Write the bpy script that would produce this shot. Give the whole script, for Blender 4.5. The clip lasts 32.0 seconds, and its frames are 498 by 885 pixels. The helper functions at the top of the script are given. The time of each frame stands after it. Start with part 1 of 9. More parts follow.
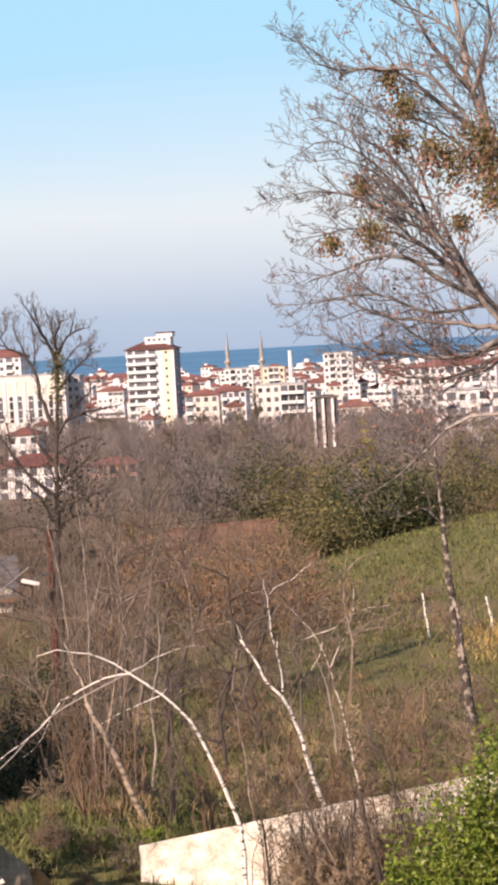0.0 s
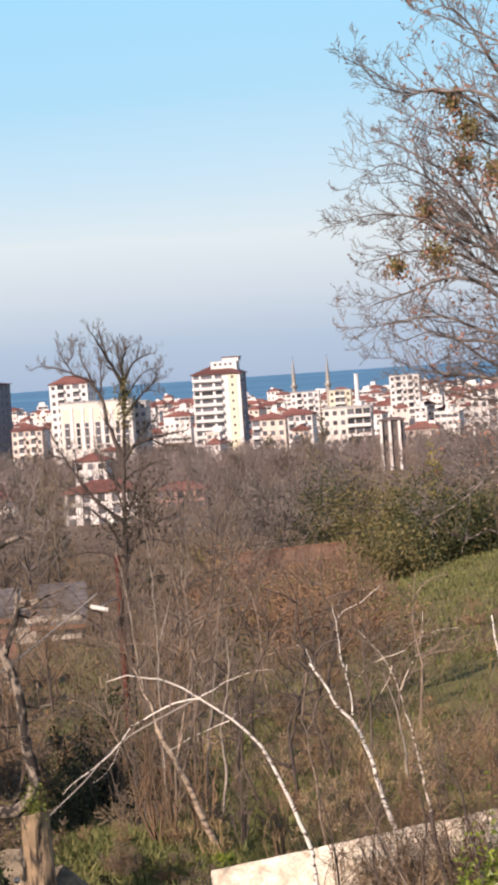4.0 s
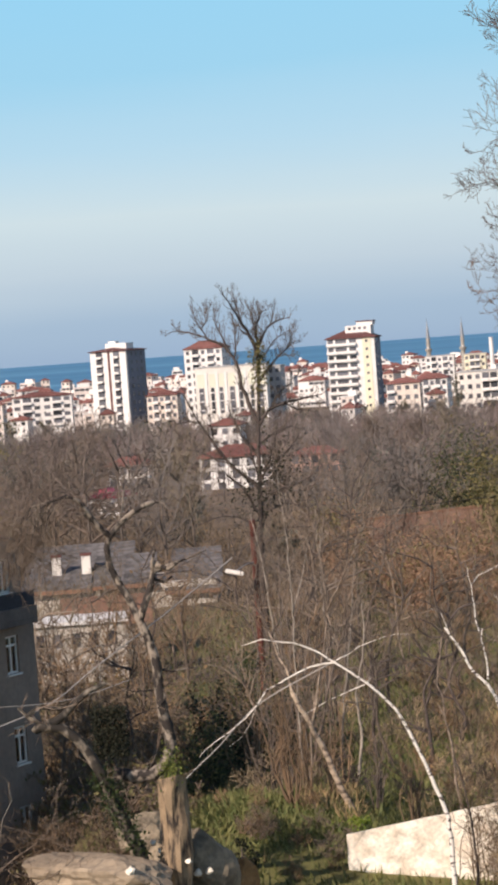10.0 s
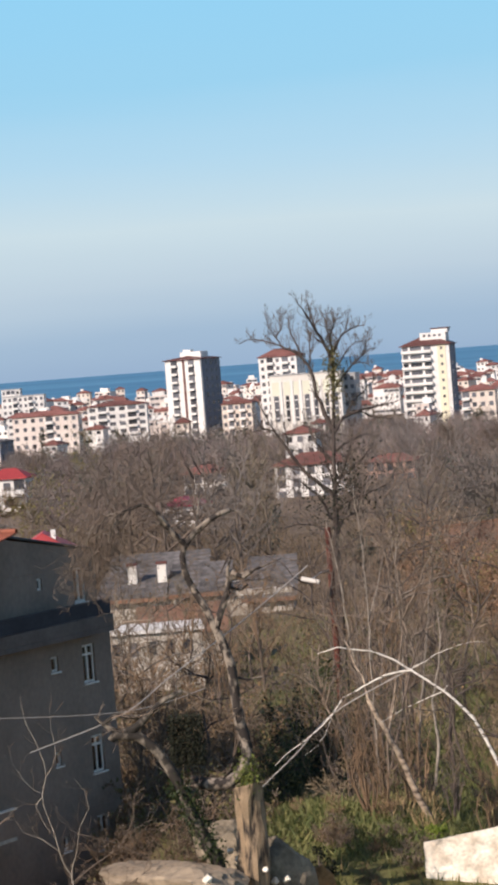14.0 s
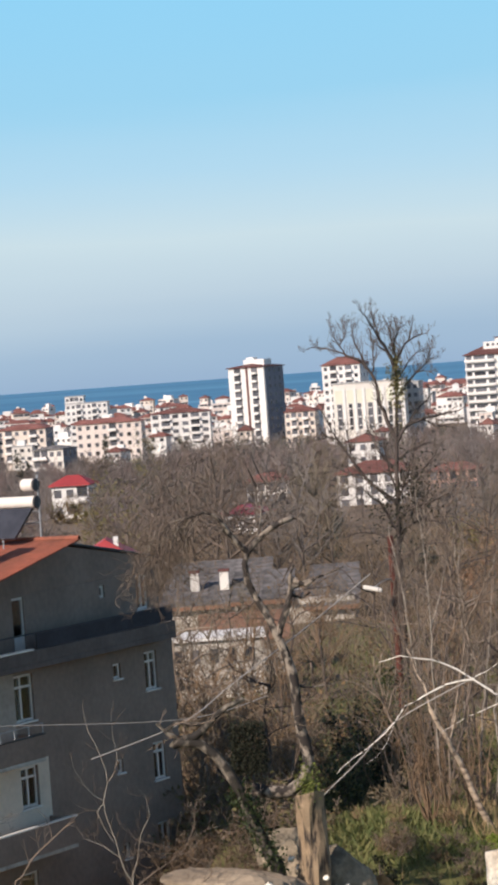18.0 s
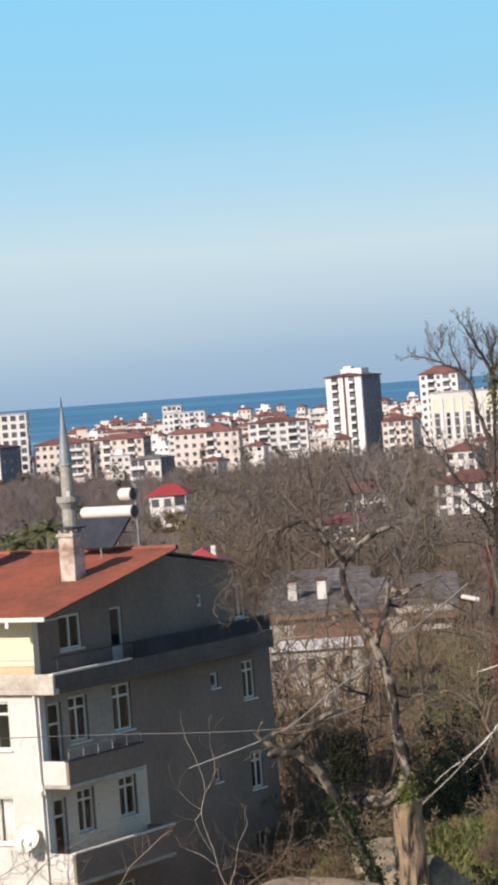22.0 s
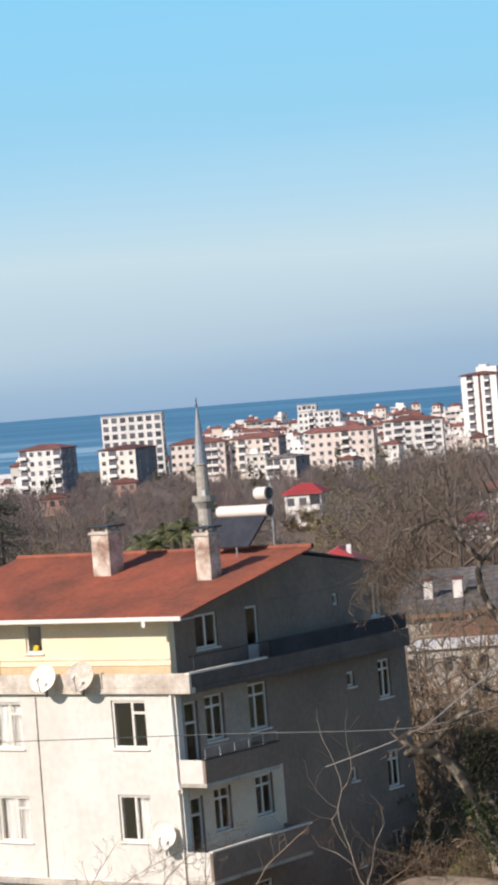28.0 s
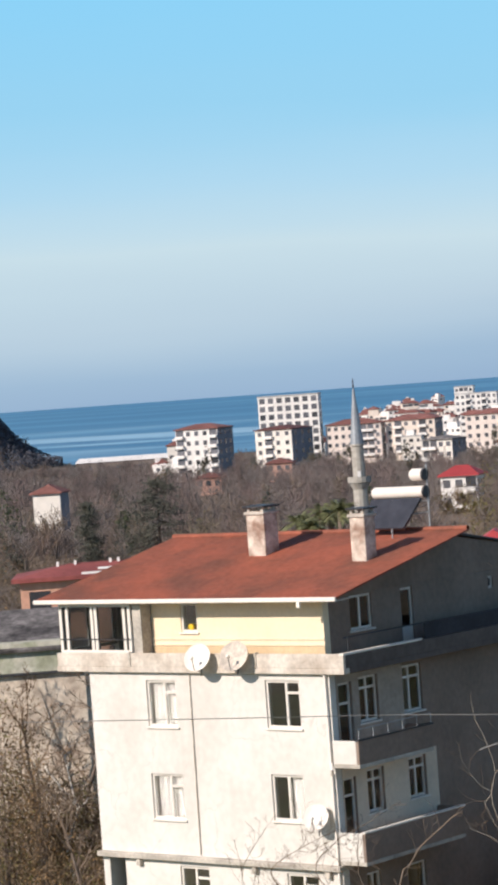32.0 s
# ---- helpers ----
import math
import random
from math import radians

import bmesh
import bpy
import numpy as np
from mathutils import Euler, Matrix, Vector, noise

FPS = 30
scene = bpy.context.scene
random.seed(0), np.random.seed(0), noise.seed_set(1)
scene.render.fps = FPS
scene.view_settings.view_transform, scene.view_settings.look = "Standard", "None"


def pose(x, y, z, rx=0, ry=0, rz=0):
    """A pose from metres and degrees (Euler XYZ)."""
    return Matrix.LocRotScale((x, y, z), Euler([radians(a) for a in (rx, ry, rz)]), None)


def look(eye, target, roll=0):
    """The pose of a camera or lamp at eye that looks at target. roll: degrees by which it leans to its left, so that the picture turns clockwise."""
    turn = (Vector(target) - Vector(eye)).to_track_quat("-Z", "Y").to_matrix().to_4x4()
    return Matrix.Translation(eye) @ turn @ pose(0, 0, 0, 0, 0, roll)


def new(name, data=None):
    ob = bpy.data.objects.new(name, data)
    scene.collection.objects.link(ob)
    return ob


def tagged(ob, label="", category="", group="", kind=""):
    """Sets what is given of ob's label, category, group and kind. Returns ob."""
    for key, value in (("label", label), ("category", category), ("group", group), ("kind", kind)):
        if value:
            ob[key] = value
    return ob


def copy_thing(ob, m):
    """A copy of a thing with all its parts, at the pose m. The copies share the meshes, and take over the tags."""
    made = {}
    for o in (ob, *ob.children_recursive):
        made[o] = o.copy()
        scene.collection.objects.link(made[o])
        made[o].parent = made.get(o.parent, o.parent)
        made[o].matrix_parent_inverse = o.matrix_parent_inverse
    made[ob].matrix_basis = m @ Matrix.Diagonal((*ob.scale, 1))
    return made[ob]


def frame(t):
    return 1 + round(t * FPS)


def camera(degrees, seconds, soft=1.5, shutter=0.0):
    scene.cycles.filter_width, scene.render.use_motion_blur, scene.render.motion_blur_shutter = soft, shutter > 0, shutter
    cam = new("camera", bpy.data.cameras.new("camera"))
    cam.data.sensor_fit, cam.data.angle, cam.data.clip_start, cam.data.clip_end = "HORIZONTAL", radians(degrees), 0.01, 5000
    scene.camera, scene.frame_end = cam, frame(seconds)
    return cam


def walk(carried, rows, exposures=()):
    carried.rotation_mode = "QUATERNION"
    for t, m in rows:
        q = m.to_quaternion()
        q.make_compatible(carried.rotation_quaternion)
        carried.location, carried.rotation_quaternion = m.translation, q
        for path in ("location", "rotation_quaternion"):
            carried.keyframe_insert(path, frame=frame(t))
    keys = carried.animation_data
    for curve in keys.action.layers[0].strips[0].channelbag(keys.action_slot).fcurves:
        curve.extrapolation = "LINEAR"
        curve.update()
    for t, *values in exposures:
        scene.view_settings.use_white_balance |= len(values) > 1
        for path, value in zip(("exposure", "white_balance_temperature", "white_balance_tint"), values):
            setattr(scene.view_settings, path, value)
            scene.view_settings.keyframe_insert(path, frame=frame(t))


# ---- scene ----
EYE = 40.0
cam = camera(10.5, 32.0, soft=3.8)
# seconds, yaw, pitch, roll: a hand-held zoom turning slowly to the left from one spot
ROWS = [
    (0.0, 0.000, -1.975, 3.238),
    (0.5, -0.031, -1.846, 3.469),
    (1.0, -0.568, -1.644, 3.670),
    (1.5, -0.702, -1.720, 3.473),
    (2.0, -0.755, -1.431, 3.592),
    (2.5, -0.671, -1.232, 3.702),
    (3.0, 0.084, -1.312, 3.836),
    (3.5, 0.681, -1.297, 4.149),
    (4.0, 1.382, -1.383, 3.919),
    (4.5, 1.396, -1.690, 3.727),
    (6.5, 2.487, -1.546, 4.315),
    (7.0, 2.702, -1.761, 4.016),
    (7.5, 2.685, -1.748, 3.956),
    (8.0, 2.866, -1.447, 4.218),
    (8.5, 3.267, -1.652, 4.246),
    (9.0, 3.865, -1.886, 4.355),
    (9.5, 4.476, -1.944, 4.141),
    (10.0, 4.273, -1.937, 4.167),
    (10.5, 4.148, -1.868, 4.276),
    (11.0, 4.253, -1.492, 4.501),
    (11.5, 4.882, -1.374, 4.536),
    (12.0, 5.142, -1.310, 4.423),
    (12.5, 5.413, -1.545, 4.302),
    (13.0, 5.708, -1.471, 4.398),
    (13.5, 5.622, -1.513, 4.437),
    (14.0, 5.843, -1.650, 4.483),
    (14.5, 5.898, -1.637, 4.310),
    (15.0, 6.161, -1.374, 4.512),
    (15.5, 6.605, -1.527, 4.479),
    (17.5, 7.058, -1.256, 4.035),
    (18.0, 7.157, -1.385, 4.234),
    (18.5, 7.359, -1.500, 4.366),
    (19.0, 7.912, -1.592, 4.088),
    (19.5, 8.045, -1.640, 4.014),
    (20.0, 8.297, -1.496, 4.317),
    (20.5, 8.397, -1.090, 4.422),
    (21.0, 8.441, -1.580, 4.403),
    (21.5, 8.926, -1.487, 4.435),
    (22.0, 9.196, -1.040, 4.317),
    (22.5, 9.339, -0.818, 4.217),
    (23.0, 9.294, -0.865, 4.310),
    (23.5, 9.538, -1.187, 4.447),
    (24.0, 9.589, -1.421, 4.664),
    (24.5, 10.273, -1.415, 4.134),
    (26.5, 10.997, -0.930, 4.528),
    (27.0, 11.492, -1.053, 4.551),
    (27.5, 11.760, -0.996, 4.572),
    (28.0, 12.044, -0.842, 4.612),
    (28.5, 12.261, -0.950, 4.775),
    (29.0, 12.479, -0.827, 4.682),
    (29.5, 12.871, -0.954, 4.459),
    (30.0, 13.735, -0.946, 4.300),
    (30.5, 13.877, -0.819, 4.340),
    (31.0, 14.972, -0.768, 4.427),
    (31.5, 15.205, -1.303, 4.195),
    (32.0, 15.366, -0.998, 4.148),
]
walk(cam, [(t, pose(0, 0, EYE, 90 + pitch, 0, yaw) @ pose(0, 0, 0, 0, 0, -roll)) for t, yaw, pitch, roll in ROWS],
     exposures=((0, 0.42, 7550, 28), (2, 0.40, 7480, 27), (4, 0.34, 7380, 25), (8, 0.28, 7250, 24), (9.2, 0.26, 7170, 23), (10, 0.15, 6980, 18), (12, 0.12, 6880, 18), (15, 0.12, 6720, 16), (20, 0.14, 6700, 15), (32, 0.12, 6570, 14)))

# ---- sky, sun ----
SUN_AZ, SUN_EL = 143.0, 31.0   # degrees left of straight ahead, degrees up
world = bpy.data.worlds.new("sky")
scene.world = world
world.use_nodes = True
wn, wl = world.node_tree.nodes, world.node_tree.links
wn.clear()
w_out = wn.new("ShaderNodeOutputWorld")
w_bg = wn.new("ShaderNodeBackground")
w_sky = wn.new("ShaderNodeTexSky")
w_sky.sky_type = "NISHITA"
w_sky.sun_disc = False
w_sky.sun_elevation = radians(SUN_EL)
w_sky.sun_rotation = radians(-SUN_AZ)
w_sky.air_density, w_sky.dust_density, w_sky.ozone_density = 1.0, 0.6, 2.0
w_geo = wn.new("ShaderNodeTexCoord")
w_sep = wn.new("ShaderNodeSeparateXYZ")
w_ramp = wn.new("ShaderNodeValToRGB")
w_map = wn.new("ShaderNodeMapRange")
w_map.inputs["From Min"].default_value, w_map.inputs["From Max"].default_value = 0.0, 0.30
el = w_ramp.color_ramp.elements
el[0].position, el[0].color = 0.0, (0.285, 0.425, 0.585, 1)
el[1].position, el[1].color = 1.0, (0.14, 0.42, 0.80, 1)
for pos, col in ((0.04, (0.32, 0.47, 0.615)), (0.10, (0.447, 0.592, 0.688)), (0.18, (0.52, 0.685, 0.75)), (0.26, (0.39, 0.645, 0.80)), (0.36, (0.283, 0.605, 0.815)), (0.50, (0.235, 0.60, 0.855))):
    e = el.new(pos)
    e.color = (*col, 1)
w_mix = wn.new("ShaderNodeMix")
w_mix.data_type = "RGBA"
w_fade = wn.new("ShaderNodeMapRange")
w_fade.inputs["From Min"].default_value, w_fade.inputs["From Max"].default_value = 0.16, 0.5
w_fade.interpolation_type = "SMOOTHSTEP"
w_gain = wn.new("ShaderNodeVectorMath")
w_gain.operation = "SCALE"
w_gain.inputs["Scale"].default_value = 0.10
w_noise = wn.new("ShaderNodeTexNoise")
w_noise.inputs["Scale"].default_value = 3.0
w_noise.inputs["Detail"].default_value = 3.0
w_map2 = wn.new("ShaderNodeMapping")
w_map2.inputs["Scale"].default_value = (1.0, 1.0, 9.0)
w_add = wn.new("ShaderNodeMath")
w_add.operation = "MULTIPLY_ADD"
w_add.inputs[1].default_value, w_add.inputs[2].default_value = 0.02, -0.01
w_sum = wn.new("ShaderNodeMath")
wl.new(w_geo.outputs["Generated"], w_sep.inputs[0])
wl.new(w_geo.outputs["Generated"], w_map2.inputs[0])
wl.new(w_map2.outputs[0], w_noise.inputs["Vector"])
wl.new(w_noise.outputs[0], w_add.inputs[0])
wl.new(w_sep.outputs["Z"], w_sum.inputs[0])
wl.new(w_add.outputs[0], w_sum.inputs[1])
wl.new(w_sum.outputs[0], w_map.inputs["Value"])
wl.new(w_map.outputs[0], w_ramp.inputs[0])
wl.new(w_sep.outputs["Z"], w_fade.inputs["Value"])
wl.new(w_fade.outputs[0], w_mix.inputs["Factor"])
wl.new(w_ramp.outputs[0], w_mix.inputs[6])
wl.new(w_sky.outputs[0], w_gain.inputs[0])
wl.new(w_gain.outputs[0], w_mix.inputs[7])
wl.new(w_mix.outputs[2], w_bg.inputs["Color"])
w_bg.inputs["Strength"].default_value = 1.0
wl.new(w_bg.outputs[0], w_out.inputs[0])

sun_data = bpy.data.lights.new("sun", "SUN")
sun_data.energy, sun_data.angle, sun_data.color = 4.8, radians(0.53), (1.0, 0.91, 0.81)
sun = new("sun", sun_data)
_sv = Vector((-math.sin(radians(SUN_AZ)) * math.cos(radians(SUN_EL)), math.cos(radians(SUN_AZ)) * math.cos(radians(SUN_EL)), math.sin(radians(SUN_EL))))
sun.matrix_world = look(_sv * 300 + Vector((0, 0, EYE)), (0, 0, EYE))


# ---- materials ----
def material(name, colour, rough=0.8, metal=0.0, var=0.25, scale=1.0, fine=12.0, bump=0.15, tint=None, spec=0.3, per_object=0.0):
    """A surface with two scales of variation: broad stains and fine grain, in object space metres."""
    m = bpy.data.materials.new(name)
    m.use_nodes = True
    n, l = m.node_tree.nodes, m.node_tree.links
    b = n["Principled BSDF"]
    b.inputs["Roughness"].default_value = rough
    b.inputs["Metallic"].default_value = metal
    b.inputs["Specular IOR Level"].default_value = spec
    tc = n.new("ShaderNodeTexCoord")
    n1 = n.new("ShaderNodeTexNoise")
    n1.inputs["Scale"].default_value = scale
    n1.inputs["Detail"].default_value = 4.0
    n2 = n.new("ShaderNodeTexNoise")
    n2.inputs["Scale"].default_value = fine
    n2.inputs["Detail"].default_value = 3.0
    l.new(tc.outputs["Object"], n1.inputs["Vector"])
    l.new(tc.outputs["Object"], n2.inputs["Vector"])
    mix = n.new("ShaderNodeMix")
    mix.data_type = "RGBA"
    dark = tint or tuple(c * (1 - var) for c in colour)
    mix.inputs[6].default_value = (*dark, 1)
    mix.inputs[7].default_value = (*colour, 1)
    ramp = n.new("ShaderNodeMapRange")
    ramp.inputs["From Min"].default_value, ramp.inputs["From Max"].default_value = 0.35, 0.62
    l.new(n1.outputs[0], ramp.inputs["Value"])
    l.new(ramp.outputs[0], mix.inputs["Factor"])
    hsv = n.new("ShaderNodeHueSaturation")
    l.new(mix.outputs[2], hsv.inputs["Color"])
    val = n.new("ShaderNodeMapRange")
    val.inputs["From Min"].default_value, val.inputs["From Max"].default_value = 0.3, 0.7
    val.inputs["To Min"].default_value, val.inputs["To Max"].default_value = 1 - var * 0.6, 1 + var * 0.4
    l.new(n2.outputs[0], val.inputs["Value"])
    last = val.outputs[0]
    if per_object:
        oi = n.new("ShaderNodeObjectInfo")
        pr = n.new("ShaderNodeMapRange")
        pr.inputs["To Min"].default_value, pr.inputs["To Max"].default_value = 1 - per_object, 1 + per_object
        l.new(oi.outputs["Random"], pr.inputs["Value"])
        mu = n.new("ShaderNodeMath")
        mu.operation = "MULTIPLY"
        l.new(last, mu.inputs[0])
        l.new(pr.outputs[0], mu.inputs[1])
        last = mu.outputs[0]
    l.new(last, hsv.inputs["Value"])
    l.new(hsv.outputs[0], b.inputs["Base Color"])
    if bump:
        bp = n.new("ShaderNodeBump")
        bp.inputs["Strength"].default_value = bump
        bp.inputs["Distance"].default_value = 0.03
        l.new(n2.outputs[0], bp.inputs["Height"])
        l.new(bp.outputs[0], b.inputs["Normal"])
    return m


def leaf_material(name, a, bcol, rough=0.5, trans=0.25):
    """Leaves that differ one from another."""
    m = bpy.data.materials.new(name)
    m.use_nodes = True
    n, l = m.node_tree.nodes, m.node_tree.links
    b = n["Principled BSDF"]
    g = n.new("ShaderNodeNewGeometry")
    mix = n.new("ShaderNodeMix")
    mix.data_type = "RGBA"
    mix.inputs[6].default_value = (*a, 1)
    mix.inputs[7].default_value = (*bcol, 1)
    l.new(g.outputs["Random Per Island"], mix.inputs["Factor"])
    l.new(mix.outputs[2], b.inputs["Base Color"])
    b.inputs["Roughness"].default_value = rough
    b.inputs["Specular IOR Level"].default_value = 0.35
    tr = n.new("ShaderNodeBsdfTranslucent")
    l.new(mix.outputs[2], tr.inputs["Color"])
    ms = n.new("ShaderNodeMixShader")
    ms.inputs[0].default_value = trans
    l.new(b.outputs[0], ms.inputs[1])
    l.new(tr.outputs[0], ms.inputs[2])
    l.new(ms.outputs[0], n["Material Output"].inputs[0])
    return m


def banded(name, light, dark, scale, rough=0.8, cut=(0.56, 0.66), freq=2.0):
    """Pale bark with dark cross bands and scars."""
    m = material(name, light, rough, var=0.2, scale=3, fine=20)
    n, l = m.node_tree.nodes, m.node_tree.links
    b = n["Principled BSDF"]
    tc = n.new("ShaderNodeTexCoord")
    mp = n.new("ShaderNodeMapping")
    mp.inputs["Scale"].default_value = (1.2, 1.2, scale)
    ns = n.new("ShaderNodeTexNoise")
    ns.inputs["Scale"].default_value = freq
    ns.inputs["Detail"].default_value = 5.0
    l.new(tc.outputs["Object"], mp.inputs[0])
    l.new(mp.outputs[0], ns.inputs["Vector"])
    r = n.new("ShaderNodeMapRange")
    r.inputs["From Min"].default_value, r.inputs["From Max"].default_value = cut
    l.new(ns.outputs[0], r.inputs["Value"])
    mx = n.new("ShaderNodeMix")
    mx.data_type = "RGBA"
    src = b.inputs["Base Color"].links[0].from_socket
    l.new(r.outputs[0], mx.inputs["Factor"])
    l.new(src, mx.inputs[6])
    mx.inputs[7].default_value = (*dark, 1)
    l.new(mx.outputs[2], b.inputs["Base Color"])
    return m


def cracked(m):
    """Faint wandering hairline cracks in render."""
    n, l = m.node_tree.nodes, m.node_tree.links
    b = n["Principled BSDF"]
    tc = n.new("ShaderNodeTexCoord")
    warp = n.new("ShaderNodeTexNoise")
    warp.inputs["Scale"].default_value, warp.inputs["Detail"].default_value = 1.6, 5.0
    l.new(tc.outputs["Object"], warp.inputs["Vector"])
    mx = n.new("ShaderNodeMix")
    mx.data_type = "VECTOR"
    mx.inputs["Factor"].default_value = 0.45
    l.new(tc.outputs["Object"], mx.inputs[4])
    l.new(warp.outputs["Color"], mx.inputs[5])
    vo = n.new("ShaderNodeTexVoronoi")
    vo.feature = "DISTANCE_TO_EDGE"
    vo.inputs["Scale"].default_value = 0.75
    l.new(mx.outputs[1], vo.inputs["Vector"])
    r = n.new("ShaderNodeMapRange")
    r.inputs["From Min"].default_value, r.inputs["From Max"].default_value = 0.003, 0.012
    r.inputs["To Min"].default_value, r.inputs["To Max"].default_value = 0.28, 0.0
    l.new(vo.outputs["Distance"], r.inputs["Value"])
    gate = n.new("ShaderNodeTexNoise")
    gate.inputs["Scale"].default_value = 0.45
    l.new(tc.outputs["Object"], gate.inputs["Vector"])
    gr = n.new("ShaderNodeMapRange")
    gr.inputs["From Min"].default_value, gr.inputs["From Max"].default_value = 0.48, 0.62
    l.new(gate.outputs[0], gr.inputs["Value"])
    mu = n.new("ShaderNodeMath")
    mu.operation = "MULTIPLY"
    l.new(r.outputs[0], mu.inputs[0])
    l.new(gr.outputs[0], mu.inputs[1])
    mix = n.new("ShaderNodeMix")
    mix.data_type = "RGBA"
    mix.inputs[7].default_value = (0.33, 0.29, 0.25, 1)
    src = b.inputs["Base Color"].links[0].from_socket
    l.new(mu.outputs[0], mix.inputs["Factor"])
    l.new(src, mix.inputs[6])
    l.new(mix.outputs[2], b.inputs["Base Color"])


def glass_material(name):
    m = bpy.data.materials.new(name)
    m.use_nodes = True
    b = m.node_tree.nodes["Principled BSDF"]
    b.inputs["Base Color"].default_value = (0.80, 0.82, 0.84, 1)
    b.inputs["Transmission Weight"].default_value = 1.0
    b.inputs["Roughness"].default_value = 0.03
    b.inputs["IOR"].default_value = 1.45
    return m


BARK = material("grey_brown_bark", (0.20, 0.155, 0.125), 0.9, var=0.45, scale=1.5, fine=14, bump=0.4, per_object=0.18)
BARK_PALE = material("pale_lichen_bark", (0.34, 0.26, 0.195), 0.9, var=0.5, scale=2.5, fine=16, bump=0.5)
BARK_DARK = material("dark_bark", (0.10, 0.078, 0.068), 0.9, var=0.4, scale=1.5, fine=14, bump=0.4)
BARK_TALL = material("dark_grey_bark", (0.165, 0.132, 0.108), 0.9, var=0.4, scale=1.5, fine=14, bump=0.3)
BARK_BIG = banded("plane_bark", (0.41, 0.35, 0.30), (0.15, 0.12, 0.10), 2.0)
BARK_LIMB = banded("limb_bark", (0.30, 0.255, 0.225), (0.10, 0.085, 0.075), 1.4, cut=(0.45, 0.6), freq=2.6)
BIRCH = banded("birch_bark", (0.82, 0.76, 0.67), (0.10, 0.08, 0.07), 3.5, cut=(0.54, 0.60), freq=3.2)
BIRCH_DULL = banded("dull_birch_bark", (0.62, 0.54, 0.44), (0.16, 0.12, 0.09), 2.5, cut=(0.46, 0.55), freq=3.0)
TWIG = material("brown_twigs", (0.222, 0.165, 0.122), 0.9, var=0.35, scale=0.5, fine=5, bump=0, per_object=0.2)
TWIG_RED = material("reddish_twigs", (0.262, 0.172, 0.105), 0.9, var=0.35, scale=0.5, fine=5, bump=0, per_object=0.2)
TWIG_GREY = material("grey_twigs", (0.28, 0.225, 0.175), 0.9, var=0.3, scale=0.5, fine=5, bump=0, per_object=0.15)
TWIG_COOL = material("cool_grey_twigs", (0.25, 0.215, 0.20), 0.9, var=0.45, scale=0.6, fine=6, bump=0, per_object=0.1)
SHOOT_PALE = material("pale_shoot_bark", (0.40, 0.34, 0.275), 0.9, var=0.45, scale=1.5, fine=10, bump=0.2, per_object=0.2)
BRAMBLE = material("bramble_stems", (0.20, 0.135, 0.085), 0.9, var=0.4, scale=0.8, fine=6, bump=0, per_object=0.2)
STRAW_WARM = material("tan_stems", (0.34, 0.225, 0.135), 0.9, var=0.4, scale=0.8, fine=6, bump=0, per_object=0.2)
STRAW = material("dry_stems", (0.40, 0.30, 0.185), 0.9, var=0.4, scale=0.8, fine=6, bump=0, per_object=0.2)
LEAF_DEAD = leaf_material("dead_leaves", (0.20, 0.115, 0.052), (0.39, 0.25, 0.12), 0.7)
LEAF_BROWN = leaf_material("dull_brown_leaves", (0.10, 0.07, 0.042), (0.25, 0.175, 0.105), 0.7)
PARAPET = material("stained_cream_parapet", (0.66, 0.60, 0.52), 0.9, var=0.25, scale=1.3, fine=9, bump=0.2, tint=(0.47, 0.40, 0.33))
LEAF_RUST = leaf_material("rusty_leaves", (0.20, 0.11, 0.068), (0.38, 0.235, 0.145), 0.7)
LEAF_PINK = leaf_material("withered_pink_brown_leaves", (0.27, 0.13, 0.088), (0.48, 0.275, 0.20), 0.7)
LEAF_MISTLE = leaf_material("mistletoe_leaves", (0.13, 0.12, 0.05), (0.34, 0.28, 0.12), 0.6)
LEAF_OLIVE = leaf_material("olive_clump_leaves", (0.12, 0.115, 0.04), (0.29, 0.235, 0.09), 0.6)
LEAF_LAUREL = leaf_material("laurel_leaves", (0.065, 0.115, 0.016), (0.29, 0.345, 0.06), 0.35)
LEAF_DARK = leaf_material("dark_evergreen_leaves", (0.03, 0.042, 0.02), (0.085, 0.10, 0.042), 0.45)
LEAF_BUSH = leaf_material("bush_leaves", (0.075, 0.075, 0.028), (0.23, 0.19, 0.08), 0.5)
LEAF_YELLOW = leaf_material("yellow_leaves", (0.25, 0.21, 0.03), (0.36, 0.30, 0.06), 0.5)
GRASS = leaf_material("grass_blades", (0.075, 0.10, 0.03), (0.225, 0.215, 0.08), 0.7, 0.2)
GRASS_BRIGHT = leaf_material("fresh_grass_blades", (0.07, 0.098, 0.026), (0.22, 0.225, 0.08), 0.7, 0.2)
MOSS = leaf_material("moss_and_shoots", (0.055, 0.075, 0.018), (0.19, 0.21, 0.045), 0.7, 0.15)
PALM = leaf_material("palm_fronds", (0.06, 0.075, 0.03), (0.24, 0.24, 0.115), 0.5, 0.15)
# Headland leaves: distance haze is put into this blue-grey colour.
HEADLAND_HAZE = leaf_material("hazy_headland_leaves", (0.075, 0.078, 0.098), (0.105, 0.106, 0.125), 0.8, 0.05)
# Far evergreens: dulled grey-green, with the haze in the leaf colour.
LEAF_FAR_HAZE = leaf_material("hazy_evergreen_leaves", (0.06, 0.065, 0.052), (0.12, 0.12, 0.09), 0.7, 0.05)
# Near-black copy of the ivy: shade among the stems put into the leaf colour.
IVY_DARK = leaf_material("ivy_leaves_with_shade", (0.013, 0.016, 0.010), (0.042, 0.042, 0.022), 0.75)
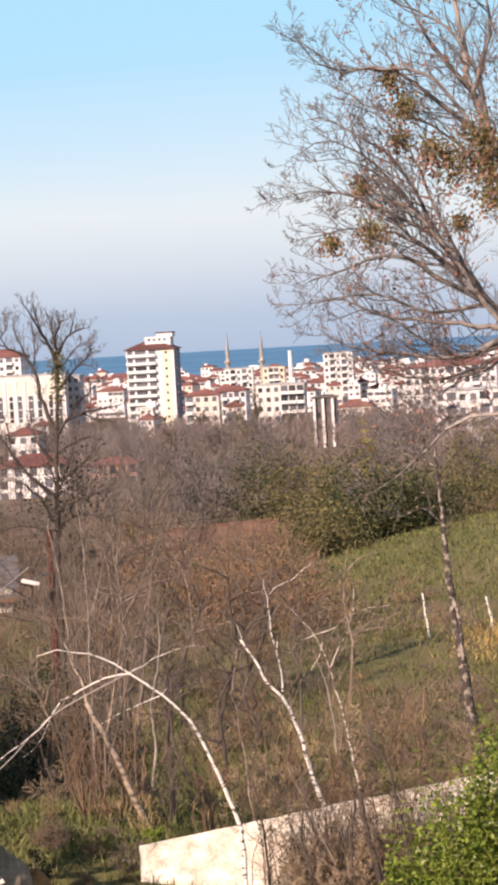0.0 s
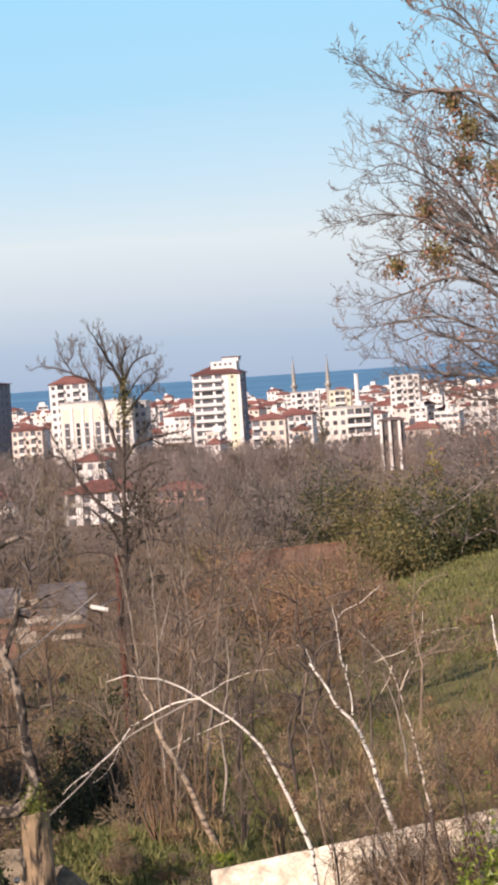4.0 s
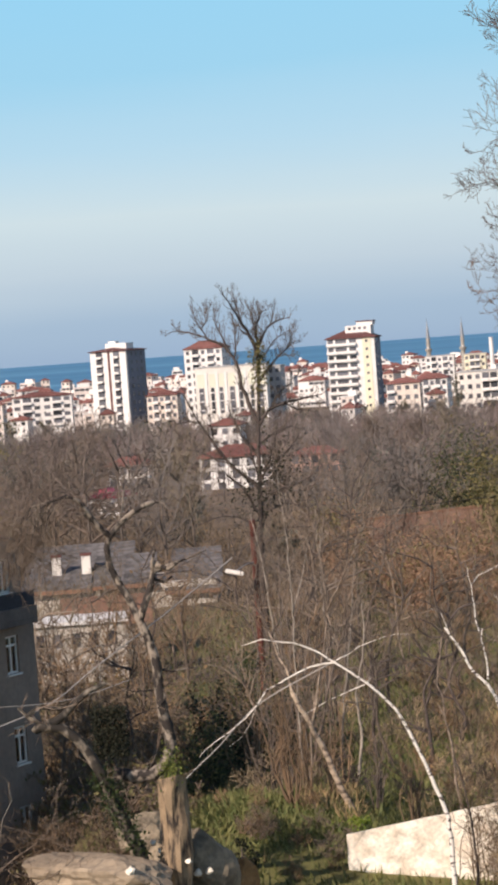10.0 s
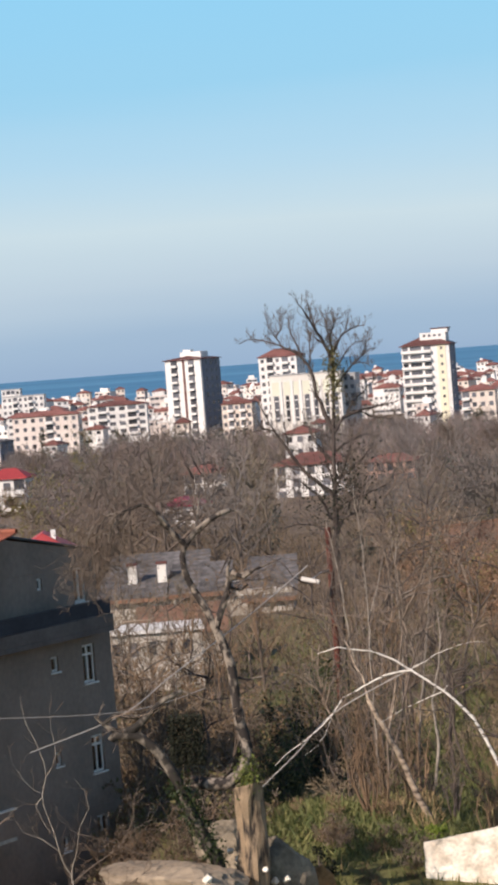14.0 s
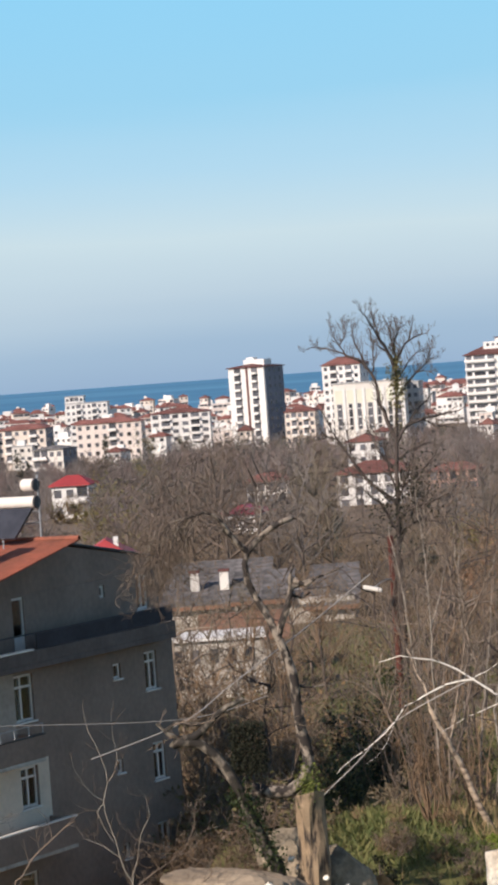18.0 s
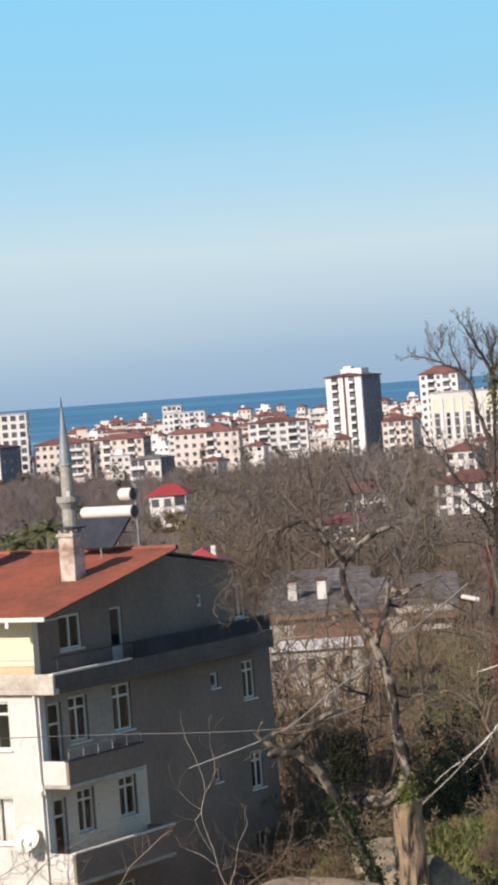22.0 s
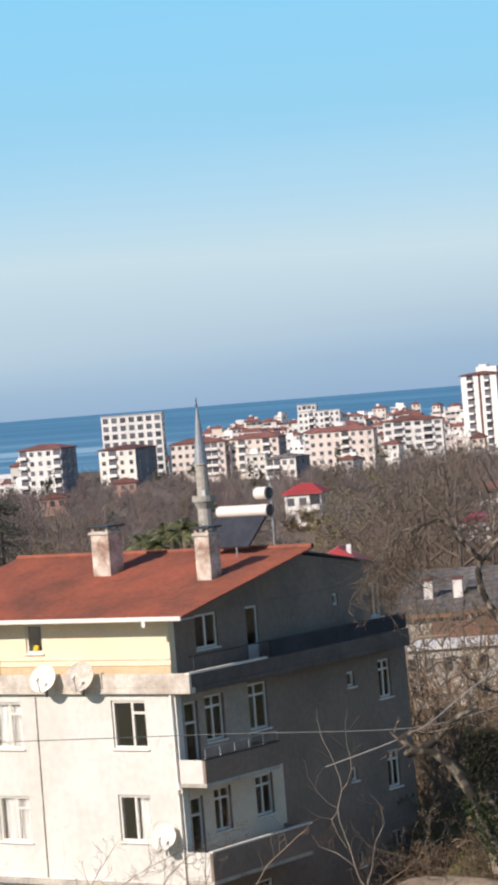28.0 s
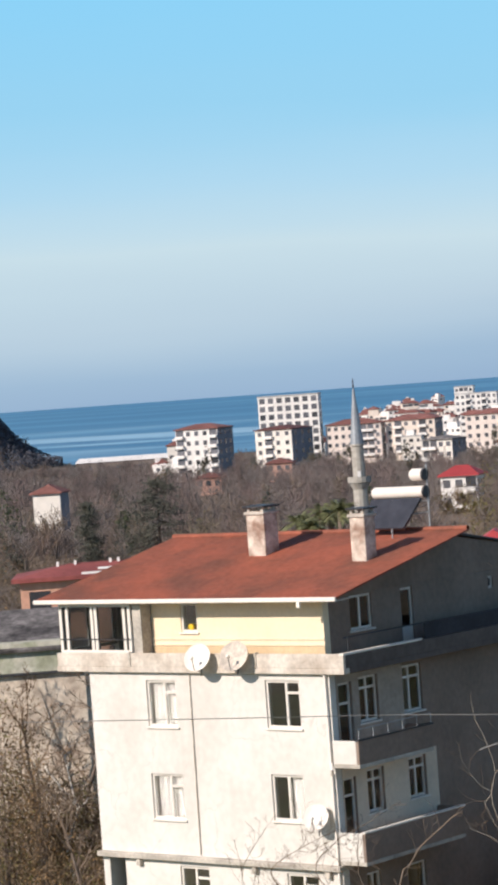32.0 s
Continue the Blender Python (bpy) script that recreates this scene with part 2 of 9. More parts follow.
DARK_RUBBER = material("black_cable_sheath", (0.035, 0.033, 0.032), 0.7, var=0.2, bump=0.02)
IVY = leaf_material("ivy_leaves", (0.018, 0.032, 0.010), (0.055, 0.075, 0.02), 0.5)

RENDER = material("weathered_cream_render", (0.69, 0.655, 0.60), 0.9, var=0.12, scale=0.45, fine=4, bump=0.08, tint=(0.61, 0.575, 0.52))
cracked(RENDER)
# Greyer render for faces turned from the sun, with shade in its colour.
RENDER_SIDE_SHADE = material("grey_render_side_shade", (0.28, 0.208, 0.165), 0.9, var=0.2, scale=0.5, fine=5, bump=0.12)
YELLOW = material("yellow_cladding", (0.84, 0.69, 0.49), 0.7, var=0.08, scale=0.7, fine=8, bump=0.03)
CONCRETE = material("stained_concrete", (0.54, 0.49, 0.42), 0.9, var=0.35, scale=1.2, fine=9, bump=0.2)
WHITE = material("white_paint", (0.80, 0.74, 0.66), 0.5, var=0.08, scale=1, fine=8, bump=0.02)
PVC = material("white_window_frame", (0.72, 0.67, 0.60), 0.35, var=0.04, scale=2, fine=8, bump=0)
ROOF_RED = material("red_metal_roof", (0.36, 0.105, 0.06), 0.75, var=0.32, scale=0.5, fine=5, bump=0.3, tint=(0.205, 0.078, 0.05))
TILE_RED = material("red_tiles", (0.25, 0.108, 0.09), 0.85, var=0.35, scale=0.15, fine=1.2, bump=0.2, per_object=0.25)
ROOF_GREY = material("grey_sheet_roof", (0.235, 0.215, 0.205), 0.8, var=0.75, scale=0.8, fine=5, bump=0.3, per_object=0.2)
ROOF_BROWN = material("brown_roof", (0.26, 0.14, 0.09), 0.85, var=0.3, scale=0.3, fine=2, bump=0.2)
GLASS = glass_material("window_glass")
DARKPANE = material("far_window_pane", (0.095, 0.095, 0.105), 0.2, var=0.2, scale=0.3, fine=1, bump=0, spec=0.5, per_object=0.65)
CURTAIN = material("white_curtain", (0.78, 0.77, 0.74), 0.9, var=0.08, scale=2, fine=12, bump=0.1)
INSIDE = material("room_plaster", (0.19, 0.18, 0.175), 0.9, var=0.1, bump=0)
METAL = material("galvanised_metal", (0.45, 0.46, 0.47), 0.4, metal=0.8, var=0.2, scale=3, fine=12, bump=0.05)
DARK_METAL = material("dark_metal", (0.07, 0.07, 0.075), 0.5, metal=0.5, var=0.2, bump=0.02)
RUST = material("rusty_red_paint", (0.135, 0.045, 0.032), 0.8, var=0.4, scale=2, fine=12, bump=0.2)
PANEL = material("solar_glass", (0.05, 0.052, 0.062), 0.2, var=0.2, scale=1, fine=4, bump=0, spec=0.6)
STONE = material("grey_minaret_stone", (0.42, 0.39, 0.34), 0.9, var=0.3, scale=0.4, fine=2, bump=0.2)
LEAD = material("grey_lead", (0.30, 0.32, 0.34), 0.5, metal=0.3, var=0.2, scale=0.5, fine=3, bump=0.05)
BRICKISH = material("chimney_render", (0.30, 0.20, 0.15), 0.9, var=0.35, scale=1.9, fine=7, bump=0.4, tint=(0.66, 0.57, 0.48))
BEIGE = material("weathered_beige_paint", (0.64, 0.56, 0.47), 0.6, var=0.3, scale=4, fine=14, bump=0.05)
FAR_GREY = material("far_grey_twigs", (0.178, 0.154, 0.136), 0.9, var=0.3, scale=0.5, fine=5, bump=0, per_object=0.2)
WOOD_MAUVE = material("mauve_brown_twigs", (0.185, 0.142, 0.113), 0.9, var=0.35, scale=0.5, fine=5, bump=0, per_object=0.2)
WOOD_DUN = material("dun_twigs", (0.20, 0.162, 0.115), 0.9, var=0.35, scale=0.5, fine=5, bump=0, per_object=0.2)
LIME = material("limewashed_wall", (0.88, 0.81, 0.68), 0.95, var=0.35, scale=2.2, fine=9, bump=0.9, tint=(0.66, 0.56, 0.44))
MOTTLED = banded("mottled_pollard_bark", (0.27, 0.225, 0.175), (0.03, 0.025, 0.02), 0.9, cut=(0.36, 0.5), freq=2.4)
KNOTTED = banded("knotted_dark_bark", (0.31, 0.255, 0.20), (0.035, 0.028, 0.024), 0.9, cut=(0.42, 0.52), freq=3.2)
PATCHY = banded("patchy_pollard_bark", (0.36, 0.30, 0.235), (0.065, 0.05, 0.042), 1.0, cut=(0.42, 0.50), freq=3.6)
# Twigs of the far woods, greyed so that the colour holds the haze.
FAR_TWIG_HAZE = leaf_material("far_hazy_twigs", (0.125, 0.105, 0.095), (0.25, 0.205, 0.185), 0.9, 0.0)
ROCK = material("tan_rock", (0.31, 0.25, 0.175), 0.9, var=0.5, scale=1.2, fine=7, bump=0.6)
SLAB = material("tan_slab_rock", (0.36, 0.28, 0.195), 0.9, var=0.3, scale=0.8, fine=6, bump=0.5, tint=(0.22, 0.17, 0.12))
RUSTY_WALL = material("rusty_brown_render", (0.215, 0.13, 0.095), 0.9, var=0.35, scale=0.7, fine=5, bump=0.3)
EARTH_ORANGE = material("orange_brown_earth", (0.36, 0.20, 0.085), 0.95, var=0.4, scale=2, fine=9, bump=0.8)
SOIL = material("tan_soil", (0.42, 0.325, 0.22), 0.95, var=0.4, scale=0.8, fine=5, bump=0.5)
CABLE = material("cable_sheath", (0.36, 0.33, 0.30), 0.6, var=0.1, bump=0)
BALL = material("yellow_plastic", (0.75, 0.55, 0.05), 0.4, var=0.05, bump=0)


# ---- tools for building ----
def part(name, bm, mat, parent=None, label=""):
    """Link a bmesh as one mesh object under a thing or under a part."""
    me = bpy.data.meshes.new(name)
    bm.to_mesh(me)
    bm.free()
    me.materials.append(mat)
    ob = new(name, me)
    ob.parent = parent
    return tagged(ob, label)


def mesh_part(name, verts, faces, mat, parent=None, label="", smooth=False):
    me = bpy.data.meshes.new(name)
    me.from_pydata(verts, [], faces)
    me.materials.append(mat)
    if smooth:
        me.polygons.foreach_set("use_smooth", [True] * len(me.polygons))
    ob = new(name, me)
    ob.parent = parent
    return tagged(ob, label)


def shared(name, me, parent, m=None, label=""):
    ob = new(name, me)
    ob.parent = parent
    if m is not None:
        ob.matrix_basis = m
    return tagged(ob, label)


def thing(name, label, category, m=None, group="", kind=""):
    ob = new(name)
    if m is not None:
        ob.matrix_basis = m
    return tagged(ob, label, category, group, kind)


def box(bm, x0, x1, y0, y1, z0, z1, bevel=0.0):
    g = bmesh.ops.create_cube(bm, size=1.0, matrix=Matrix.LocRotScale(((x0 + x1) / 2, (y0 + y1) / 2, (z0 + z1) / 2), None, (abs(x1 - x0), abs(y1 - y0), abs(z1 - z0))))
    if bevel:
        edges = list({e for v in g["verts"] for e in v.link_edges})
        bmesh.ops.bevel(bm, geom=edges, offset=bevel, segments=1, affect="EDGES")
    return bm


def boxed(name, dims, mat, parent, label="", bevel=0.0):
    return part(name, box(bmesh.new(), *dims, bevel), mat, parent, label)


def revolve(profile, sides=20, caps=True):
    """A turned body from (radius, z) pairs."""
    bm = bmesh.new()
    rings = []
    for r, z in profile:
        rings.append([bm.verts.new((r * math.cos(2 * math.pi * k / sides), r * math.sin(2 * math.pi * k / sides), z)) for k in range(sides)])
    for a, b in zip(rings, rings[1:]):
        for k in range(sides):
            bm.faces.new((a[k], a[(k + 1) % sides], b[(k + 1) % sides], b[k]))
    if caps:
        bm.faces.new(list(reversed(rings[0])))
        bm.faces.new(rings[-1])
    return bm


def moved(bm, m):
    bmesh.ops.transform(bm, matrix=m, verts=bm.verts[:])
    return bm


def tubes(lines, thick_sides=6, thin_sides=3, split=0.05):
    """Verts and faces of tapering tubes along polylines [(points, radii)]."""
    V, F, base = [], [], 0
    for pts, rad in lines:
        p = np.asarray(pts, float)
        r = np.asarray(rad, float)
        n = len(p)
        k = thick_sides if r[0] > split else thin_sides
        d = np.gradient(p, axis=0)
        d /= np.linalg.norm(d, axis=1)[:, None] + 1e-9
        ref = np.array([0.31, 0.95, 0.05]) if abs(d[0, 1]) < 0.9 else np.array([1.0, 0.1, 0.0])
        a = np.cross(d, ref)
        a /= np.linalg.norm(a, axis=1)[:, None] + 1e-9
        b = np.cross(d, a)
        th = np.arange(k) * 2 * math.pi / k
        ring = p[:, None, :] + r[:, None, None] * (np.cos(th)[None, :, None] * a[:, None, :] + np.sin(th)[None, :, None] * b[:, None, :])
        V.append(ring.reshape(-1, 3))
        for i in range(n - 1):
            o = base + i * k
            for j in range(k):
                j2 = (j + 1) % k
                F.append((o + j, o + j2, o + k + j2, o + k + j))
        if r[0] > 0.03:
            F.append(tuple(range(base + (n - 1) * k, base + n * k)))
        base += n * k
    return np.concatenate(V), F


def leaves(centres, size, rng, droop=0.0, slim=0.55):
    """Small bent leaves (two triangles each side of a midrib fold) round the given points."""
    n = len(centres)
    c = np.asarray(centres, float)
    s = size * rng.uniform(0.6, 1.3, n)[:, None]
    a = rng.normal(size=(n, 3))
    a[:, 2] -= droop
    a /= np.linalg.norm(a, axis=1)[:, None]
    b = np.cross(a, rng.normal(size=(n, 3)))
    b /= np.linalg.norm(b, axis=1)[:, None] + 1e-9
    nrm = np.cross(a, b)
    v = np.stack([c - a * s * 0.5, c + b * s * slim * 0.5 + nrm * s * 0.12, c + a * s * 0.5, c - b * s * slim * 0.5 + nrm * s * 0.12], 1).reshape(-1, 3)
    i = np.arange(n) * 4
    f = np.concatenate([np.stack([i, i + 1, i + 2], 1), np.stack([i, i + 2, i + 3], 1)])
    return v, f.tolist()


def smooth_line(pts, r0, r1, step=0.5, wob=0.0, rng=None):
    """A flowing line through control points, with tapering radii."""
    p = np.asarray(pts, float)
    out = []
    for i in range(len(p) - 1):
        a, b = p[max(i - 1, 0)], p[i]
        c, d = p[i + 1], p[min(i + 2, len(p) - 1)]
        n = max(1, int(np.linalg.norm(c - b) / step))
        for k in range(n):
            t = k / n
            out.append(0.5 * ((2 * b) + (c - a) * t + (2 * a - 5 * b + 4 * c - d) * t * t + (3 * b - a - 3 * c + d) * t ** 3))
    out.append(p[-1])
    out = np.array(out)
    if wob and rng is not None:
        out[1:] += rng.normal(size=(len(out) - 1, 3)) * wob
    r = np.linspace(r0, r1, len(out))
    return out, r


def unit(v):
    return v / (np.linalg.norm(v) + 1e-9)


def sprout(rng, start, way, length, r0, levels, lines, up=0.15, wob=0.13, kids=5, spread=0.8, shrink=0.55, seg=4, rmin=0.006):
    """A limb that wanders and sends out smaller ones. levels: how many orders of twigs follow."""
    p, d = np.array(start, float), unit(np.array(way, float))
    pts, rad = [p], [r0]
    for i in range(seg):
        d = unit(d + rng.normal(size=3) * wob + np.array([0, 0, up]))
        p = p + d * length / seg
        pts.append(p)
        rad.append(max(rmin, r0 * (1 - 0.75 * (i + 1) / seg)))
    lines.append((pts, rad))
    if levels <= 0:
        return
    n = max(2, int(kids * rng.uniform(0.7, 1.3)))
    for k in range(n):
        t = rng.uniform(0.25, 1.0) * seg
        i = min(int(t), seg - 1)
        q = pts[i] + (pts[i + 1] - pts[i]) * (t - i)
        ax = unit(np.array(pts[i + 1]) - np.array(pts[i]))
        side = unit(np.cross(ax, rng.normal(size=3)))
        w = unit(ax * rng.uniform(0.4, 1.0) + side * spread * rng.uniform(0.6, 1.3))
        sprout(rng, q, w, length * shrink * rng.uniform(0.7, 1.25) * (1.15 - 0.5 * t / seg), max(rmin, r0 * 0.5 * (1 - 0.5 * t / seg)), levels - 1, lines, up, wob, kids, spread, shrink, max(1, seg - 1) if levels > 1 else min(2, max(1, seg - 2)), rmin)


def twigs_on(rng, line, lines, every=0.35, length=1.2, levels=1, start=0.2, r=0.018, up=0.2, spread=1.0, kids=4, rmin=0.006, bias=(0, 0, 0)):
    """Dress a limb with side twigs."""
    pts, rad = line
    p = np.asarray(pts, float)
    seglen = np.linalg.norm(np.diff(p, axis=0), axis=1)
    total = seglen.sum()
    cum = np.concatenate([[0], np.cumsum(seglen)])
    s = total * start
    while s < total:
        i = min(np.searchsorted(cum, s) - 1, len(p) - 2)
        i = max(i, 0)
        q = p[i] + (p[i + 1] - p[i]) * ((s - cum[i]) / (seglen[i] + 1e-9))
        ax = unit(p[i + 1] - p[i])
        side = unit(np.cross(ax, rng.normal(size=3)))
        w = unit(ax * 0.7 + side * spread + np.array(bias))
        sprout(rng, q, w, length * rng.uniform(0.5, 1.3) * (1.2 - 0.65 * s / total), min(r, rad[i] * 0.7), levels, lines, up=up, kids=kids, rmin=rmin)
        s += every * rng.uniform(0.5, 1.5)


# ---- ground and sea ----
def ground_z(x, y):
    d = math.hypot(x, y)
    z = EYE - float(np.interp(d, [0, 60, 85, 120, 250, 400, 1050, 1700, 1800, 4900], [14, 16, 17.2, 18, 20.5, 22, 28.5, 35.5, 39, 60]))
    z += 6.0 * math.exp(-0.5 * (((x - 26) / 20) ** 2 + ((y - 205) / 45) ** 2))          # knoll with the meadow
    z += 84.0 * math.exp(-0.5 * (((x + 540) / 29) ** 2 + ((y - 1300) / 48) ** 2))        # wooded headland
    z += 1.6 * math.exp(-0.5 * (((x - 6.5) / 5) ** 2 + ((y - 62) / 6) ** 2))
    az = math.degrees(math.atan2(-x, y))
    near = min(1.0, max(0.0, (9.6 - az) / 1.4))
    z += near * near * (3 - 2 * near) * float(np.interp(d, [40, 65, 80, 83, 90, 105, 125], [0, 0.3, 1.05, 1.5, 1.8, 1.0, 0]))   # raised field behind the wall
    z += 1.3 * math.exp(-0.5 * (((x + 7.0) / 2.8) ** 2 + ((y - 85) / 4.0) ** 2))          # green bank by the stump
    town = min(1.0, max(0.0, (14.3 - az) / 1.8))
    z += town * float(np.interp(d, [1050, 1350, 1640, 1700, 1730], [0, 7.5, 14.5, 13.5, 0]))                          # coast terrace of the town
    if 20 < d < 600:
        z += 0.35 * noise.noise((x * 0.08, y * 0.08, 0)) + 0.12 * noise.noise((x * 0.4, y * 0.4, 3))
    return z


def build_ground():
    az = sorted(set([a for a in range(-180, 181, 6)] + [k * 0.5 for k in range(-24, 57)]))
    rs = [0.0] + [20 * (1700 / 20) ** (k / 110) for k in range(111)] + [1760, 1900, 2400, 3200, 4000, 4900]
    V, F = [], []
    for r in rs:
        for a in az:
            x, y = -r * math.sin(radians(a)), r * math.cos(radians(a))
            V.append((x, y, ground_z(x, y)))
    n = len(az)
    for i in range(len(rs) - 1):
        for j in range(n - 1):
            F.append((i * n + j, i * n + n + j, i * n + n + j + 1, i * n + j + 1))
    m = material("leaf_litter_and_grass", (0.22, 0.155, 0.10), 0.95, var=0.45, scale=0.11, fine=0.9, bump=0.4, tint=(0.125, 0.09, 0.062))
    nn, ll = m.node_tree.nodes, m.node_tree.links
    b = nn["Principled BSDF"]
    tc = nn.new("ShaderNodeTexCoord")
    g = nn.new("ShaderNodeTexNoise")
    g.inputs["Scale"].default_value, g.inputs["Detail"].default_value = 0.09, 6.0
    ll.new(tc.outputs["Object"], g.inputs["Vector"])
    r = nn.new("ShaderNodeMapRange")
    r.inputs["From Min"].default_value, r.inputs["From Max"].default_value = 0.40, 0.52
    ll.new(g.outputs[0], r.inputs["Value"])
    dist = nn.new("ShaderNodeVectorMath")
    dist.operation = "DISTANCE"
    dist.inputs[1].default_value = (28, 198, 25)
    ll.new(tc.outputs["Object"], dist.inputs[0])
    md = nn.new("ShaderNodeMapRange")
    md.inputs["From Min"].default_value, md.inputs["From Max"].default_value = 38.0, 20.0
    ll.new(dist.outputs["Value"], md.inputs["Value"])
    far = nn.new("ShaderNodeVectorMath")
    far.operation = "LENGTH"
    ll.new(tc.outputs["Object"], far.inputs[0])
    fd = nn.new("ShaderNodeMapRange")
    fd.inputs["From Min"].default_value, fd.inputs["From Max"].default_value = 230.0, 140.0
    ll.new(far.outputs["Value"], fd.inputs["Value"])
    mul = nn.new("ShaderNodeMath")
    mul.operation = "MULTIPLY"
    ll.new(r.outputs[0], mul.inputs[0])
    ll.new(fd.outputs[0], mul.inputs[1])
    mxx = nn.new("ShaderNodeMath")
    mxx.operation = "MAXIMUM"
    ll.new(mul.outputs[0], mxx.inputs[0])
    ll.new(md.outputs[0], mxx.inputs[1])
    mx = nn.new("ShaderNodeMix")
    mx.data_type = "RGBA"
    src = b.inputs["Base Color"].links[0].from_socket
    ll.new(mxx.outputs[0], mx.inputs["Factor"])
    ll.new(src, mx.inputs[6])
    gm = nn.new("ShaderNodeMix")
    gm.data_type = "RGBA"
    gm.inputs[6].default_value, gm.inputs[7].default_value = (0.078, 0.092, 0.026, 1), (0.20, 0.17, 0.065, 1)
    g2 = nn.new("ShaderNodeTexNoise")
    g2.inputs["Scale"].default_value, g2.inputs["Detail"].default_value = 0.6, 6.0
    ll.new(tc.outputs["Object"], g2.inputs["Vector"])
    ll.new(g2.outputs[0], gm.inputs["Factor"])
    ll.new(gm.outputs[2], mx.inputs[7])
    ll.new(mx.outputs[2], b.inputs["Base Color"])
    tagged(mesh_part("ground", V, F, m, smooth=True), "rough winter grass and bare earth running down to the town", "ground", kind="structure")


build_ground()


def build_sea():
    V, F = [], []
    az = [k for k in range(-70, 91, 2)]
    rs = [1680, 1800, 2000, 2300, 2700, 3200, 3800, 4400, 4930]
    for r in rs:
        for a in az:
            V.append((-r * math.sin(radians(a)), r * math.cos(radians(a)), EYE - 35.0 + 35.0 * (r - 1680) / 3250))
    n = len(az)
    for i in range(len(rs) - 1):
        for j in range(n - 1):
            F.append((i * n + j, i * n + n + j, i * n + n + j + 1, i * n + j + 1))
    m = bpy.data.materials.new("sea_water")
    m.use_nodes = True
    nn, ll = m.node_tree.nodes, m.node_tree.links
    b = nn["Principled BSDF"]
    b.inputs["Roughness"].default_value = 0.55
    b.inputs["Specular IOR Level"].default_value = 0.12
    tc = nn.new("ShaderNodeTexCoord")
    mp = nn.new("ShaderNodeMapping")
    mp.inputs["Scale"].default_value = (0.0008, 0.0055, 0.0)
    ns = nn.new("ShaderNodeTexNoise")
    ns.inputs["Scale"].default_value, ns.inputs["Detail"].default_value = 1.0, 4.0
    ll.new(tc.outputs["Object"], mp.inputs[0])
    ll.new(mp.outputs[0], ns.inputs["Vector"])
    ramp = nn.new("ShaderNodeValToRGB")
    e = ramp.color_ramp.elements
    e[0].position, e[0].color = 0.35, (0.062, 0.19, 0.32, 1)
    e[1].position, e[1].color = 0.68, (0.13, 0.30, 0.44, 1)
    k = e.new(0.55)
    k.color = (0.075, 0.215, 0.35, 1)
    ll.new(ns.outputs[0], ramp.inputs[0])
    dn = nn.new("ShaderNodeVectorMath")
    dn.operation = "DISTANCE"
    dn.inputs[1].default_value = (-720, 2150, 10)
    ll.new(tc.outputs["Object"], dn.inputs[0])
    dr = nn.new("ShaderNodeMapRange")
    dr.inputs["From Min"].default_value, dr.inputs["From Max"].default_value = 620.0, 120.0
    ll.new(dn.outputs["Value"], dr.inputs["Value"])
    mp2 = nn.new("ShaderNodeMapping")
    mp2.inputs["Scale"].default_value = (0.0012, 0.0052, 0.0)
    mp2.inputs["Location"].default_value = (0.3, 0.9, 0.0)
    ll.new(tc.outputs["Object"], mp2.inputs[0])
    n2 = nn.new("ShaderNodeTexNoise")
    n2.inputs["Scale"].default_value, n2.inputs["Detail"].default_value = 1.3, 3.0
    ll.new(mp2.outputs[0], n2.inputs["Vector"])
    r2 = nn.new("ShaderNodeMapRange")
    r2.inputs["From Min"].default_value, r2.inputs["From Max"].default_value = 0.42, 0.56
    ll.new(n2.outputs[0], r2.inputs["Value"])
    mm = nn.new("ShaderNodeMath")
    mm.operation = "MULTIPLY"
    ll.new(dr.outputs[0], mm.inputs[0])
    ll.new(r2.outputs[0], mm.inputs[1])
    mx = nn.new("ShaderNodeMix")
    mx.data_type = "RGBA"
    mx.inputs[7].default_value = (0.28, 0.46, 0.58, 1)
    ll.new(mm.outputs[0], mx.inputs["Factor"])
    ll.new(ramp.outputs[0], mx.inputs[6])
    ll.new(mx.outputs[2], b.inputs["Base Color"])
    tagged(mesh_part("water", V, F, m), "deep blue sea with paler streaks near the shore", "sea", kind="structure")


build_sea()


# ---- the apartment house below ----
def wall_panel(length, z0, z1, th, openings, gable=None):
    """A wall with real openings. openings: (s0, s1, z0, z1). Returns a bmesh in (s, t, z)."""
    ss = sorted({0.0, length, *[v for o in openings for v in o[:2]]})
    zs = sorted({z0, z1, *[v for o in openings for v in o[2:]]})
    bm = bmesh.new()
    cache = {}

    def vert(s, t, z):
        k = (round(s, 4), t, round(z, 4))
        if k not in cache:
            cache[k] = bm.verts.new((s, t, z))
        return cache[k]

    def solid(i, j):
        if not (0 <= i < len(ss) - 1 and 0 <= j < len(zs) - 1):
            return False
        cs, cz = (ss[i] + ss[i + 1]) / 2, (zs[j] + zs[j + 1]) / 2
        return not any(o[0] < cs < o[1] and o[2] < cz < o[3] for o in openings)

    for i in range(len(ss) - 1):
        for j in range(len(zs) - 1):
            if not solid(i, j):
                continue
            a, b, c, d = ss[i], ss[i + 1], zs[j], zs[j + 1]
            bm.faces.new((vert(a, 0, c), vert(b, 0, c), vert(b, 0, d), vert(a, 0, d)))
            bm.faces.new((vert(a, th, d), vert(b, th, d), vert(b, th, c), vert(a, th, c)))
            for di, dj, p, q in ((-1, 0, (a, c), (a, d)), (1, 0, (b, d), (b, c)), (0, -1, (b, c), (a, c)), (0, 1, (a, d), (b, d))):
                if not solid(i + di, j + dj):
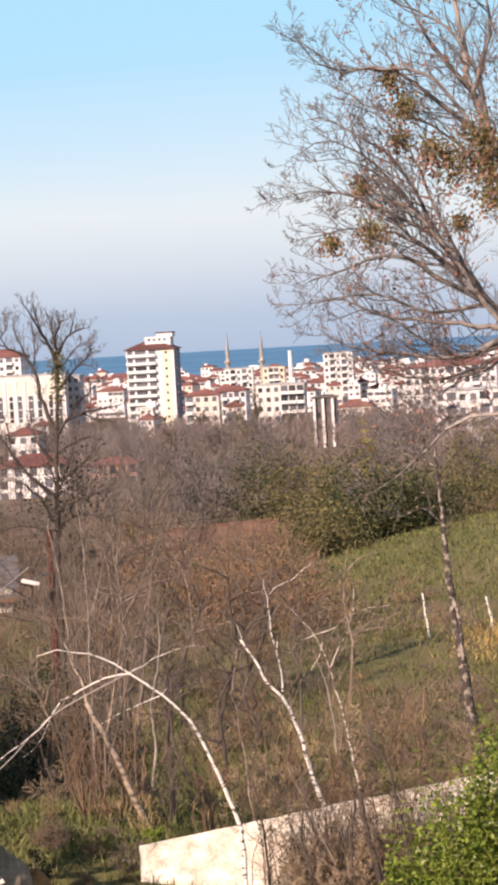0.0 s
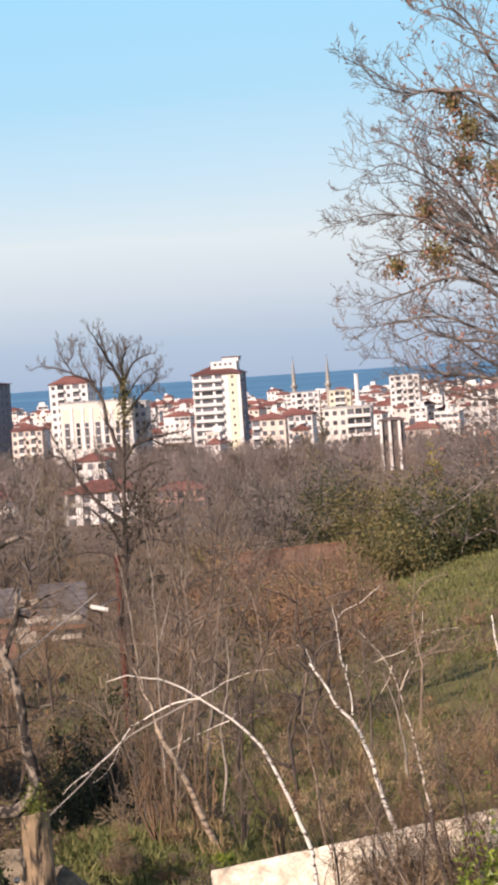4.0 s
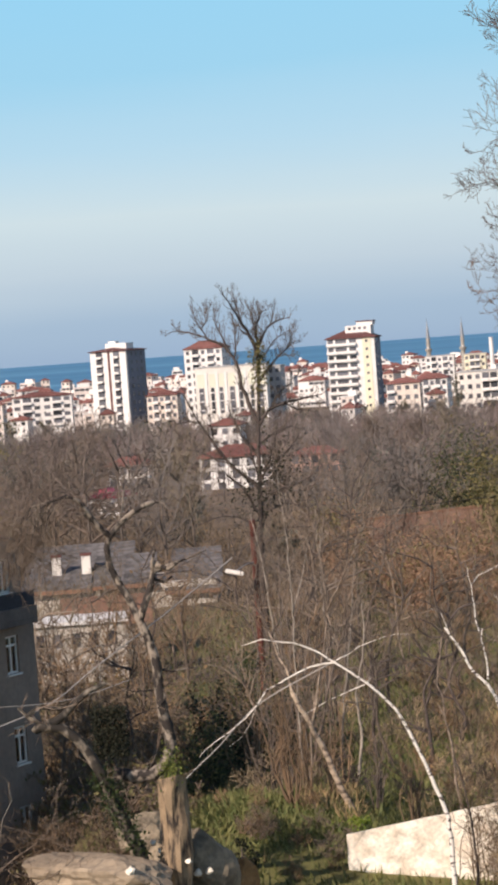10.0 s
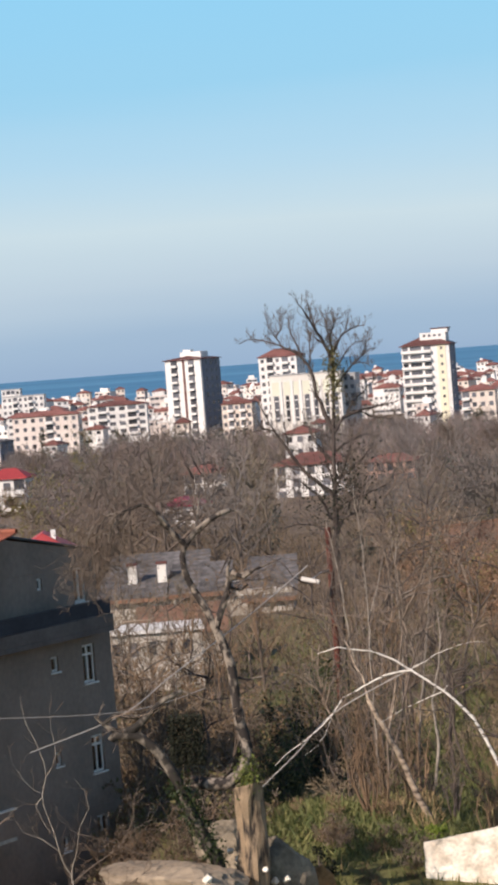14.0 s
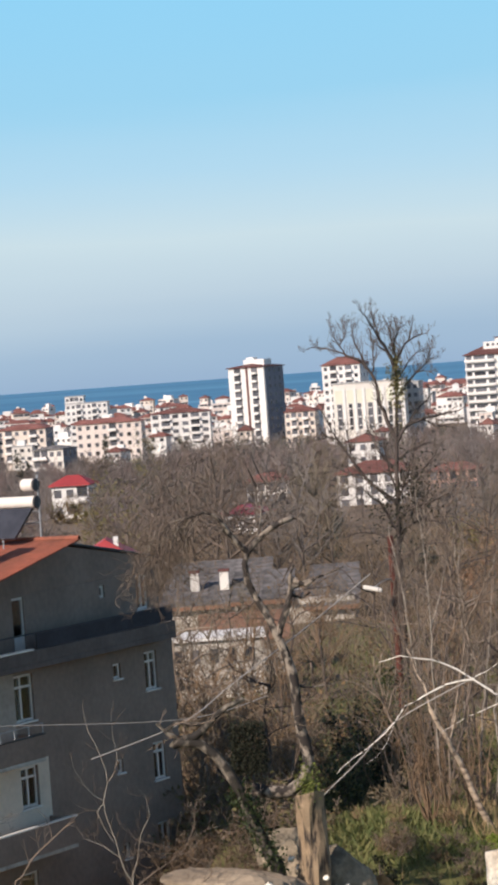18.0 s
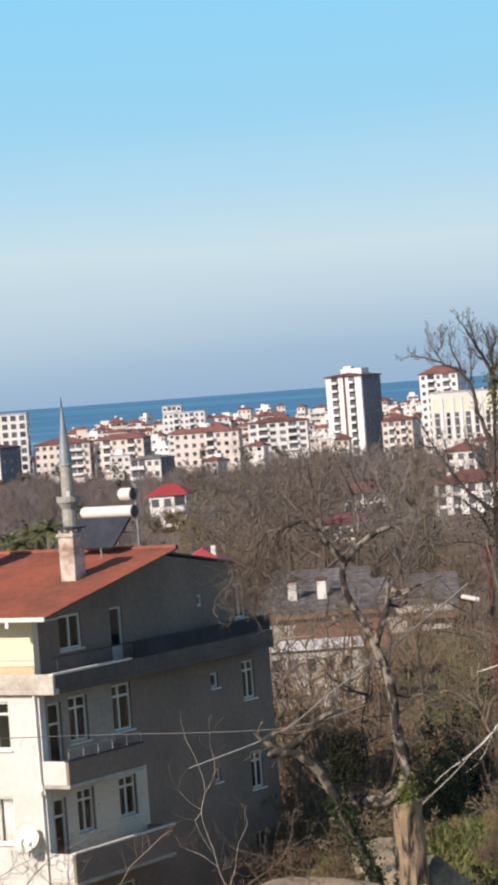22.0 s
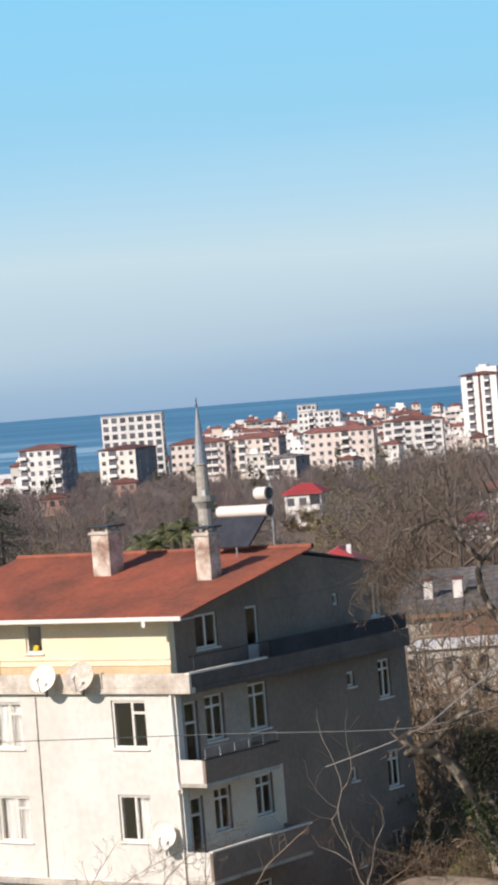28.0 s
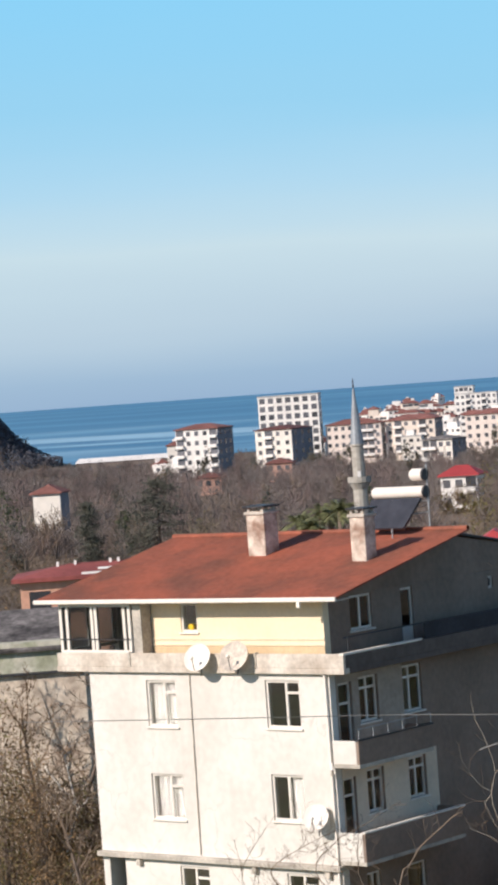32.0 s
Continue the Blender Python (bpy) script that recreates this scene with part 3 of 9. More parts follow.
                    bm.faces.new((vert(p[0], 0, p[1]), vert(q[0], 0, q[1]), vert(q[0], th, q[1]), vert(p[0], th, p[1])))
    bmesh.ops.recalc_face_normals(bm, faces=bm.faces[:])
    return bm


FRONT = Matrix(((0, 1, 0, 0), (1, 0, 0, 0), (0, 0, 1, 0), (0, 0, 0, 1)))   # s along y, thickness along x
SIDE = Matrix.Identity(4)                                                   # s along x, thickness along y


def window_unit(parent, axes, off, s0, s1, z0, z1, mull=(0.5,), transom=None, sill=True, curtain=False, door=False, deep=0.12):
    """A plastic window set in an opening: frame with bars, one pane behind them, sill, perhaps a curtain."""
    w, h, b = s1 - s0, z1 - z0, 0.075
    bm = bmesh.new()
    ring = []
    for t in (deep, deep + 0.07):
        ring.append([bm.verts.new((x, t, z)) for x, z in ((0, 0), (w, 0), (w, h), (0, h))])
        ring.append([bm.verts.new((x, t, z)) for x, z in ((b, b), (w - b, b), (w - b, h - b), (b, h - b))])
    for i in range(4):
        j = (i + 1) % 4
        bm.faces.new((ring[0][i], ring[0][j], ring[1][j], ring[1][i]))
        bm.faces.new((ring[3][i], ring[3][j], ring[2][j], ring[2][i]))
        bm.faces.new((ring[1][i], ring[1][j], ring[3][j], ring[3][i]))
        bm.faces.new((ring[2][i], ring[2][j], ring[0][j], ring[0][i]))
    bmesh.ops.recalc_face_normals(bm, faces=bm.faces[:])
    base = Matrix.Translation((0, off, 0)) @ Matrix.Translation((s0, 0, z0)) if axes is SIDE else Matrix.Translation((off, s0, z0)) @ axes
    win = part("door" if door else "window", moved(bm, base), PVC, parent, "white plastic window with dark panes" if not door else "white balcony door with a tall pane")
    for k in mull:
        part("mullion", moved(box(bmesh.new(), w * k - b * 0.55, w * k + b * 0.55, deep + 0.004, deep + 0.066, b + 0.001, h - b - 0.001), base), PVC, win)
    if transom:
        f0, f1, zz = transom
        part("transom", moved(box(bmesh.new(), max(b + 0.001, w * f0 + b * 0.5), min(w - b - 0.001, w * f1 - b * 0.5), deep + 0.006, deep + 0.064, h * zz - b * 0.5, h * zz + b * 0.5), base), PVC, win)
    if door:
        part("door_panel", moved(box(bmesh.new(), b + 0.001, w - b - 0.001, deep + 0.01, deep + 0.06, b + 0.001, h * 0.35), base), PVC, win)
    pane = part("pane", moved(box(bmesh.new(), b * 0.5, w - b * 0.5, deep + 0.03, deep + 0.038, b * 0.5, h - b * 0.5), base), GLASS, win)
    if curtain:
        pane.visible_shadow = False
        cb = bmesh.new()
        n = 16
        c0, c1 = curtain
        va = []
        for i in range(n + 1):
            x = w * (c0 + (c1 - c0) * i / n)
            y = deep + 0.16 + 0.025 * math.sin(i * 2.1)
            va.append((cb.verts.new((x, y, 0.05)), cb.verts.new((x, y, h - 0.05)), cb.verts.new((x, y + 0.01, 0.05)), cb.verts.new((x, y + 0.01, h - 0.05))))
        for p, q in zip(va, va[1:]):
            cb.faces.new((p[0], q[0], q[1], p[1]))
            cb.faces.new((p[2], p[3], q[3], q[2]))
        part("curtain", moved(cb, base), CURTAIN, win, "white curtain behind the pane")
    if sill:
        part("sill", moved(box(bmesh.new(), -0.06, w + 0.06, -0.07, deep, -0.06, -0.004, 0.01), base), WHITE, win)
    return win


def dish(parent_name, m, radius, mat, label):
    t = thing("satellite_dish", label, "satellite dish", m)
    prof = [(0.001 + radius * k / 9, 0.22 * radius * (k / 9) ** 2) for k in range(10)]
    prof = prof + [(r, z - 0.02) for r, z in reversed(prof)]
    bm = revolve(prof, 28, caps=False)
    bmesh.ops.recalc_face_normals(bm, faces=bm.faces[:])
    part("reflector", bm, mat, t)
    part("bracket", tube_bm([((0, 0, -0.02), (0, 0.0, -0.25), (0, -0.45, -0.35))], 0.025), DARK_METAL, t)
    part("feed_arm", tube_bm([((0, -radius * 0.95, 0.1), (0, -radius * 0.3, radius * 0.85))], 0.015), METAL, t)
    part("feed_head", moved(box(bmesh.new(), -0.04, 0.04, -0.05, 0.05, -0.06, 0.06, 0.01), Matrix.Translation((0, -radius * 0.3, radius * 0.85))), WHITE, t)
    return t


def tube_bm(paths, r, sides=6):
    v, f = tubes([(p, [r] * len(p)) for p in paths], sides, sides)
    bm = bmesh.new()
    vs = [bm.verts.new(tuple(a)) for a in v]
    for q in f:
        bm.faces.new([vs[i] for i in q])
    return bm


SCREEN = material("dark_screen_cloth", (0.045, 0.045, 0.055), 0.8, var=0.25, scale=1.0, fine=8, bump=0.1)
CREAM_PAINT = material("cream_wall_paint", (0.72, 0.60, 0.47), 0.85, var=0.1, scale=0.8, fine=6, bump=0.05)
TAN_CLADDING = material("tan_yellow_cladding", (0.66, 0.49, 0.30), 0.75, var=0.15, scale=0.8, fine=8, bump=0.05)
TINTED = glass_material("tinted_terrace_glass")
TINTED.node_tree.nodes["Principled BSDF"].inputs["Base Color"].default_value = (0.42, 0.45, 0.46, 1)
# Terrace band on the unlit side: its shade is put into this dark grey.
TERRACE_SHADE = material("dark_grey_terrace_shade", (0.155, 0.125, 0.11), 0.85, var=0.25, scale=0.8, fine=6, bump=0.1)
BALCONY_WALL = material("grey_balcony_render", (0.42, 0.345, 0.28), 0.9, var=0.2, scale=0.7, fine=6, bump=0.1)


def apartment_house():
    base_z = 22.3
    root = thing("apartment_house", "cream rendered apartment house with a red roof and side balconies", "apartment house",
                 pose(-19.886, 79.552, base_z, 0, 0, 66.2))
    Z = lambda rel: EYE + rel - base_z
    TH = 0.28

    def front_wall(name, y0, y1, z0, z1, ops, mat, x=0.0, label=""):
        bm = wall_panel(y1 - y0, Z(z0), Z(z1), TH, [(o[0] - y0, o[1] - y0, Z(o[2]), Z(o[3])) for o in ops])
        return part(name, moved(bm, Matrix.Translation((x, y0, 0)) @ FRONT), mat, root, label)

    def side_wall(name, x0, x1, z0, z1, ops, mat, y=0.0, label=""):
        bm = wall_panel(x1 - x0, Z(z0), Z(z1), TH, [(o[0] - x0, o[1] - x0, Z(o[2]), Z(o[3])) for o in ops])
        return part(name, moved(bm, Matrix.Translation((x0, y, 0))), mat, root, label)

    # front
    fops = [(6.18, 7.43, -10.35, -8.87), (1.18, 2.53, -10.30, -8.82), (6.14, 7.48, -13.32, -11.87), (1.26, 2.54, -13.18, -11.74)]
    front_wall("front_wall", 0, 9.85, -14.45, -8.62, fops, RENDER, label="sunlit cream render, stained and faintly cracked")
    for k, o in enumerate(fops):
        left = k in (0, 2)
        window_unit(root, FRONT, 0.0, o[0], o[1], Z(o[2]), Z(o[3]), mull=(0.42,) if k != 3 else (0.5,), transom=(0.0, 0.42, 0.74) if k != 3 else None, curtain=(0.06, 0.95) if left else ((0.06, 0.5) if k == 3 else None), deep=0.06)
    lops = [(5.33, 6.55, -16.25, -14.8), (0.95, 2.2, -16.25, -14.8)]
    front_wall("lower_front_wall", 0.0, 8.88, -17.9, -14.62, lops, RENDER, x=0.02)
    for o in lops:
        window_unit(root, FRONT, 0.02, o[0], o[1], Z(o[2]), Z(o[3]), mull=(0.5,), transom=(0.0, 0.5, 0.75), deep=0.06)
    boxed("storey_ledge", (-0.22, 0.5, -0.05, 9.9, Z(-14.62), Z(-14.45)), CONCRETE, root, "grey stained floor edge", 0.02)
    for k, yy in enumerate((0.5, 3.4, 8.2)):
        boxed("bracket", (-0.15, 0.02, yy - 0.09, yy + 0.09, Z(-14.85), Z(-14.62)), CONCRETE, root, "", 0.02)
    # side: its shade goes into a darker render
    sops = [(11.2, 11.96, -10.28, -8.99), (9.3, 9.75, -9.65, -9.15), (0.35, 1.05, -11.45, -8.95), (1.4, 2.4, -10.3, -8.88), (3.55, 4.75, -10.3, -8.82),
            (11.34, 12.1, -13.34, -12.07), (9.15, 9.5, -12.75, -12.3), (0.2, 0.95, -14.0, -11.85), (1.5, 2.4, -13.1, -11.75), (3.7, 4.65, -13.0, -11.72)]
    side_wall("side_wall", TH, 12.75, -14.45, -8.62, [(max(o[0], TH + 0.02), *o[1:]) for o in sops], RENDER_SIDE_SHADE, label="grey render with its shade put into the colour")
    for k, o in enumerate(sops):
        o = (max(o[0], TH + 0.02), *o[1:])
        small = k in (1, 6)
        tall = k in (2, 7)
        window_unit(root, SIDE, 0.0, o[0], o[1], Z(o[2]), Z(o[3]), mull=() if small or tall else (0.5,), transom=None if small else (0.0, 1.0, 0.74), sill=not tall, door=False, deep=0.08)
    wl_ops = [(a, b, c, d) for a, b, c, d in sops if a < 5 and d < -11]
    bm = wall_panel(4.95, Z(-14.44), Z(-11.55), 0.03, [(max(o[0], 0.3) - 0.29, o[1] - 0.29, Z(o[2]), Z(o[3])) for o in wl_ops])
    part("painted_panel", moved(bm, Matrix.Translation((0.29, -0.034, 0))), CREAM_PAINT, root, "white painted wall behind the balcony")
    wl_ops = [(a, b, c, d) for a, b, c, d in sops if a < 5 and d > -11]
    bm = wall_panel(3.4, Z(-11.5), Z(-8.64), 0.03, [(max(o[0], 0.3) - 0.29, min(o[1], 3.68) - 0.29, Z(o[2]), Z(o[3])) for o in wl_ops if o[0] < 3])
    part("painted_panel", moved(bm, Matrix.Translation((0.29, -0.034, 0))), BALCONY_WALL, root, "grey wall behind the upper balcony")
    cops = [(11.3, 12.08, -15.94, -14.78), (9.2, 9.55, -15.6, -15.1), (1.2, 1.9, -16.2, -14.9), (3.3, 4.3, -17.3, -15.0)]
    side_wall("lower_side_wall", TH + 0.02, 12.75, -17.9, -14.454, cops, RENDER_SIDE_SHADE, y=0.0)
    for k, o in enumerate(cops):
        window_unit(root, SIDE, 0.0, o[0], o[1], Z(o[2]), Z(o[3]), mull=(0.5,) if k in (0, 2) else (), deep=0.08, sill=k != 3)
    boxed("back_wall", (12.75, 13.0, 0, 9.85, Z(-17.9), Z(-8.62)), RENDER_SIDE_SHADE, root)
    boxed("end_wall", (0.02, 12.75, 9.57, 9.845, Z(-17.9), Z(-8.63)), RENDER, root)
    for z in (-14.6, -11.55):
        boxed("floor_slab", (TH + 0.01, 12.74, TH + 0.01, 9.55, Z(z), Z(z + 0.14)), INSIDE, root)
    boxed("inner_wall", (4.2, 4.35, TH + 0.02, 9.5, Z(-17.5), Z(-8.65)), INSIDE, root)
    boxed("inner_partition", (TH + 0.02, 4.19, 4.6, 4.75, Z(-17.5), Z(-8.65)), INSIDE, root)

    # terrace round the attic
    # Slab split in two: shade-dark along the side, pale along the sunlit front.
    boxed("terrace_slab", (0.12, 12.2, -0.72, 11.12, Z(-8.60), Z(-8.42)), TERRACE_SHADE, root, "terrace slab, side shade put into its dark grey", 0.015)
    boxed("terrace_edge", (-0.18, 0.119, -0.72, 11.12, Z(-8.60), Z(-8.42)), PARAPET, root, "pale concrete terrace edge", 0.015)
    y = -0.72
    for k, yy in enumerate((2.7, 5.4, 7.9, 11.12)):
        boxed("parapet", (-0.18, -0.06, y, yy - 0.05, Z(-8.42), Z(-7.98)), PARAPET, root, "rain-streaked pale concrete parapet", 0.012)
        if k < 3:
            boxed("parapet_post", (-0.20, -0.04, yy - 0.05, yy + 0.03, Z(-8.42), Z(-7.95)), CONCRETE, root)
        y = yy + 0.03
    boxed("side_parapet", (-0.05, 12.2, -0.72, -0.60, Z(-8.42), Z(-8.02)), TERRACE_SHADE, root, "side parapet, shade put into its dark grey", 0.01)
    boxed("coping", (-0.19, 3.9, -0.75, -0.57, Z(-8.02), Z(-7.96)), WHITE, root, "white parapet coping")
    rail = [((0.0, -0.66, Z(-7.5)), (12.15, -0.66, Z(-7.5)))] + [((0.2 + 3.95 * k, -0.66, Z(-8.03)), (0.2 + 3.95 * k, -0.66, Z(-7.5))) for k in range(4)]
    boxed("rail_screen", (4.2, 12.1, -0.68, -0.64, Z(-8.0), Z(-7.52)), SCREEN, root, "dark screen tied to the terrace rail")
    part("side_railing", tube_bm(rail, 0.022), DARK_METAL, root, "thin dark metal rail")

    # attic storey
    aops = [(5.5, 6.2, -7.38, -6.45)]
    front_wall("attic_front", 0.45, 7.42, -8.42, -6.36, aops, YELLOW, x=0.5, label="pale yellow cladding")
    window_unit(root, FRONT, 0.5, 5.5, 6.2, Z(-7.38), Z(-6.45), mull=(), deep=0.05)
    boxed("ball", (0.50, 0.56, 5.70, 5.9, Z(-7.30), Z(-7.12)), BALL, root, "yellow round object on the window sill", 0.055)
    boxed("lower_cladding", (0.475, 0.497, 0.45, 7.41, Z(-8.41), Z(-7.82)), TAN_CLADDING, root, "darker tan-yellow lower cladding")
    for z in (-7.62, -7.80):
        boxed("cladding_band", (0.465, 0.497, 0.44, 7.42, Z(z), Z(z + 0.05)), YELLOW, root)
    atops = [(1.85, 3.0, -7.5, -6.42), (4.55, 5.2, -8.38, -6.45), (9.5, 9.8, -6.95, -6.55), (11.7, 12.4, -7.6, -6.42)]
    bm = wall_panel(12.3, Z(-8.42), Z(-6.36), TH, [(o[0] - 0.78, o[1] - 0.78, Z(o[2]), Z(o[3])) for o in atops])
    part("attic_side", moved(bm, Matrix.Translation((0.78, 0.45, 0))), RENDER_SIDE_SHADE, root)
    for k, o in enumerate(atops):
        window_unit(root, SIDE, 0.45, o[0], o[1], Z(o[2]), Z(o[3]), mull=(0.5,) if k in (0, 3) else (), door=k == 1, sill=k in (0, 3), deep=0.06)
    # gable above the attic wall
    RZ, EZ, RX, E0, E1 = Z(-4.78), Z(-6.24), 6.9, -0.32, 13.3
    sl = (RZ - EZ) / (RX - E0)
    sb = (RZ - Z(-5.9)) / (E1 - RX)
    roof_z = lambda x: EZ + (x - E0) * sl if x < RX else RZ - (x - RX) * sb
    bm = bmesh.new()
    prof = [(0.5, Z(-6.355)), (13.05, Z(-6.355)), (13.05, roof_z(13.05) - 0.06), (RX, RZ - 0.16), (0.5, roof_z(0.5) - 0.13)]
    A = [bm.verts.new((x, 0.453, z)) for x, z in prof]
    B = [bm.verts.new((x, 0.73, z)) for x, z in prof]
    bm.faces.new(A)
    bm.faces.new(B[::-1])
    for i in range(5):
        bm.faces.new((A[i], B[i], B[(i + 1) % 5], A[(i + 1) % 5]))
    part("gable", bm, RENDER_SIDE_SHADE, root)
    boxed("attic_back", (12.8, 13.06, 0.46, 11.0, Z(-8.42), Z(-6.37)), RENDER_SIDE_SHADE, root)
    boxed("attic_end", (2.6, 12.8, 10.8, 11.0, Z(-8.42), Z(-6.37)), RENDER, root)

    # roof: two ribbed slopes
    def slope(name, xa, za, xb, zb, label, ya=-0.72):
        bm = bmesh.new()
        n, yb = 84, 11.75
        rows = []
        for i in range(n * 2 + 1):
            yy = ya + (yb - ya) * i / (2 * n)
            hgt = 0.016 if i % 2 else 0.0
            row = []
            for k in range(7):
                f = k / 6
                sag = 0.012 * math.sin(i * 0.09 + k)
                row.append(bm.verts.new((xa + (xb - xa) * f, yy, za + (zb - za) * f + hgt + sag)))
            for k in (0, 6):
                f = k / 6
                row.append(bm.verts.new((xa + (xb - xa) * f, yy, za + (zb - za) * f - 0.05)))
            rows.append(row)
        for a, b in zip(rows, rows[1:]):
            for k in range(6):
                bm.faces.new((a[k], b[k], b[k + 1], a[k + 1]))
            bm.faces.new((a[7], a[8], b[8], b[7]))
            bm.faces.new((a[7], b[7], b[0], a[0]))
            bm.faces.new((a[8], a[6], b[6], b[8]))
        for r in (rows[0], rows[-1]):
            bm.faces.new((r[0], r[3], r[6], r[8], r[7]))
        bmesh.ops.recalc_face_normals(bm, faces=bm.faces[:])
        return part(name, bm, ROOF_RED, root, label)

    slope("roof_front", E0, EZ, RX, RZ, "faded red roof slope with patchy staining")
    slope("roof_back", E1, Z(-5.9), RX + 0.02, RZ, "faded red rear roof slope", 0.40)
    part("verge_board", tube_bm([((RX, 0.40, RZ - 0.04), (E1, 0.40, Z(-5.94)))], 0.05), DARK_METAL, root, "dark verge board")
    part("ridge_cap", tube_bm([((RX, -0.70, RZ + 0.02), (RX, 11.78, RZ + 0.02))], 0.09, 8), ROOF_RED, root)
    boxed("gutter", (E0 - 0.09, E0 + 0.0, -0.74, 11.78, EZ - 0.13, EZ + 0.01), WHITE, root, "white gutter along the eave", 0.02)
    boxed("soffit", (E0 + 0.02, 0.5, -0.6, 11.7, EZ - 0.13, EZ - 0.10), WHITE, root)
    part("downpipe", tube_bm([((-0.04, 5.55, Z(-8.62)), (-0.04, 5.6, Z(-14.4)))], 0.02), PARAPET, root, "thin grey downpipe")
    part("downpipe", tube_bm([((-0.07, 0.12, Z(-8.62)), (-0.07, 0.1, Z(-11.3)), (-0.2, -0.02, Z(-11.5)), (-0.07, 0.1, Z(-11.7)), (-0.07, 0.1, Z(-17.5)))], 0.055), WHITE, root, "white downpipe at the corner")
    boxed("gutter_outlet", (E0 - 0.1, E0 - 0.02, 0.62, 0.74, EZ - 0.3, EZ - 0.12), WHITE, root)

    # glazed terrace corner
    g0, g1, zb_, zt_ = 7.86, 10.98, -8.0, -6.40
    bm = bmesh.new()
    box(bm, -0.05, 0.05, g0, g1, Z(zb_), Z(zb_ + 0.10))
    box(bm, -0.05, 0.05, g0, g1, Z(zt_ - 0.1), Z(zt_))
    for yy in (g0, g0 + 0.22, g0 + 1.45, g0 + 1.62, g0 + 2.72, g1 - 0.12):
        box(bm, -0.048, 0.048, yy, yy + 0.12, Z(zb_ + 0.1), Z(zt_ - 0.1))
    gl = part("terrace_glazing", bm, PVC, root, "white framed glazing closing the terrace corner")
    pn = part("pane", box(bmesh.new(), -0.01, 0.01, g0 + 0.1, g1 - 0.1, Z(zb_ + 0.08), Z(zt_ - 0.08)), TINTED, gl)
    bm = bmesh.new()
    box(bm, 0.0, 2.6, g1 - 0.1, g1, Z(zb_), Z(zb_ + 0.1))
    box(bm, 0.0, 2.6, g1 - 0.1, g1, Z(zt_ - 0.1), Z(zt_))
    for xx in (0.06, 1.25, 2.48):
        box(bm, xx, xx + 0.12, g1 - 0.098, g1 - 0.002, Z(zb_ + 0.1), Z(zt_ - 0.1))
    ge = part("terrace_glazing", bm, PVC, root, "white framed glazing on the terrace end")
    part("pane", box(bmesh.new(), 0.1, 2.55, g1 - 0.06, g1 - 0.05, Z(zb_ + 0.08), Z(zt_ - 0.08)), TINTED, ge)
    part("glazing_rail", tube_bm([((-0.07, g0, Z(-7.55)), (-0.07, g1, Z(-7.55)))], 0.02), DARK_METAL, gl)
    boxed("terrace_post", (0.0, 0.5, 7.45, 7.8, Z(-8.42), Z(-6.36)), CONCRETE, root)
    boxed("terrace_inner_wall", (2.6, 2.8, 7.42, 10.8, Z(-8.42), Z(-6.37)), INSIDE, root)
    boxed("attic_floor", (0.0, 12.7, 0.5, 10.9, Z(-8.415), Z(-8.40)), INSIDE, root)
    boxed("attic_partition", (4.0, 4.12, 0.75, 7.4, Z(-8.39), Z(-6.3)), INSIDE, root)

    # side balconies
    def balcony(x1, ztop, zbot, name, label, rail):
        b = part(name, box(bmesh.new(), -0.12, x1, -1.02, -0.036, Z(zbot), Z(zbot + 0.12), 0.01), CONCRETE, root, label)
        # Front and far end in the shade-coloured render, sunlit end in the pale one.
        boxed("balcony_front", (-0.12, x1, -1.02, -0.92, Z(zbot + 0.12), Z(ztop)), RENDER_SIDE_SHADE, b, "", 0.01)
        boxed("balcony_end", (-0.125, 0.0, -0.92, -0.036, Z(zbot + 0.12), Z(ztop)), RENDER, b, "balcony end in the pale render of the sunlit front", 0.01)
        boxed("balcony_end", (x1 - 0.1, x1, -0.92, -0.036, Z(zbot + 0.12), Z(ztop)), RENDER_SIDE_SHADE, b, "", 0.01)
        boxed("balcony_coping", (-0.14, x1 + 0.02, -1.05, -0.90, Z(ztop) + 0.002, Z(ztop + 0.05)), DARK_METAL if rail else WHITE, b, "dark coping" if rail else "white coping")
        if rail:
            r = [((-0.05, -0.97, Z(ztop + 0.35)), (x1, -0.97, Z(ztop + 0.35)))] + [((x1 * k / 5, -0.97, Z(ztop)), (x1 * k / 5, -0.97, Z(ztop + 0.35))) for k in range(6)]
            part("balcony_rail", tube_bm(r, 0.018), METAL, b)
        return b

    balcony(3.75, -10.62, -11.45, "upper_balcony", "side balcony, shade put into the grey of its front", True)
    balcony(5.15, -13.42, -14.4, "lower_balcony", "long side balcony with a white coping", False)

    # chimneys on the roof
    def chimney(x, y, w, h, label):
        z0 = roof_z(x) - 0.15
        c = thing("chimney", label, "chimney", pose(-19.886, 79.552, base_z, 0, 0, 66.2) @ Matrix.Translation((x, y, z0)), group="chimneys on the red roof")
        bm = box(bmesh.new(), -w / 2, w / 2, -w / 2, w / 2, 0, h, 0.02)
        part("shaft", bm, BRICKISH, c, "flaking plastered brick stack")
        boxed("collar", (-w / 2 - 0.05, w / 2 + 0.05, -w / 2 - 0.05, w / 2 + 0.05, h - 0.12, h - 0.02), CONCRETE, c, "", 0.015)
        for sx in (-1, 1):
            for sy in (-1, 1):
                boxed("cap_leg", (sx * w * 0.38 - 0.05, sx * w * 0.38 + 0.05, sy * w * 0.38 - 0.05, sy * w * 0.38 + 0.05, h - 0.02, h + 0.12), CONCRETE, c)
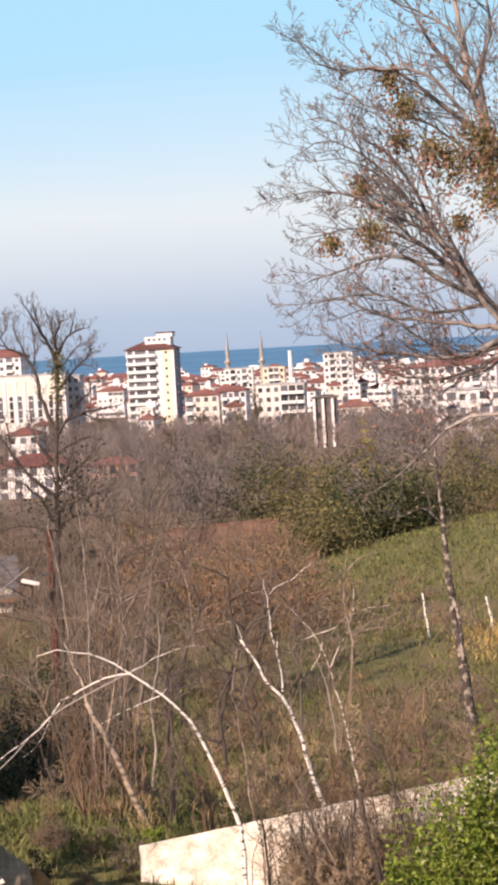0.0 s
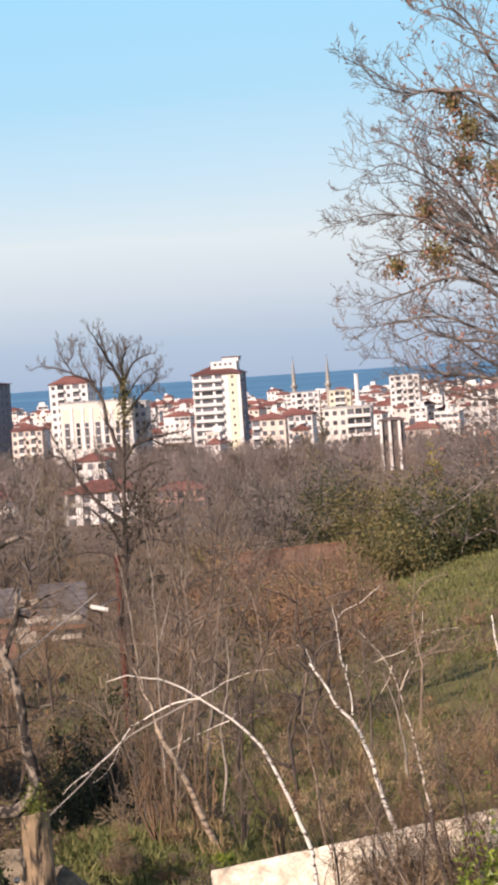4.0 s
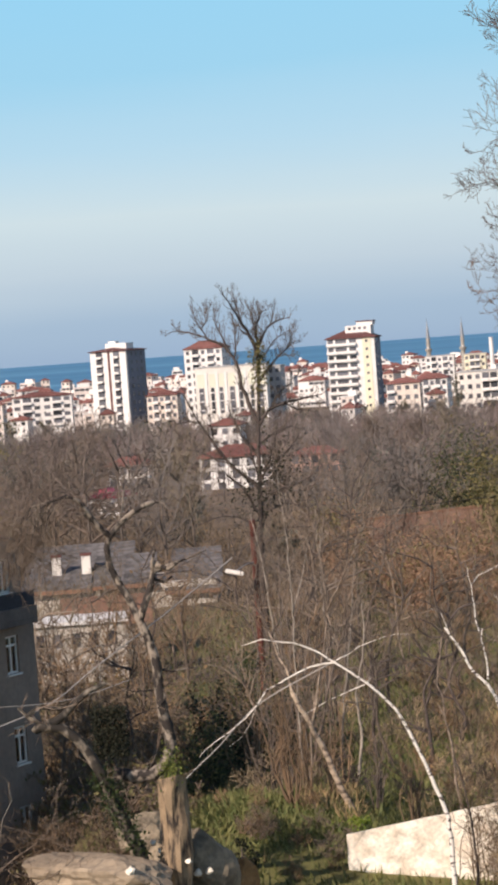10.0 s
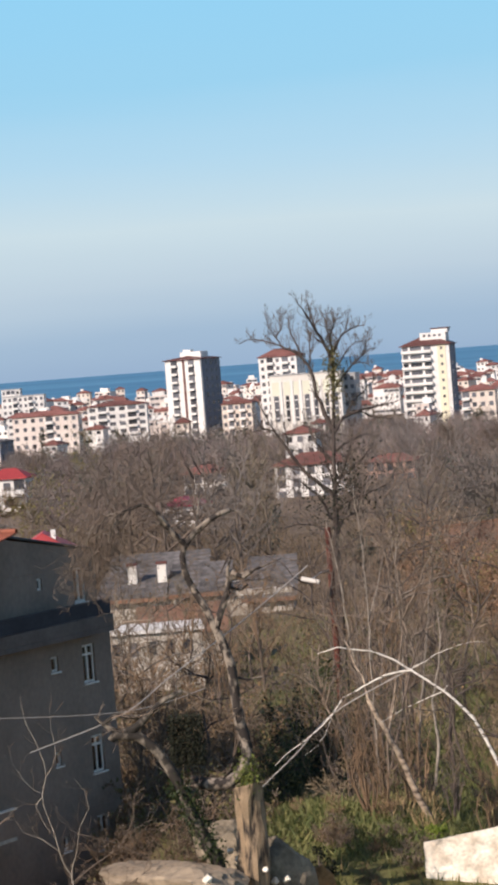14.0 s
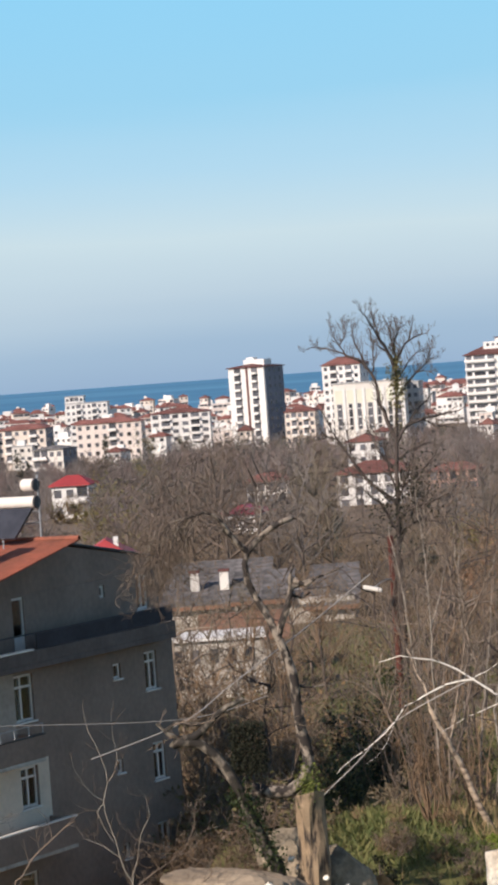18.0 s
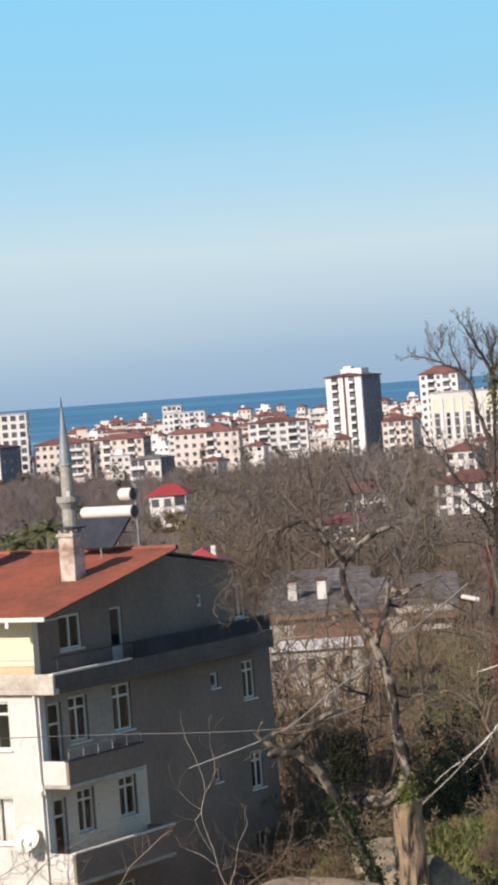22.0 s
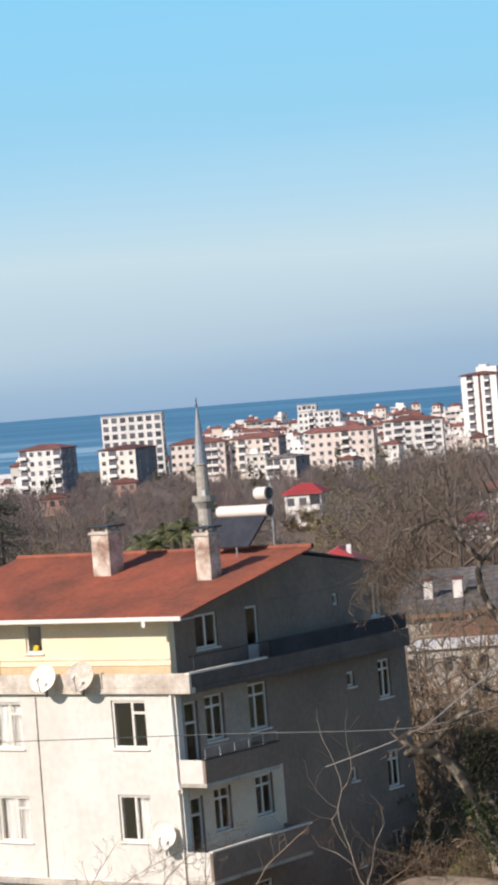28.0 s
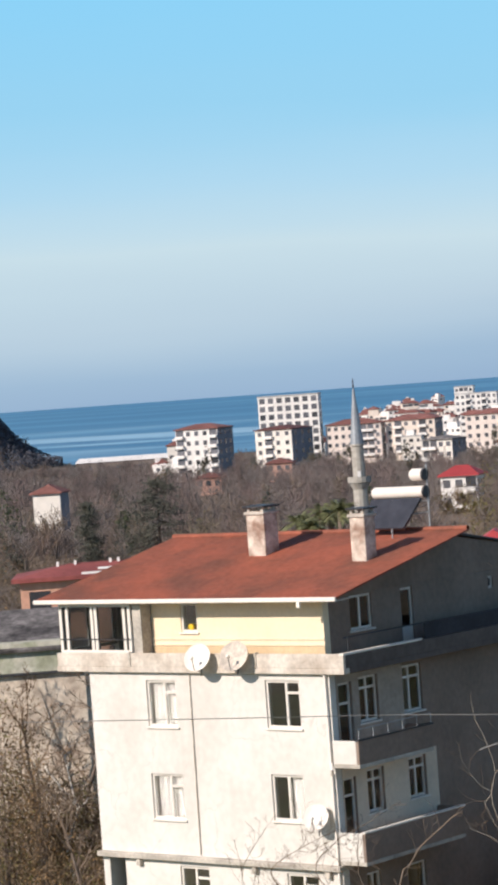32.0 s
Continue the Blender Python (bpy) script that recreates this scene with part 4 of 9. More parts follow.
        boxed("cap", (-w / 2 - 0.08, w / 2 + 0.08, -w / 2 - 0.08, w / 2 + 0.08, h + 0.12, h + 0.18), DARK_METAL, c, "dark cap plate", 0.01)
        return c

    chimney(4.7, 5.98, 0.74, 1.55, "square plastered chimney with a dark cap standing on the red roof")
    chimney(3.75, 1.15, 0.58, 1.6, "taller flaking chimney near the gable of the red roof")

    # solar water heater
    sx, sy = 6.9, 1.95
    heater = thing("solar_water_heater", "solar water heater with two white tanks on a steel stand", "solar heater",
                   pose(-19.886, 79.552, base_z, 0, 0, 66.2) @ Matrix.Translation((sx, sy, Z(-4.95))))
    prof = [(0.05, 0.0), (0.16, 0.02), (0.195, 0.10), (0.195, 2.0), (0.16, 2.08), (0.05, 2.1)]
    part("tank", moved(revolve(prof, 20), Matrix.Translation((0, -1.1, 1.42)) @ Matrix.Rotation(radians(-90), 4, "X")), WHITE, heater, "long white insulated tank")
    prof = [(0.05, 0.0), (0.16, 0.02), (0.2, 0.08), (0.2, 0.46), (0.16, 0.52), (0.05, 0.54)]
    part("expansion_tank", moved(revolve(prof, 20), Matrix.Translation((0, -1.1, 1.98)) @ Matrix.Rotation(radians(-90), 4, "X")), WHITE, heater, "small white upper tank")
    for k, zz in enumerate((1.42, 1.98)):
        part("tank_end", moved(revolve([(0.197, 0), (0.197, 0.06)], 20), Matrix.Translation((0, -1.125, zz)) @ Matrix.Rotation(radians(-90), 4, "X")), DARK_METAL, heater, "dark tank end")
    bm = bmesh.new()
    q = [(-0.15, -1.0, 1.24), (-0.15, 1.0, 1.24), (-0.85, 0.95, 0.32), (-0.85, -0.72, 0.32)]
    a = [bm.verts.new(p) for p in q]
    b = [bm.verts.new((p[0] + 0.06, p[1], p[2] - 0.06)) for p in q]
    bm.faces.new(a)
    bm.faces.new(b[::-1])
    for i in range(4):
        bm.faces.new((a[i], b[i], b[(i + 1) % 4], a[(i + 1) % 4]))
    bmesh.ops.recalc_face_normals(bm, faces=bm.faces[:])
    part("collector", bm, PANEL, heater, "dark blue-grey collector panel")
    for legs in (((0.1, -1.1, -0.05), (0.1, -1.1, 2.3)), ((0.1, 1.05, -0.1), (0.1, 1.05, 1.2)), ((-0.9, -0.3, -0.15), (-0.9, -0.3, 0.3)), ((-0.9, 0.7, -0.2), (-0.9, 0.7, 0.3)), ((0.1, -1.1, 0.75), (-0.5, -0.6, 0.7)), ((0.1, -1.1, 1.1), (0.1, 1.05, 1.1))):
        part("stand_leg", tube_bm([legs], 0.03), METAL, heater)

    # dishes hung on the parapet and the wall
    R = pose(-19.886, 79.552, base_z, 0, 0, 66.2)
    face = lambda x, y, rel, yaw: R @ Matrix.Translation((x, y, Z(rel))) @ Matrix.Rotation(radians(yaw), 4, "Z") @ Matrix.Rotation(radians(62), 4, "X")
    dish("a", face(-0.45, 4.76, -8.1, -80), 0.46, WHITE, "white satellite dish hung on the terrace parapet")
    dish("b", face(-0.45, 3.27, -8.05, -80), 0.50, BEIGE, "weathered beige satellite dish hung on the terrace parapet")
    dish("c", face(-0.4, 0.55, -12.95, -75), 0.42, WHITE, "white satellite dish on the front wall corner")


apartment_house()


# ---- town ----
PLASTERS = [material("plaster_" + n, c, 0.9, var=0.12, scale=0.12, fine=0.8, bump=0) for n, c in (
    ("white", (0.78, 0.75, 0.71)), ("cream", (0.76, 0.71, 0.64)), ("pink", (0.77, 0.67, 0.60)), ("salmon", (0.76, 0.66, 0.57)),
    ("grey", (0.46, 0.45, 0.44)), ("pale_yellow", (0.76, 0.70, 0.52)), ("brick", (0.50, 0.30, 0.235)))]
P_WHITE, P_CREAM, P_PINK, P_SALMON, P_GREY, P_YELLOW, P_BRICK = PLASTERS
P_ORANGE = material("faded_orange_render", (0.66, 0.37, 0.26), 0.9, var=0.2, scale=0.4, fine=3, bump=0.1)
# Unlit building sides: shade put into a dark grey, lifted for distance haze.
P_SIDE_SHADE = material("slate_grey_side_shade", (0.21, 0.215, 0.245), 0.8, var=0.15, scale=0.1, fine=0.6, bump=0)
P_DUSK = material("dark_grey_brown_wall", (0.17, 0.14, 0.125), 0.9, var=0.2, scale=0.1, fine=0.6, bump=0)
P_MAROON = material("maroon_trim", (0.14, 0.06, 0.053), 0.8, var=0.2, scale=0.1, fine=0.6, bump=0)
ROUGH_STONE = material("pale_rubble_stone", (0.66, 0.57, 0.46), 0.95, var=0.4, scale=1.6, fine=5, bump=0.8, tint=(0.42, 0.34, 0.27))
MAGENTA = material("magenta_sheet_roof", (0.36, 0.05, 0.085), 0.5, var=0.2, scale=0.2, fine=1.5, bump=0.1)
MAGENTA_TILE = material("dark_red_tiles", (0.30, 0.085, 0.075), 0.8, var=0.3, scale=0.3, fine=2.5, bump=0.2)
GREEN_GREY = material("mossy_pale_render", (0.52, 0.50, 0.41), 0.95, var=0.35, scale=1.2, fine=5, bump=0.4, tint=(0.33, 0.34, 0.24))
BRIGHT_RED = material("bright_red_sheet_roof", (0.42, 0.06, 0.062), 0.6, var=0.2, scale=0.2, fine=1.5, bump=0.1)


def unit_mesh(name, mat, frame_mat=None):
    me = bpy.data.meshes.new(name)
    bm = box(bmesh.new(), -0.5, 0.5, -0.5, 0.5, -0.5, 0.5)
    bm.to_mesh(me)
    bm.free()
    me.materials.append(mat)
    return me


PANE_ME = unit_mesh("window", DARKPANE)
WHITE_ME = unit_mesh("balcony", P_WHITE)
CREAM_ME = unit_mesh("balcony", P_CREAM)
SLATE_ME = unit_mesh("strip", material("dark_facade_strip", (0.15, 0.145, 0.155), 0.8, var=0.15, scale=0.1, fine=0.6, bump=0))
MAROON_ME = unit_mesh("strip", P_MAROON)
YELLOW_ME = unit_mesh("strip", P_YELLOW)
PANEL_ME = unit_mesh("wall_panel", material("yellow_green_panel", (0.68, 0.67, 0.54), 0.9, var=0.1, scale=0.1, fine=0.6, bump=0))
SHEET_ME = unit_mesh("roof_sheet", ROOF_GREY)
TOWN = []


def spot(az, d):
    return -d * math.sin(radians(az)), d * math.cos(radians(az))


def put(name, me, parent, x, y, z, sx, sy, sz, label=""):
    return shared(name, me, parent, Matrix.LocRotScale((x, y, z), None, (sx, sy, sz)), label)


def hip_roof(w, dep, z, h, over=0.5, flat=0.35):
    bm = bmesh.new()
    x, y = w / 2 + over, dep / 2 + over
    a = [bm.verts.new(p) for p in ((-x, -y, z), (x, -y, z), (x, y, z), (-x, y, z))]
    lo = [bm.verts.new((p.co.x, p.co.y, z - 0.25)) for p in a]
    if w >= dep:
        r = [bm.verts.new((-(w / 2) * flat, 0, z + h)), bm.verts.new(((w / 2) * flat, 0, z + h))]
        fs = [(a[0], a[1], r[1], r[0]), (a[1], a[2], r[1]), (a[2], a[3], r[0], r[1]), (a[3], a[0], r[0])]
    else:
        r = [bm.verts.new((0, -(dep / 2) * flat, z + h)), bm.verts.new((0, (dep / 2) * flat, z + h))]
        fs = [(a[0], a[1], r[0]), (a[1], a[2], r[1], r[0]), (a[2], a[3], r[1]), (a[3], a[0], r[0], r[1])]
    for f in fs:
        bm.faces.new(f)
    for i in range(4):
        bm.faces.new((a[i], lo[i], lo[(i + 1) % 4], a[(i + 1) % 4]))
    bm.faces.new(lo)
    bmesh.ops.recalc_face_normals(bm, faces=bm.faces[:])
    return bm


def block(name, label, az, d, w, dep, rot, top, mat, storeys, bays, roof="hip", roof_mat=None, roof_h=2.2, balconies=(), side_bays=3, win=(1.3, 1.4), group="", side_mat=None, base=None):
    """A town building: walls, roof, windows set in reveals on the two faces that are seen, balconies on the given bays. top: wall top below or above the eye."""
    x, y = spot(az, d)
    g = ground_z(x, y) - 0.6 if base is None else EYE + base
    h = EYE + top - g
    t = thing(name, label, "apartment block" if storeys > 3 else "house", pose(x, y, g, 0, 0, az - rot), group)
    TOWN.append((x, y, max(w, dep) * 0.6))
    part("wall", box(bmesh.new(), -w / 2, w / 2, -dep / 2, dep / 2, 0, h), mat, t)
    # A thin dark sheet carries the shade of the unlit side.
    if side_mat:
        part("side_cladding", box(bmesh.new(), w / 2 + 0.004, w / 2 + 0.12, -dep / 2, dep / 2, 0.0, h - 0.05), side_mat, t, "dark side sheet, shade put into its colour")
    if roof == "hip":
        part("roof", hip_roof(w, dep, h, roof_h), roof_mat or TILE_RED, t)
    elif roof == "flat":
        part("roof", box(bmesh.new(), -w / 2 - 0.3, w / 2 + 0.3, -dep / 2 - 0.3, dep / 2 + 0.3, h + 0.003, h + 0.35), roof_mat or P_GREY, t)
    sh = min(3.0, h / storeys)
    if storeys > 3 and bays > 3 and not balconies and win[0] < 1.5:
        balconies = (1, bays - 2)
    for s in range(storeys):
        z = h - sh * (s + 0.5) - 0.05
        if z < 0.8:
            continue
        for b in range(bays):
            xx = -w / 2 + w * (b + 0.5) / bays
            if b in balconies:
                # Dark sheet on the flat wall for the shade behind the balcony.
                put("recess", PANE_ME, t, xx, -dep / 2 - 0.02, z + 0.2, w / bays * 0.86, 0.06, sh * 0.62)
                put("balcony", WHITE_ME, t, xx, -dep / 2 - 0.6, z - sh * 0.36, w / bays * 0.96, 1.2, sh * 0.30)
            else:
                put("window", PANE_ME, t, xx, -dep / 2 - 0.015, z, min(win[0], w / bays * 0.7), 0.06, win[1])
        for b in range(side_bays):
            put("window", PANE_ME, t, w / 2 + (0.135 if side_mat else 0.015), -dep / 2 + dep * (b + 0.5) / side_bays, z, 0.06, 1.2, win[1])
    return t


def tower_one():
    az, d = 1.92, 1000
    x, y = spot(az, d)
    g = ground_z(x, y) - 0.6
    h = EYE + 2.0 - g
    t = thing("apartment_tower", "tall white apartment tower with balcony bands and a yellow stair strip", "apartment tower", pose(x, y, g, 0, 0, az - 9))
    w, dep = 17.6, 14.0
    part("wall", box(bmesh.new(), -w / 2, w / 2, -dep / 2, dep / 2, 0, h), P_WHITE, t)
    # Shade of the right-hand face, as a dark sheet.
    part("side_cladding", box(bmesh.new(), w / 2 + 0.004, w / 2 + 0.15, -dep / 2 - 0.1, dep / 2, 0, h), P_SIDE_SHADE, t, "dark grey side, shade put into its colour")
    put("stair_strip", YELLOW_ME, t, 5.9, -dep / 2 - 0.12, h / 2, 3.0, 0.2, h - 0.4, "pale yellow strip with small windows")
    for s in range(10):
        z = h - 2.95 * (s + 0.5)
        # Shade of the balcony bands: a dark sheet, no hollow is built.
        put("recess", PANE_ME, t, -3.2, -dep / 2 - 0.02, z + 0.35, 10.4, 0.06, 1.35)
        put("balcony", WHITE_ME, t, -3.4, -dep / 2 - 0.7, z - 0.85, 10.9, 1.4, 0.95)
        put("balcony_post", WHITE_ME, t, -6.0 + 4.2 * (s % 2) * 0, -dep / 2 - 0.2, z + 0.3, 0.7, 0.3, 1.5)
        put("balcony_post", WHITE_ME, t, -1.0, -dep / 2 - 0.2, z + 0.3, 0.9, 0.3, 1.5)
        put("window", PANE_ME, t, 5.9, -dep / 2 - 0.24, z, 0.9, 0.06, 1.0)
        put("window", PANE_ME, t, w / 2 + 0.17, -2.0, z, 0.06, 1.6, 1.4)
    part("roof", hip_roof(w, dep, h, 3.2, 0.8, 0.25), P_MAROON, t, "dark red-brown roof")
    put("penthouse", WHITE_ME, t, 2.5, 0.5, h + 2.3, 9.5, 8.0, 4.2)
    put("penthouse", WHITE_ME, t, 5.0, 0.2, h + 5.0, 6.0, 6.5, 1.4)
    for k in range(4):
        put("penthouse_window", PANE_ME, t, -0.6 + k * 1.9, -3.53, h + 3.3, 1.0, 0.06, 0.9)
    put("roof_trim", MAROON_ME, t, 5.0, 0.2, h + 5.85, 6.6, 7.2, 0.3)


def tower_two():
    az, d = 6.91, 1000
    x, y = spot(az, d)
    g = ground_z(x, y) - 0.6
    h = EYE + 3.6 - g
    t = thing("apartment_tower", "tall white apartment tower with maroon strips and a dark side", "apartment tower", pose(x, y, g, 0, 0, az - 27))
    w, dep = 14.6, 15.6
    part("wall", box(bmesh.new(), -w / 2, w / 2, -dep / 2, dep / 2, 0, h), P_WHITE, t)
    # The unlit face gets its shade from this dark sheet's colour.
    part("side_cladding", box(bmesh.new(), w / 2 + 0.004, w / 2 + 0.15, -dep / 2 + 1.2, dep / 2, 0, h), P_SIDE_SHADE, t, "slate grey side, shade put into its colour")
    for xx, ww, me in ((-3.6, 2.6, SLATE_ME), (3.4, 2.4, SLATE_ME), (0.3, 0.9, MAROON_ME)):
        put("facade_strip", me, t, xx, -dep / 2 - 0.06, h / 2, ww, 0.1, h - 0.5)
    for s in range(10):
        z = h - 2.95 * (s + 0.55)
        put("balcony", WHITE_ME, t, -3.6, -dep / 2 - 0.6, z - 0.8, 2.5, 1.2, 0.75)
        put("balcony", WHITE_ME, t, 3.3, -dep / 2 - 0.6, z - 0.8, 2.3, 1.2, 0.75)
        put("window", PANE_ME, t, -3.6, -dep / 2 - 0.13, z + 0.5, 2.2, 0.06, 1.2)
        put("window", PANE_ME, t, 3.4, -dep / 2 - 0.13, z + 0.5, 2.0, 0.06, 1.2)
        for yy in (-3.5, 0.5, 4.5):
            put("window", PANE_ME, t, w / 2 + 0.17, yy, z, 0.06, 1.4, 1.4)
    part("roof", hip_roof(w, dep, h, 1.2, 0.7, 0.4), P_MAROON, t, "low dark roof with a pale edge")
    put("roof_edge", WHITE_ME, t, 0, 0, h - 0.1, w + 1.0, dep + 1.0, 0.3)
    put("penthouse", WHITE_ME, t, 1.0, 0, h + 1.5, 8.5, 6.0, 2.2)
    put("penthouse", WHITE_ME, t, -1.0, -0.5, h + 2.8, 3.0, 3.0, 1.3)


def minaret(name, label, az, d, tip, scale, g=None):
    x, y = spot(az, d)
    g = ground_z(x, y)
    H = EYE + tip - g
    s = scale
    t = thing(name, label, "minaret", pose(x, y, g), group="")
    top = H - 7.6 * s
    part("base", revolve([(1.25 * s, 0), (1.25 * s, top * 0.35), (0.85 * s, top * 0.42)], 8), STONE, t)
    bz = top - 3.9 * s
    part("shaft", revolve([(0.85 * s, top * 0.42), (0.80 * s, bz - 0.9 * s)], 12, False), STONE, t)
    part("balcony", revolve([(0.80 * s, bz - 0.9 * s), (0.95 * s, bz - 0.6 * s), (1.0 * s, bz - 0.55 * s), (1.18 * s, bz - 0.15 * s), (1.32 * s, bz - 0.1 * s), (1.32 * s, bz + 0.55 * s), (1.2 * s, bz + 0.55 * s), (1.2 * s, bz)], 16), STONE, t, "carved balcony with a parapet")
    part("upper_shaft", revolve([(0.72 * s, bz), (0.68 * s, top), (0.80 * s, top + 0.05 * s), (0.80 * s, top + 0.25 * s)], 12), STONE, t)
    part("doorway", moved(box(bmesh.new(), -0.2 * s, 0.2 * s, -0.75 * s, -0.68 * s, bz + 0.2 * s, bz + 1.15 * s), Matrix.Rotation(radians(az), 4, "Z")), P_WHITE, t, "white doorway")
    part("spire", revolve([(0.78 * s, top + 0.25 * s), (0.62 * s, top + 1.6 * s), (0.36 * s, top + 4.2 * s), (0.10 * s, top + 6.4 * s)], 12), LEAD, t, "grey lead-covered spire")
    part("finial", revolve([(0.05 * s, top + 6.4 * s), (0.12 * s, top + 6.7 * s), (0.04 * s, top + 6.95 * s), (0.08 * s, top + 7.1 * s), (0.02 * s, top + 7.6 * s)], 8), DARK_METAL, t)
    return t


tower_one()
tower_two()
minaret("minaret", "slender grey stone minaret with a balcony and a pointed spire", 13.09, 300, 1.1, 1.0)
minaret("minaret", "far thin white minaret over the roofs", 0.35, 1250, 8.6, 1.25)
minaret("minaret", "far thin white minaret over the roofs", -0.37, 1250, 8.4, 1.25)

# the tower pair with the red pavilion roof
block("apartment_block", "cream apartment tower with a red pavilion roof", 5.02, 1050, 15.0, 14, 14, 2.2, P_WHITE, 9, 5, roof_h=3.0, balconies=(1, 3))
_b = block("apartment_block", "broad pale yellow-green block with tall white pilasters", 4.52, 950, 25.0, 13, 6, -4.9, P_CREAM, 6, 0, "flat", side_bays=0)
for _k in range(7):
    _x = -10.4 + 3.45 * _k + 0.4 * (_k % 2)
    put("window_strip", PANE_ME, _b, _x, -6.53, 11.6, 1.25 if _k % 3 else 1.7, 0.06, 9.0)
    put("wall_panel", PANEL_ME, _b, _x, -6.53, 18.6, 2.1 if _k % 3 else 2.6, 0.07, 4.6, "pale yellow-green panel")
    put("pilaster", WHITE_ME, _b, _x + 1.7, -6.6, 11.0, 0.9, 0.4, 20.6)
    for _s in range(3):
        put("balcony", WHITE_ME, _b, _x, -6.8, 8.4 + 3.0 * _s, 1.2, 0.4, 0.35)
block("apartment_block", "slate-sided block beside the pale one", 3.66, 960, 7.0, 12, 8, -6.0, P_GREY, 7, 3, "flat")
block("house", "white house with a red roof among the trees", 4.70, 650, 7.6, 8, 10, -17.2, P_WHITE, 2, 3, roof_h=1.6)
block("house", "large white house with a dark red roof among the trees", 4.46, 450, 12.6, 9, 12, -17.0, P_WHITE, 3, 5, roof_h=1.7)
block("house", "pale house with a red roof among bare trees", 6.79, 500, 7.6, 7, 10, -19.2, P_CREAM, 2, 4, roof_h=1.4)
block("house", "low white house with a magenta roof", 7.32, 380, 5.0, 6, 20, -18.8, P_WHITE, 1, 2, roof_h=1.1, roof_mat=MAGENTA)
block("house", "brick-red house behind the twigs", 2.84, 500, 9.0, 7, 10, -19.6, P_BRICK, 2, 5, roof_h=1.2)
block("apartment_block", "unfinished white concrete block with empty window openings", 14.45, 1000, 22.4, 9, 8, -1.2, P_WHITE, 8, 7, "flat", win=(2.0, 1.9))
block("apartment_block", "cream block with a dark side", 14.62, 900, 13.6, 15, 28, -11.8, P_CREAM, 5, 4, roof_h=1.2, roof_mat=P_MAROON, side_mat=P_SIDE_SHADE, balconies=(1,))
block("apartment_block", "white and pink block with balconies", 16.30, 850, 14.0, 13, 22, -9.2, P_WHITE, 6, 5, roof_h=1.4, balconies=(0, 4), side_mat=P_SIDE_SHADE)
block("apartment_block", "long pink block with balconies", 13.1, 1000, 20.5, 11, 9, -13.2, P_PINK, 4, 8, roof_h=1.8, balconies=(5, 6))
block("apartment_block", "pale salmon block with a red roof", 11.86, 1000, 18.5, 12, 14, -13.0, P_SALMON, 4, 6, roof_h=1.8, side_mat=P_SIDE_SHADE)
block("house", "cream house with a grey sheet roof", 11.26, 800, 9.5, 10, 24, -16.8, P_CREAM, 3, 4, roof_h=1.0, roof_mat=ROOF_GREY, balconies=(0, 1), side_mat=P_SIDE_SHADE)
block("house", "white house with a bright red sheet roof", 10.92, 480, 6.6, 6, 14, -16.6, P_WHITE, 2, 3, roof_h=1.6, roof_mat=BRIGHT_RED, balconies=(2,))
block("apartment_block", "stepped white blocks near the shore", 10.5, 1300, 20, 12, 6, -6.8, P_WHITE, 5, 8, "flat", balconies=(2, 5))
block("apartment_block", "white upper step of the shore blocks", 10.75, 1320, 9, 10, 6, -3.4, P_WHITE, 6, 4, "flat")
block("house", "white house with a dark red roof below the headland", 19.63, 450, 4.6, 5, 16, -13.6, P_CREAM, 2, 0, roof_h=1.3, side_bays=0, side_mat=P_SIDE_SHADE)
block("apartment_block", "pale pink block with a wide end", 10.05, 950, 23.0, 10, 9, -12.2, P_PINK, 4, 8, roof_h=1.6, balconies=(4,))
block("apartment_block", "long white block with dark balcony openings", 8.55, 1100, 24.0, 11, 4, -12.2, P_WHITE, 4, 6, roof_h=1.6, balconies=(1, 4), win=(2.4, 1.5))
block("house", "brick house with white trim", 14.73, 800, 7.5, 8, 8, -20.4, P_BRICK, 2, 3, roof_h=1.4)
block("house", "low brick house under bare trees", 16.24, 700, 6.8, 7, 8, -20.3, P_BRICK, 1, 3, roof_h=1.2)
block("apartment_block", "salmon block below the tower", 0.91, 850, 10.4, 9, 6, -13.4, P_SALMON, 4, 4, roof_h=1.4, balconies=(0,))
block("apartment_block", "white block with a red roof", 0.28, 900, 10.0, 9, 10, -13.4, P_WHITE, 4, 5, roof_h=1.6)
block("apartment_block", "grey-white block with glazed balconies", -0.75, 850, 15.0, 10, 5, -11.6, P_CREAM, 5, 6, "flat", balconies=(3, 4, 5))
block("apartment_block", "white stepped block by the shore", -2.0, 1200, 13, 10, 6, -3.8, P_WHITE, 6, 5, "flat", balconies=(1, 3))
block("apartment_block", "long white block with columns of balconies and a red roof", -4.35, 800, 27.0, 11, 4, -8.0, P_WHITE, 5, 11, roof_h=1.8, balconies=(2, 5, 8))
block("apartment_block", "white block with a flat roof edge", -4.7, 600, 14.5, 10, 4, -11.6, P_WHITE, 3, 6, "flat", balconies=(1, 4))
block("apartment_block", "pale block with a yellow top", -0.62, 1200, 9.5, 8, 5, -8.6, P_YELLOW, 4, 4, "flat")
block("apartment_block", "white block in front of the sea", 0.12, 1200, 12.5, 9, 5, -8.4, P_WHITE, 4, 5, "flat")
block("apartment_block", "pale orange block in the town", 6.0, 980, 11.0, 9, 10, -13.6, P_SALMON, 4, 5, roof_h=1.6)
long_house = block("house", "long low salmon house with a dark red roof and roof vents", 18.77, 170, 9.4, 5, 2, -10.3, P_ORANGE, 2, 4, roof_h=0.6, roof_mat=MAGENTA_TILE)
_top = EYE - 10.5 - long_house.matrix_basis.translation.z
for _x in (-2.4, -1.3, 0.9, 1.4, 2.5):
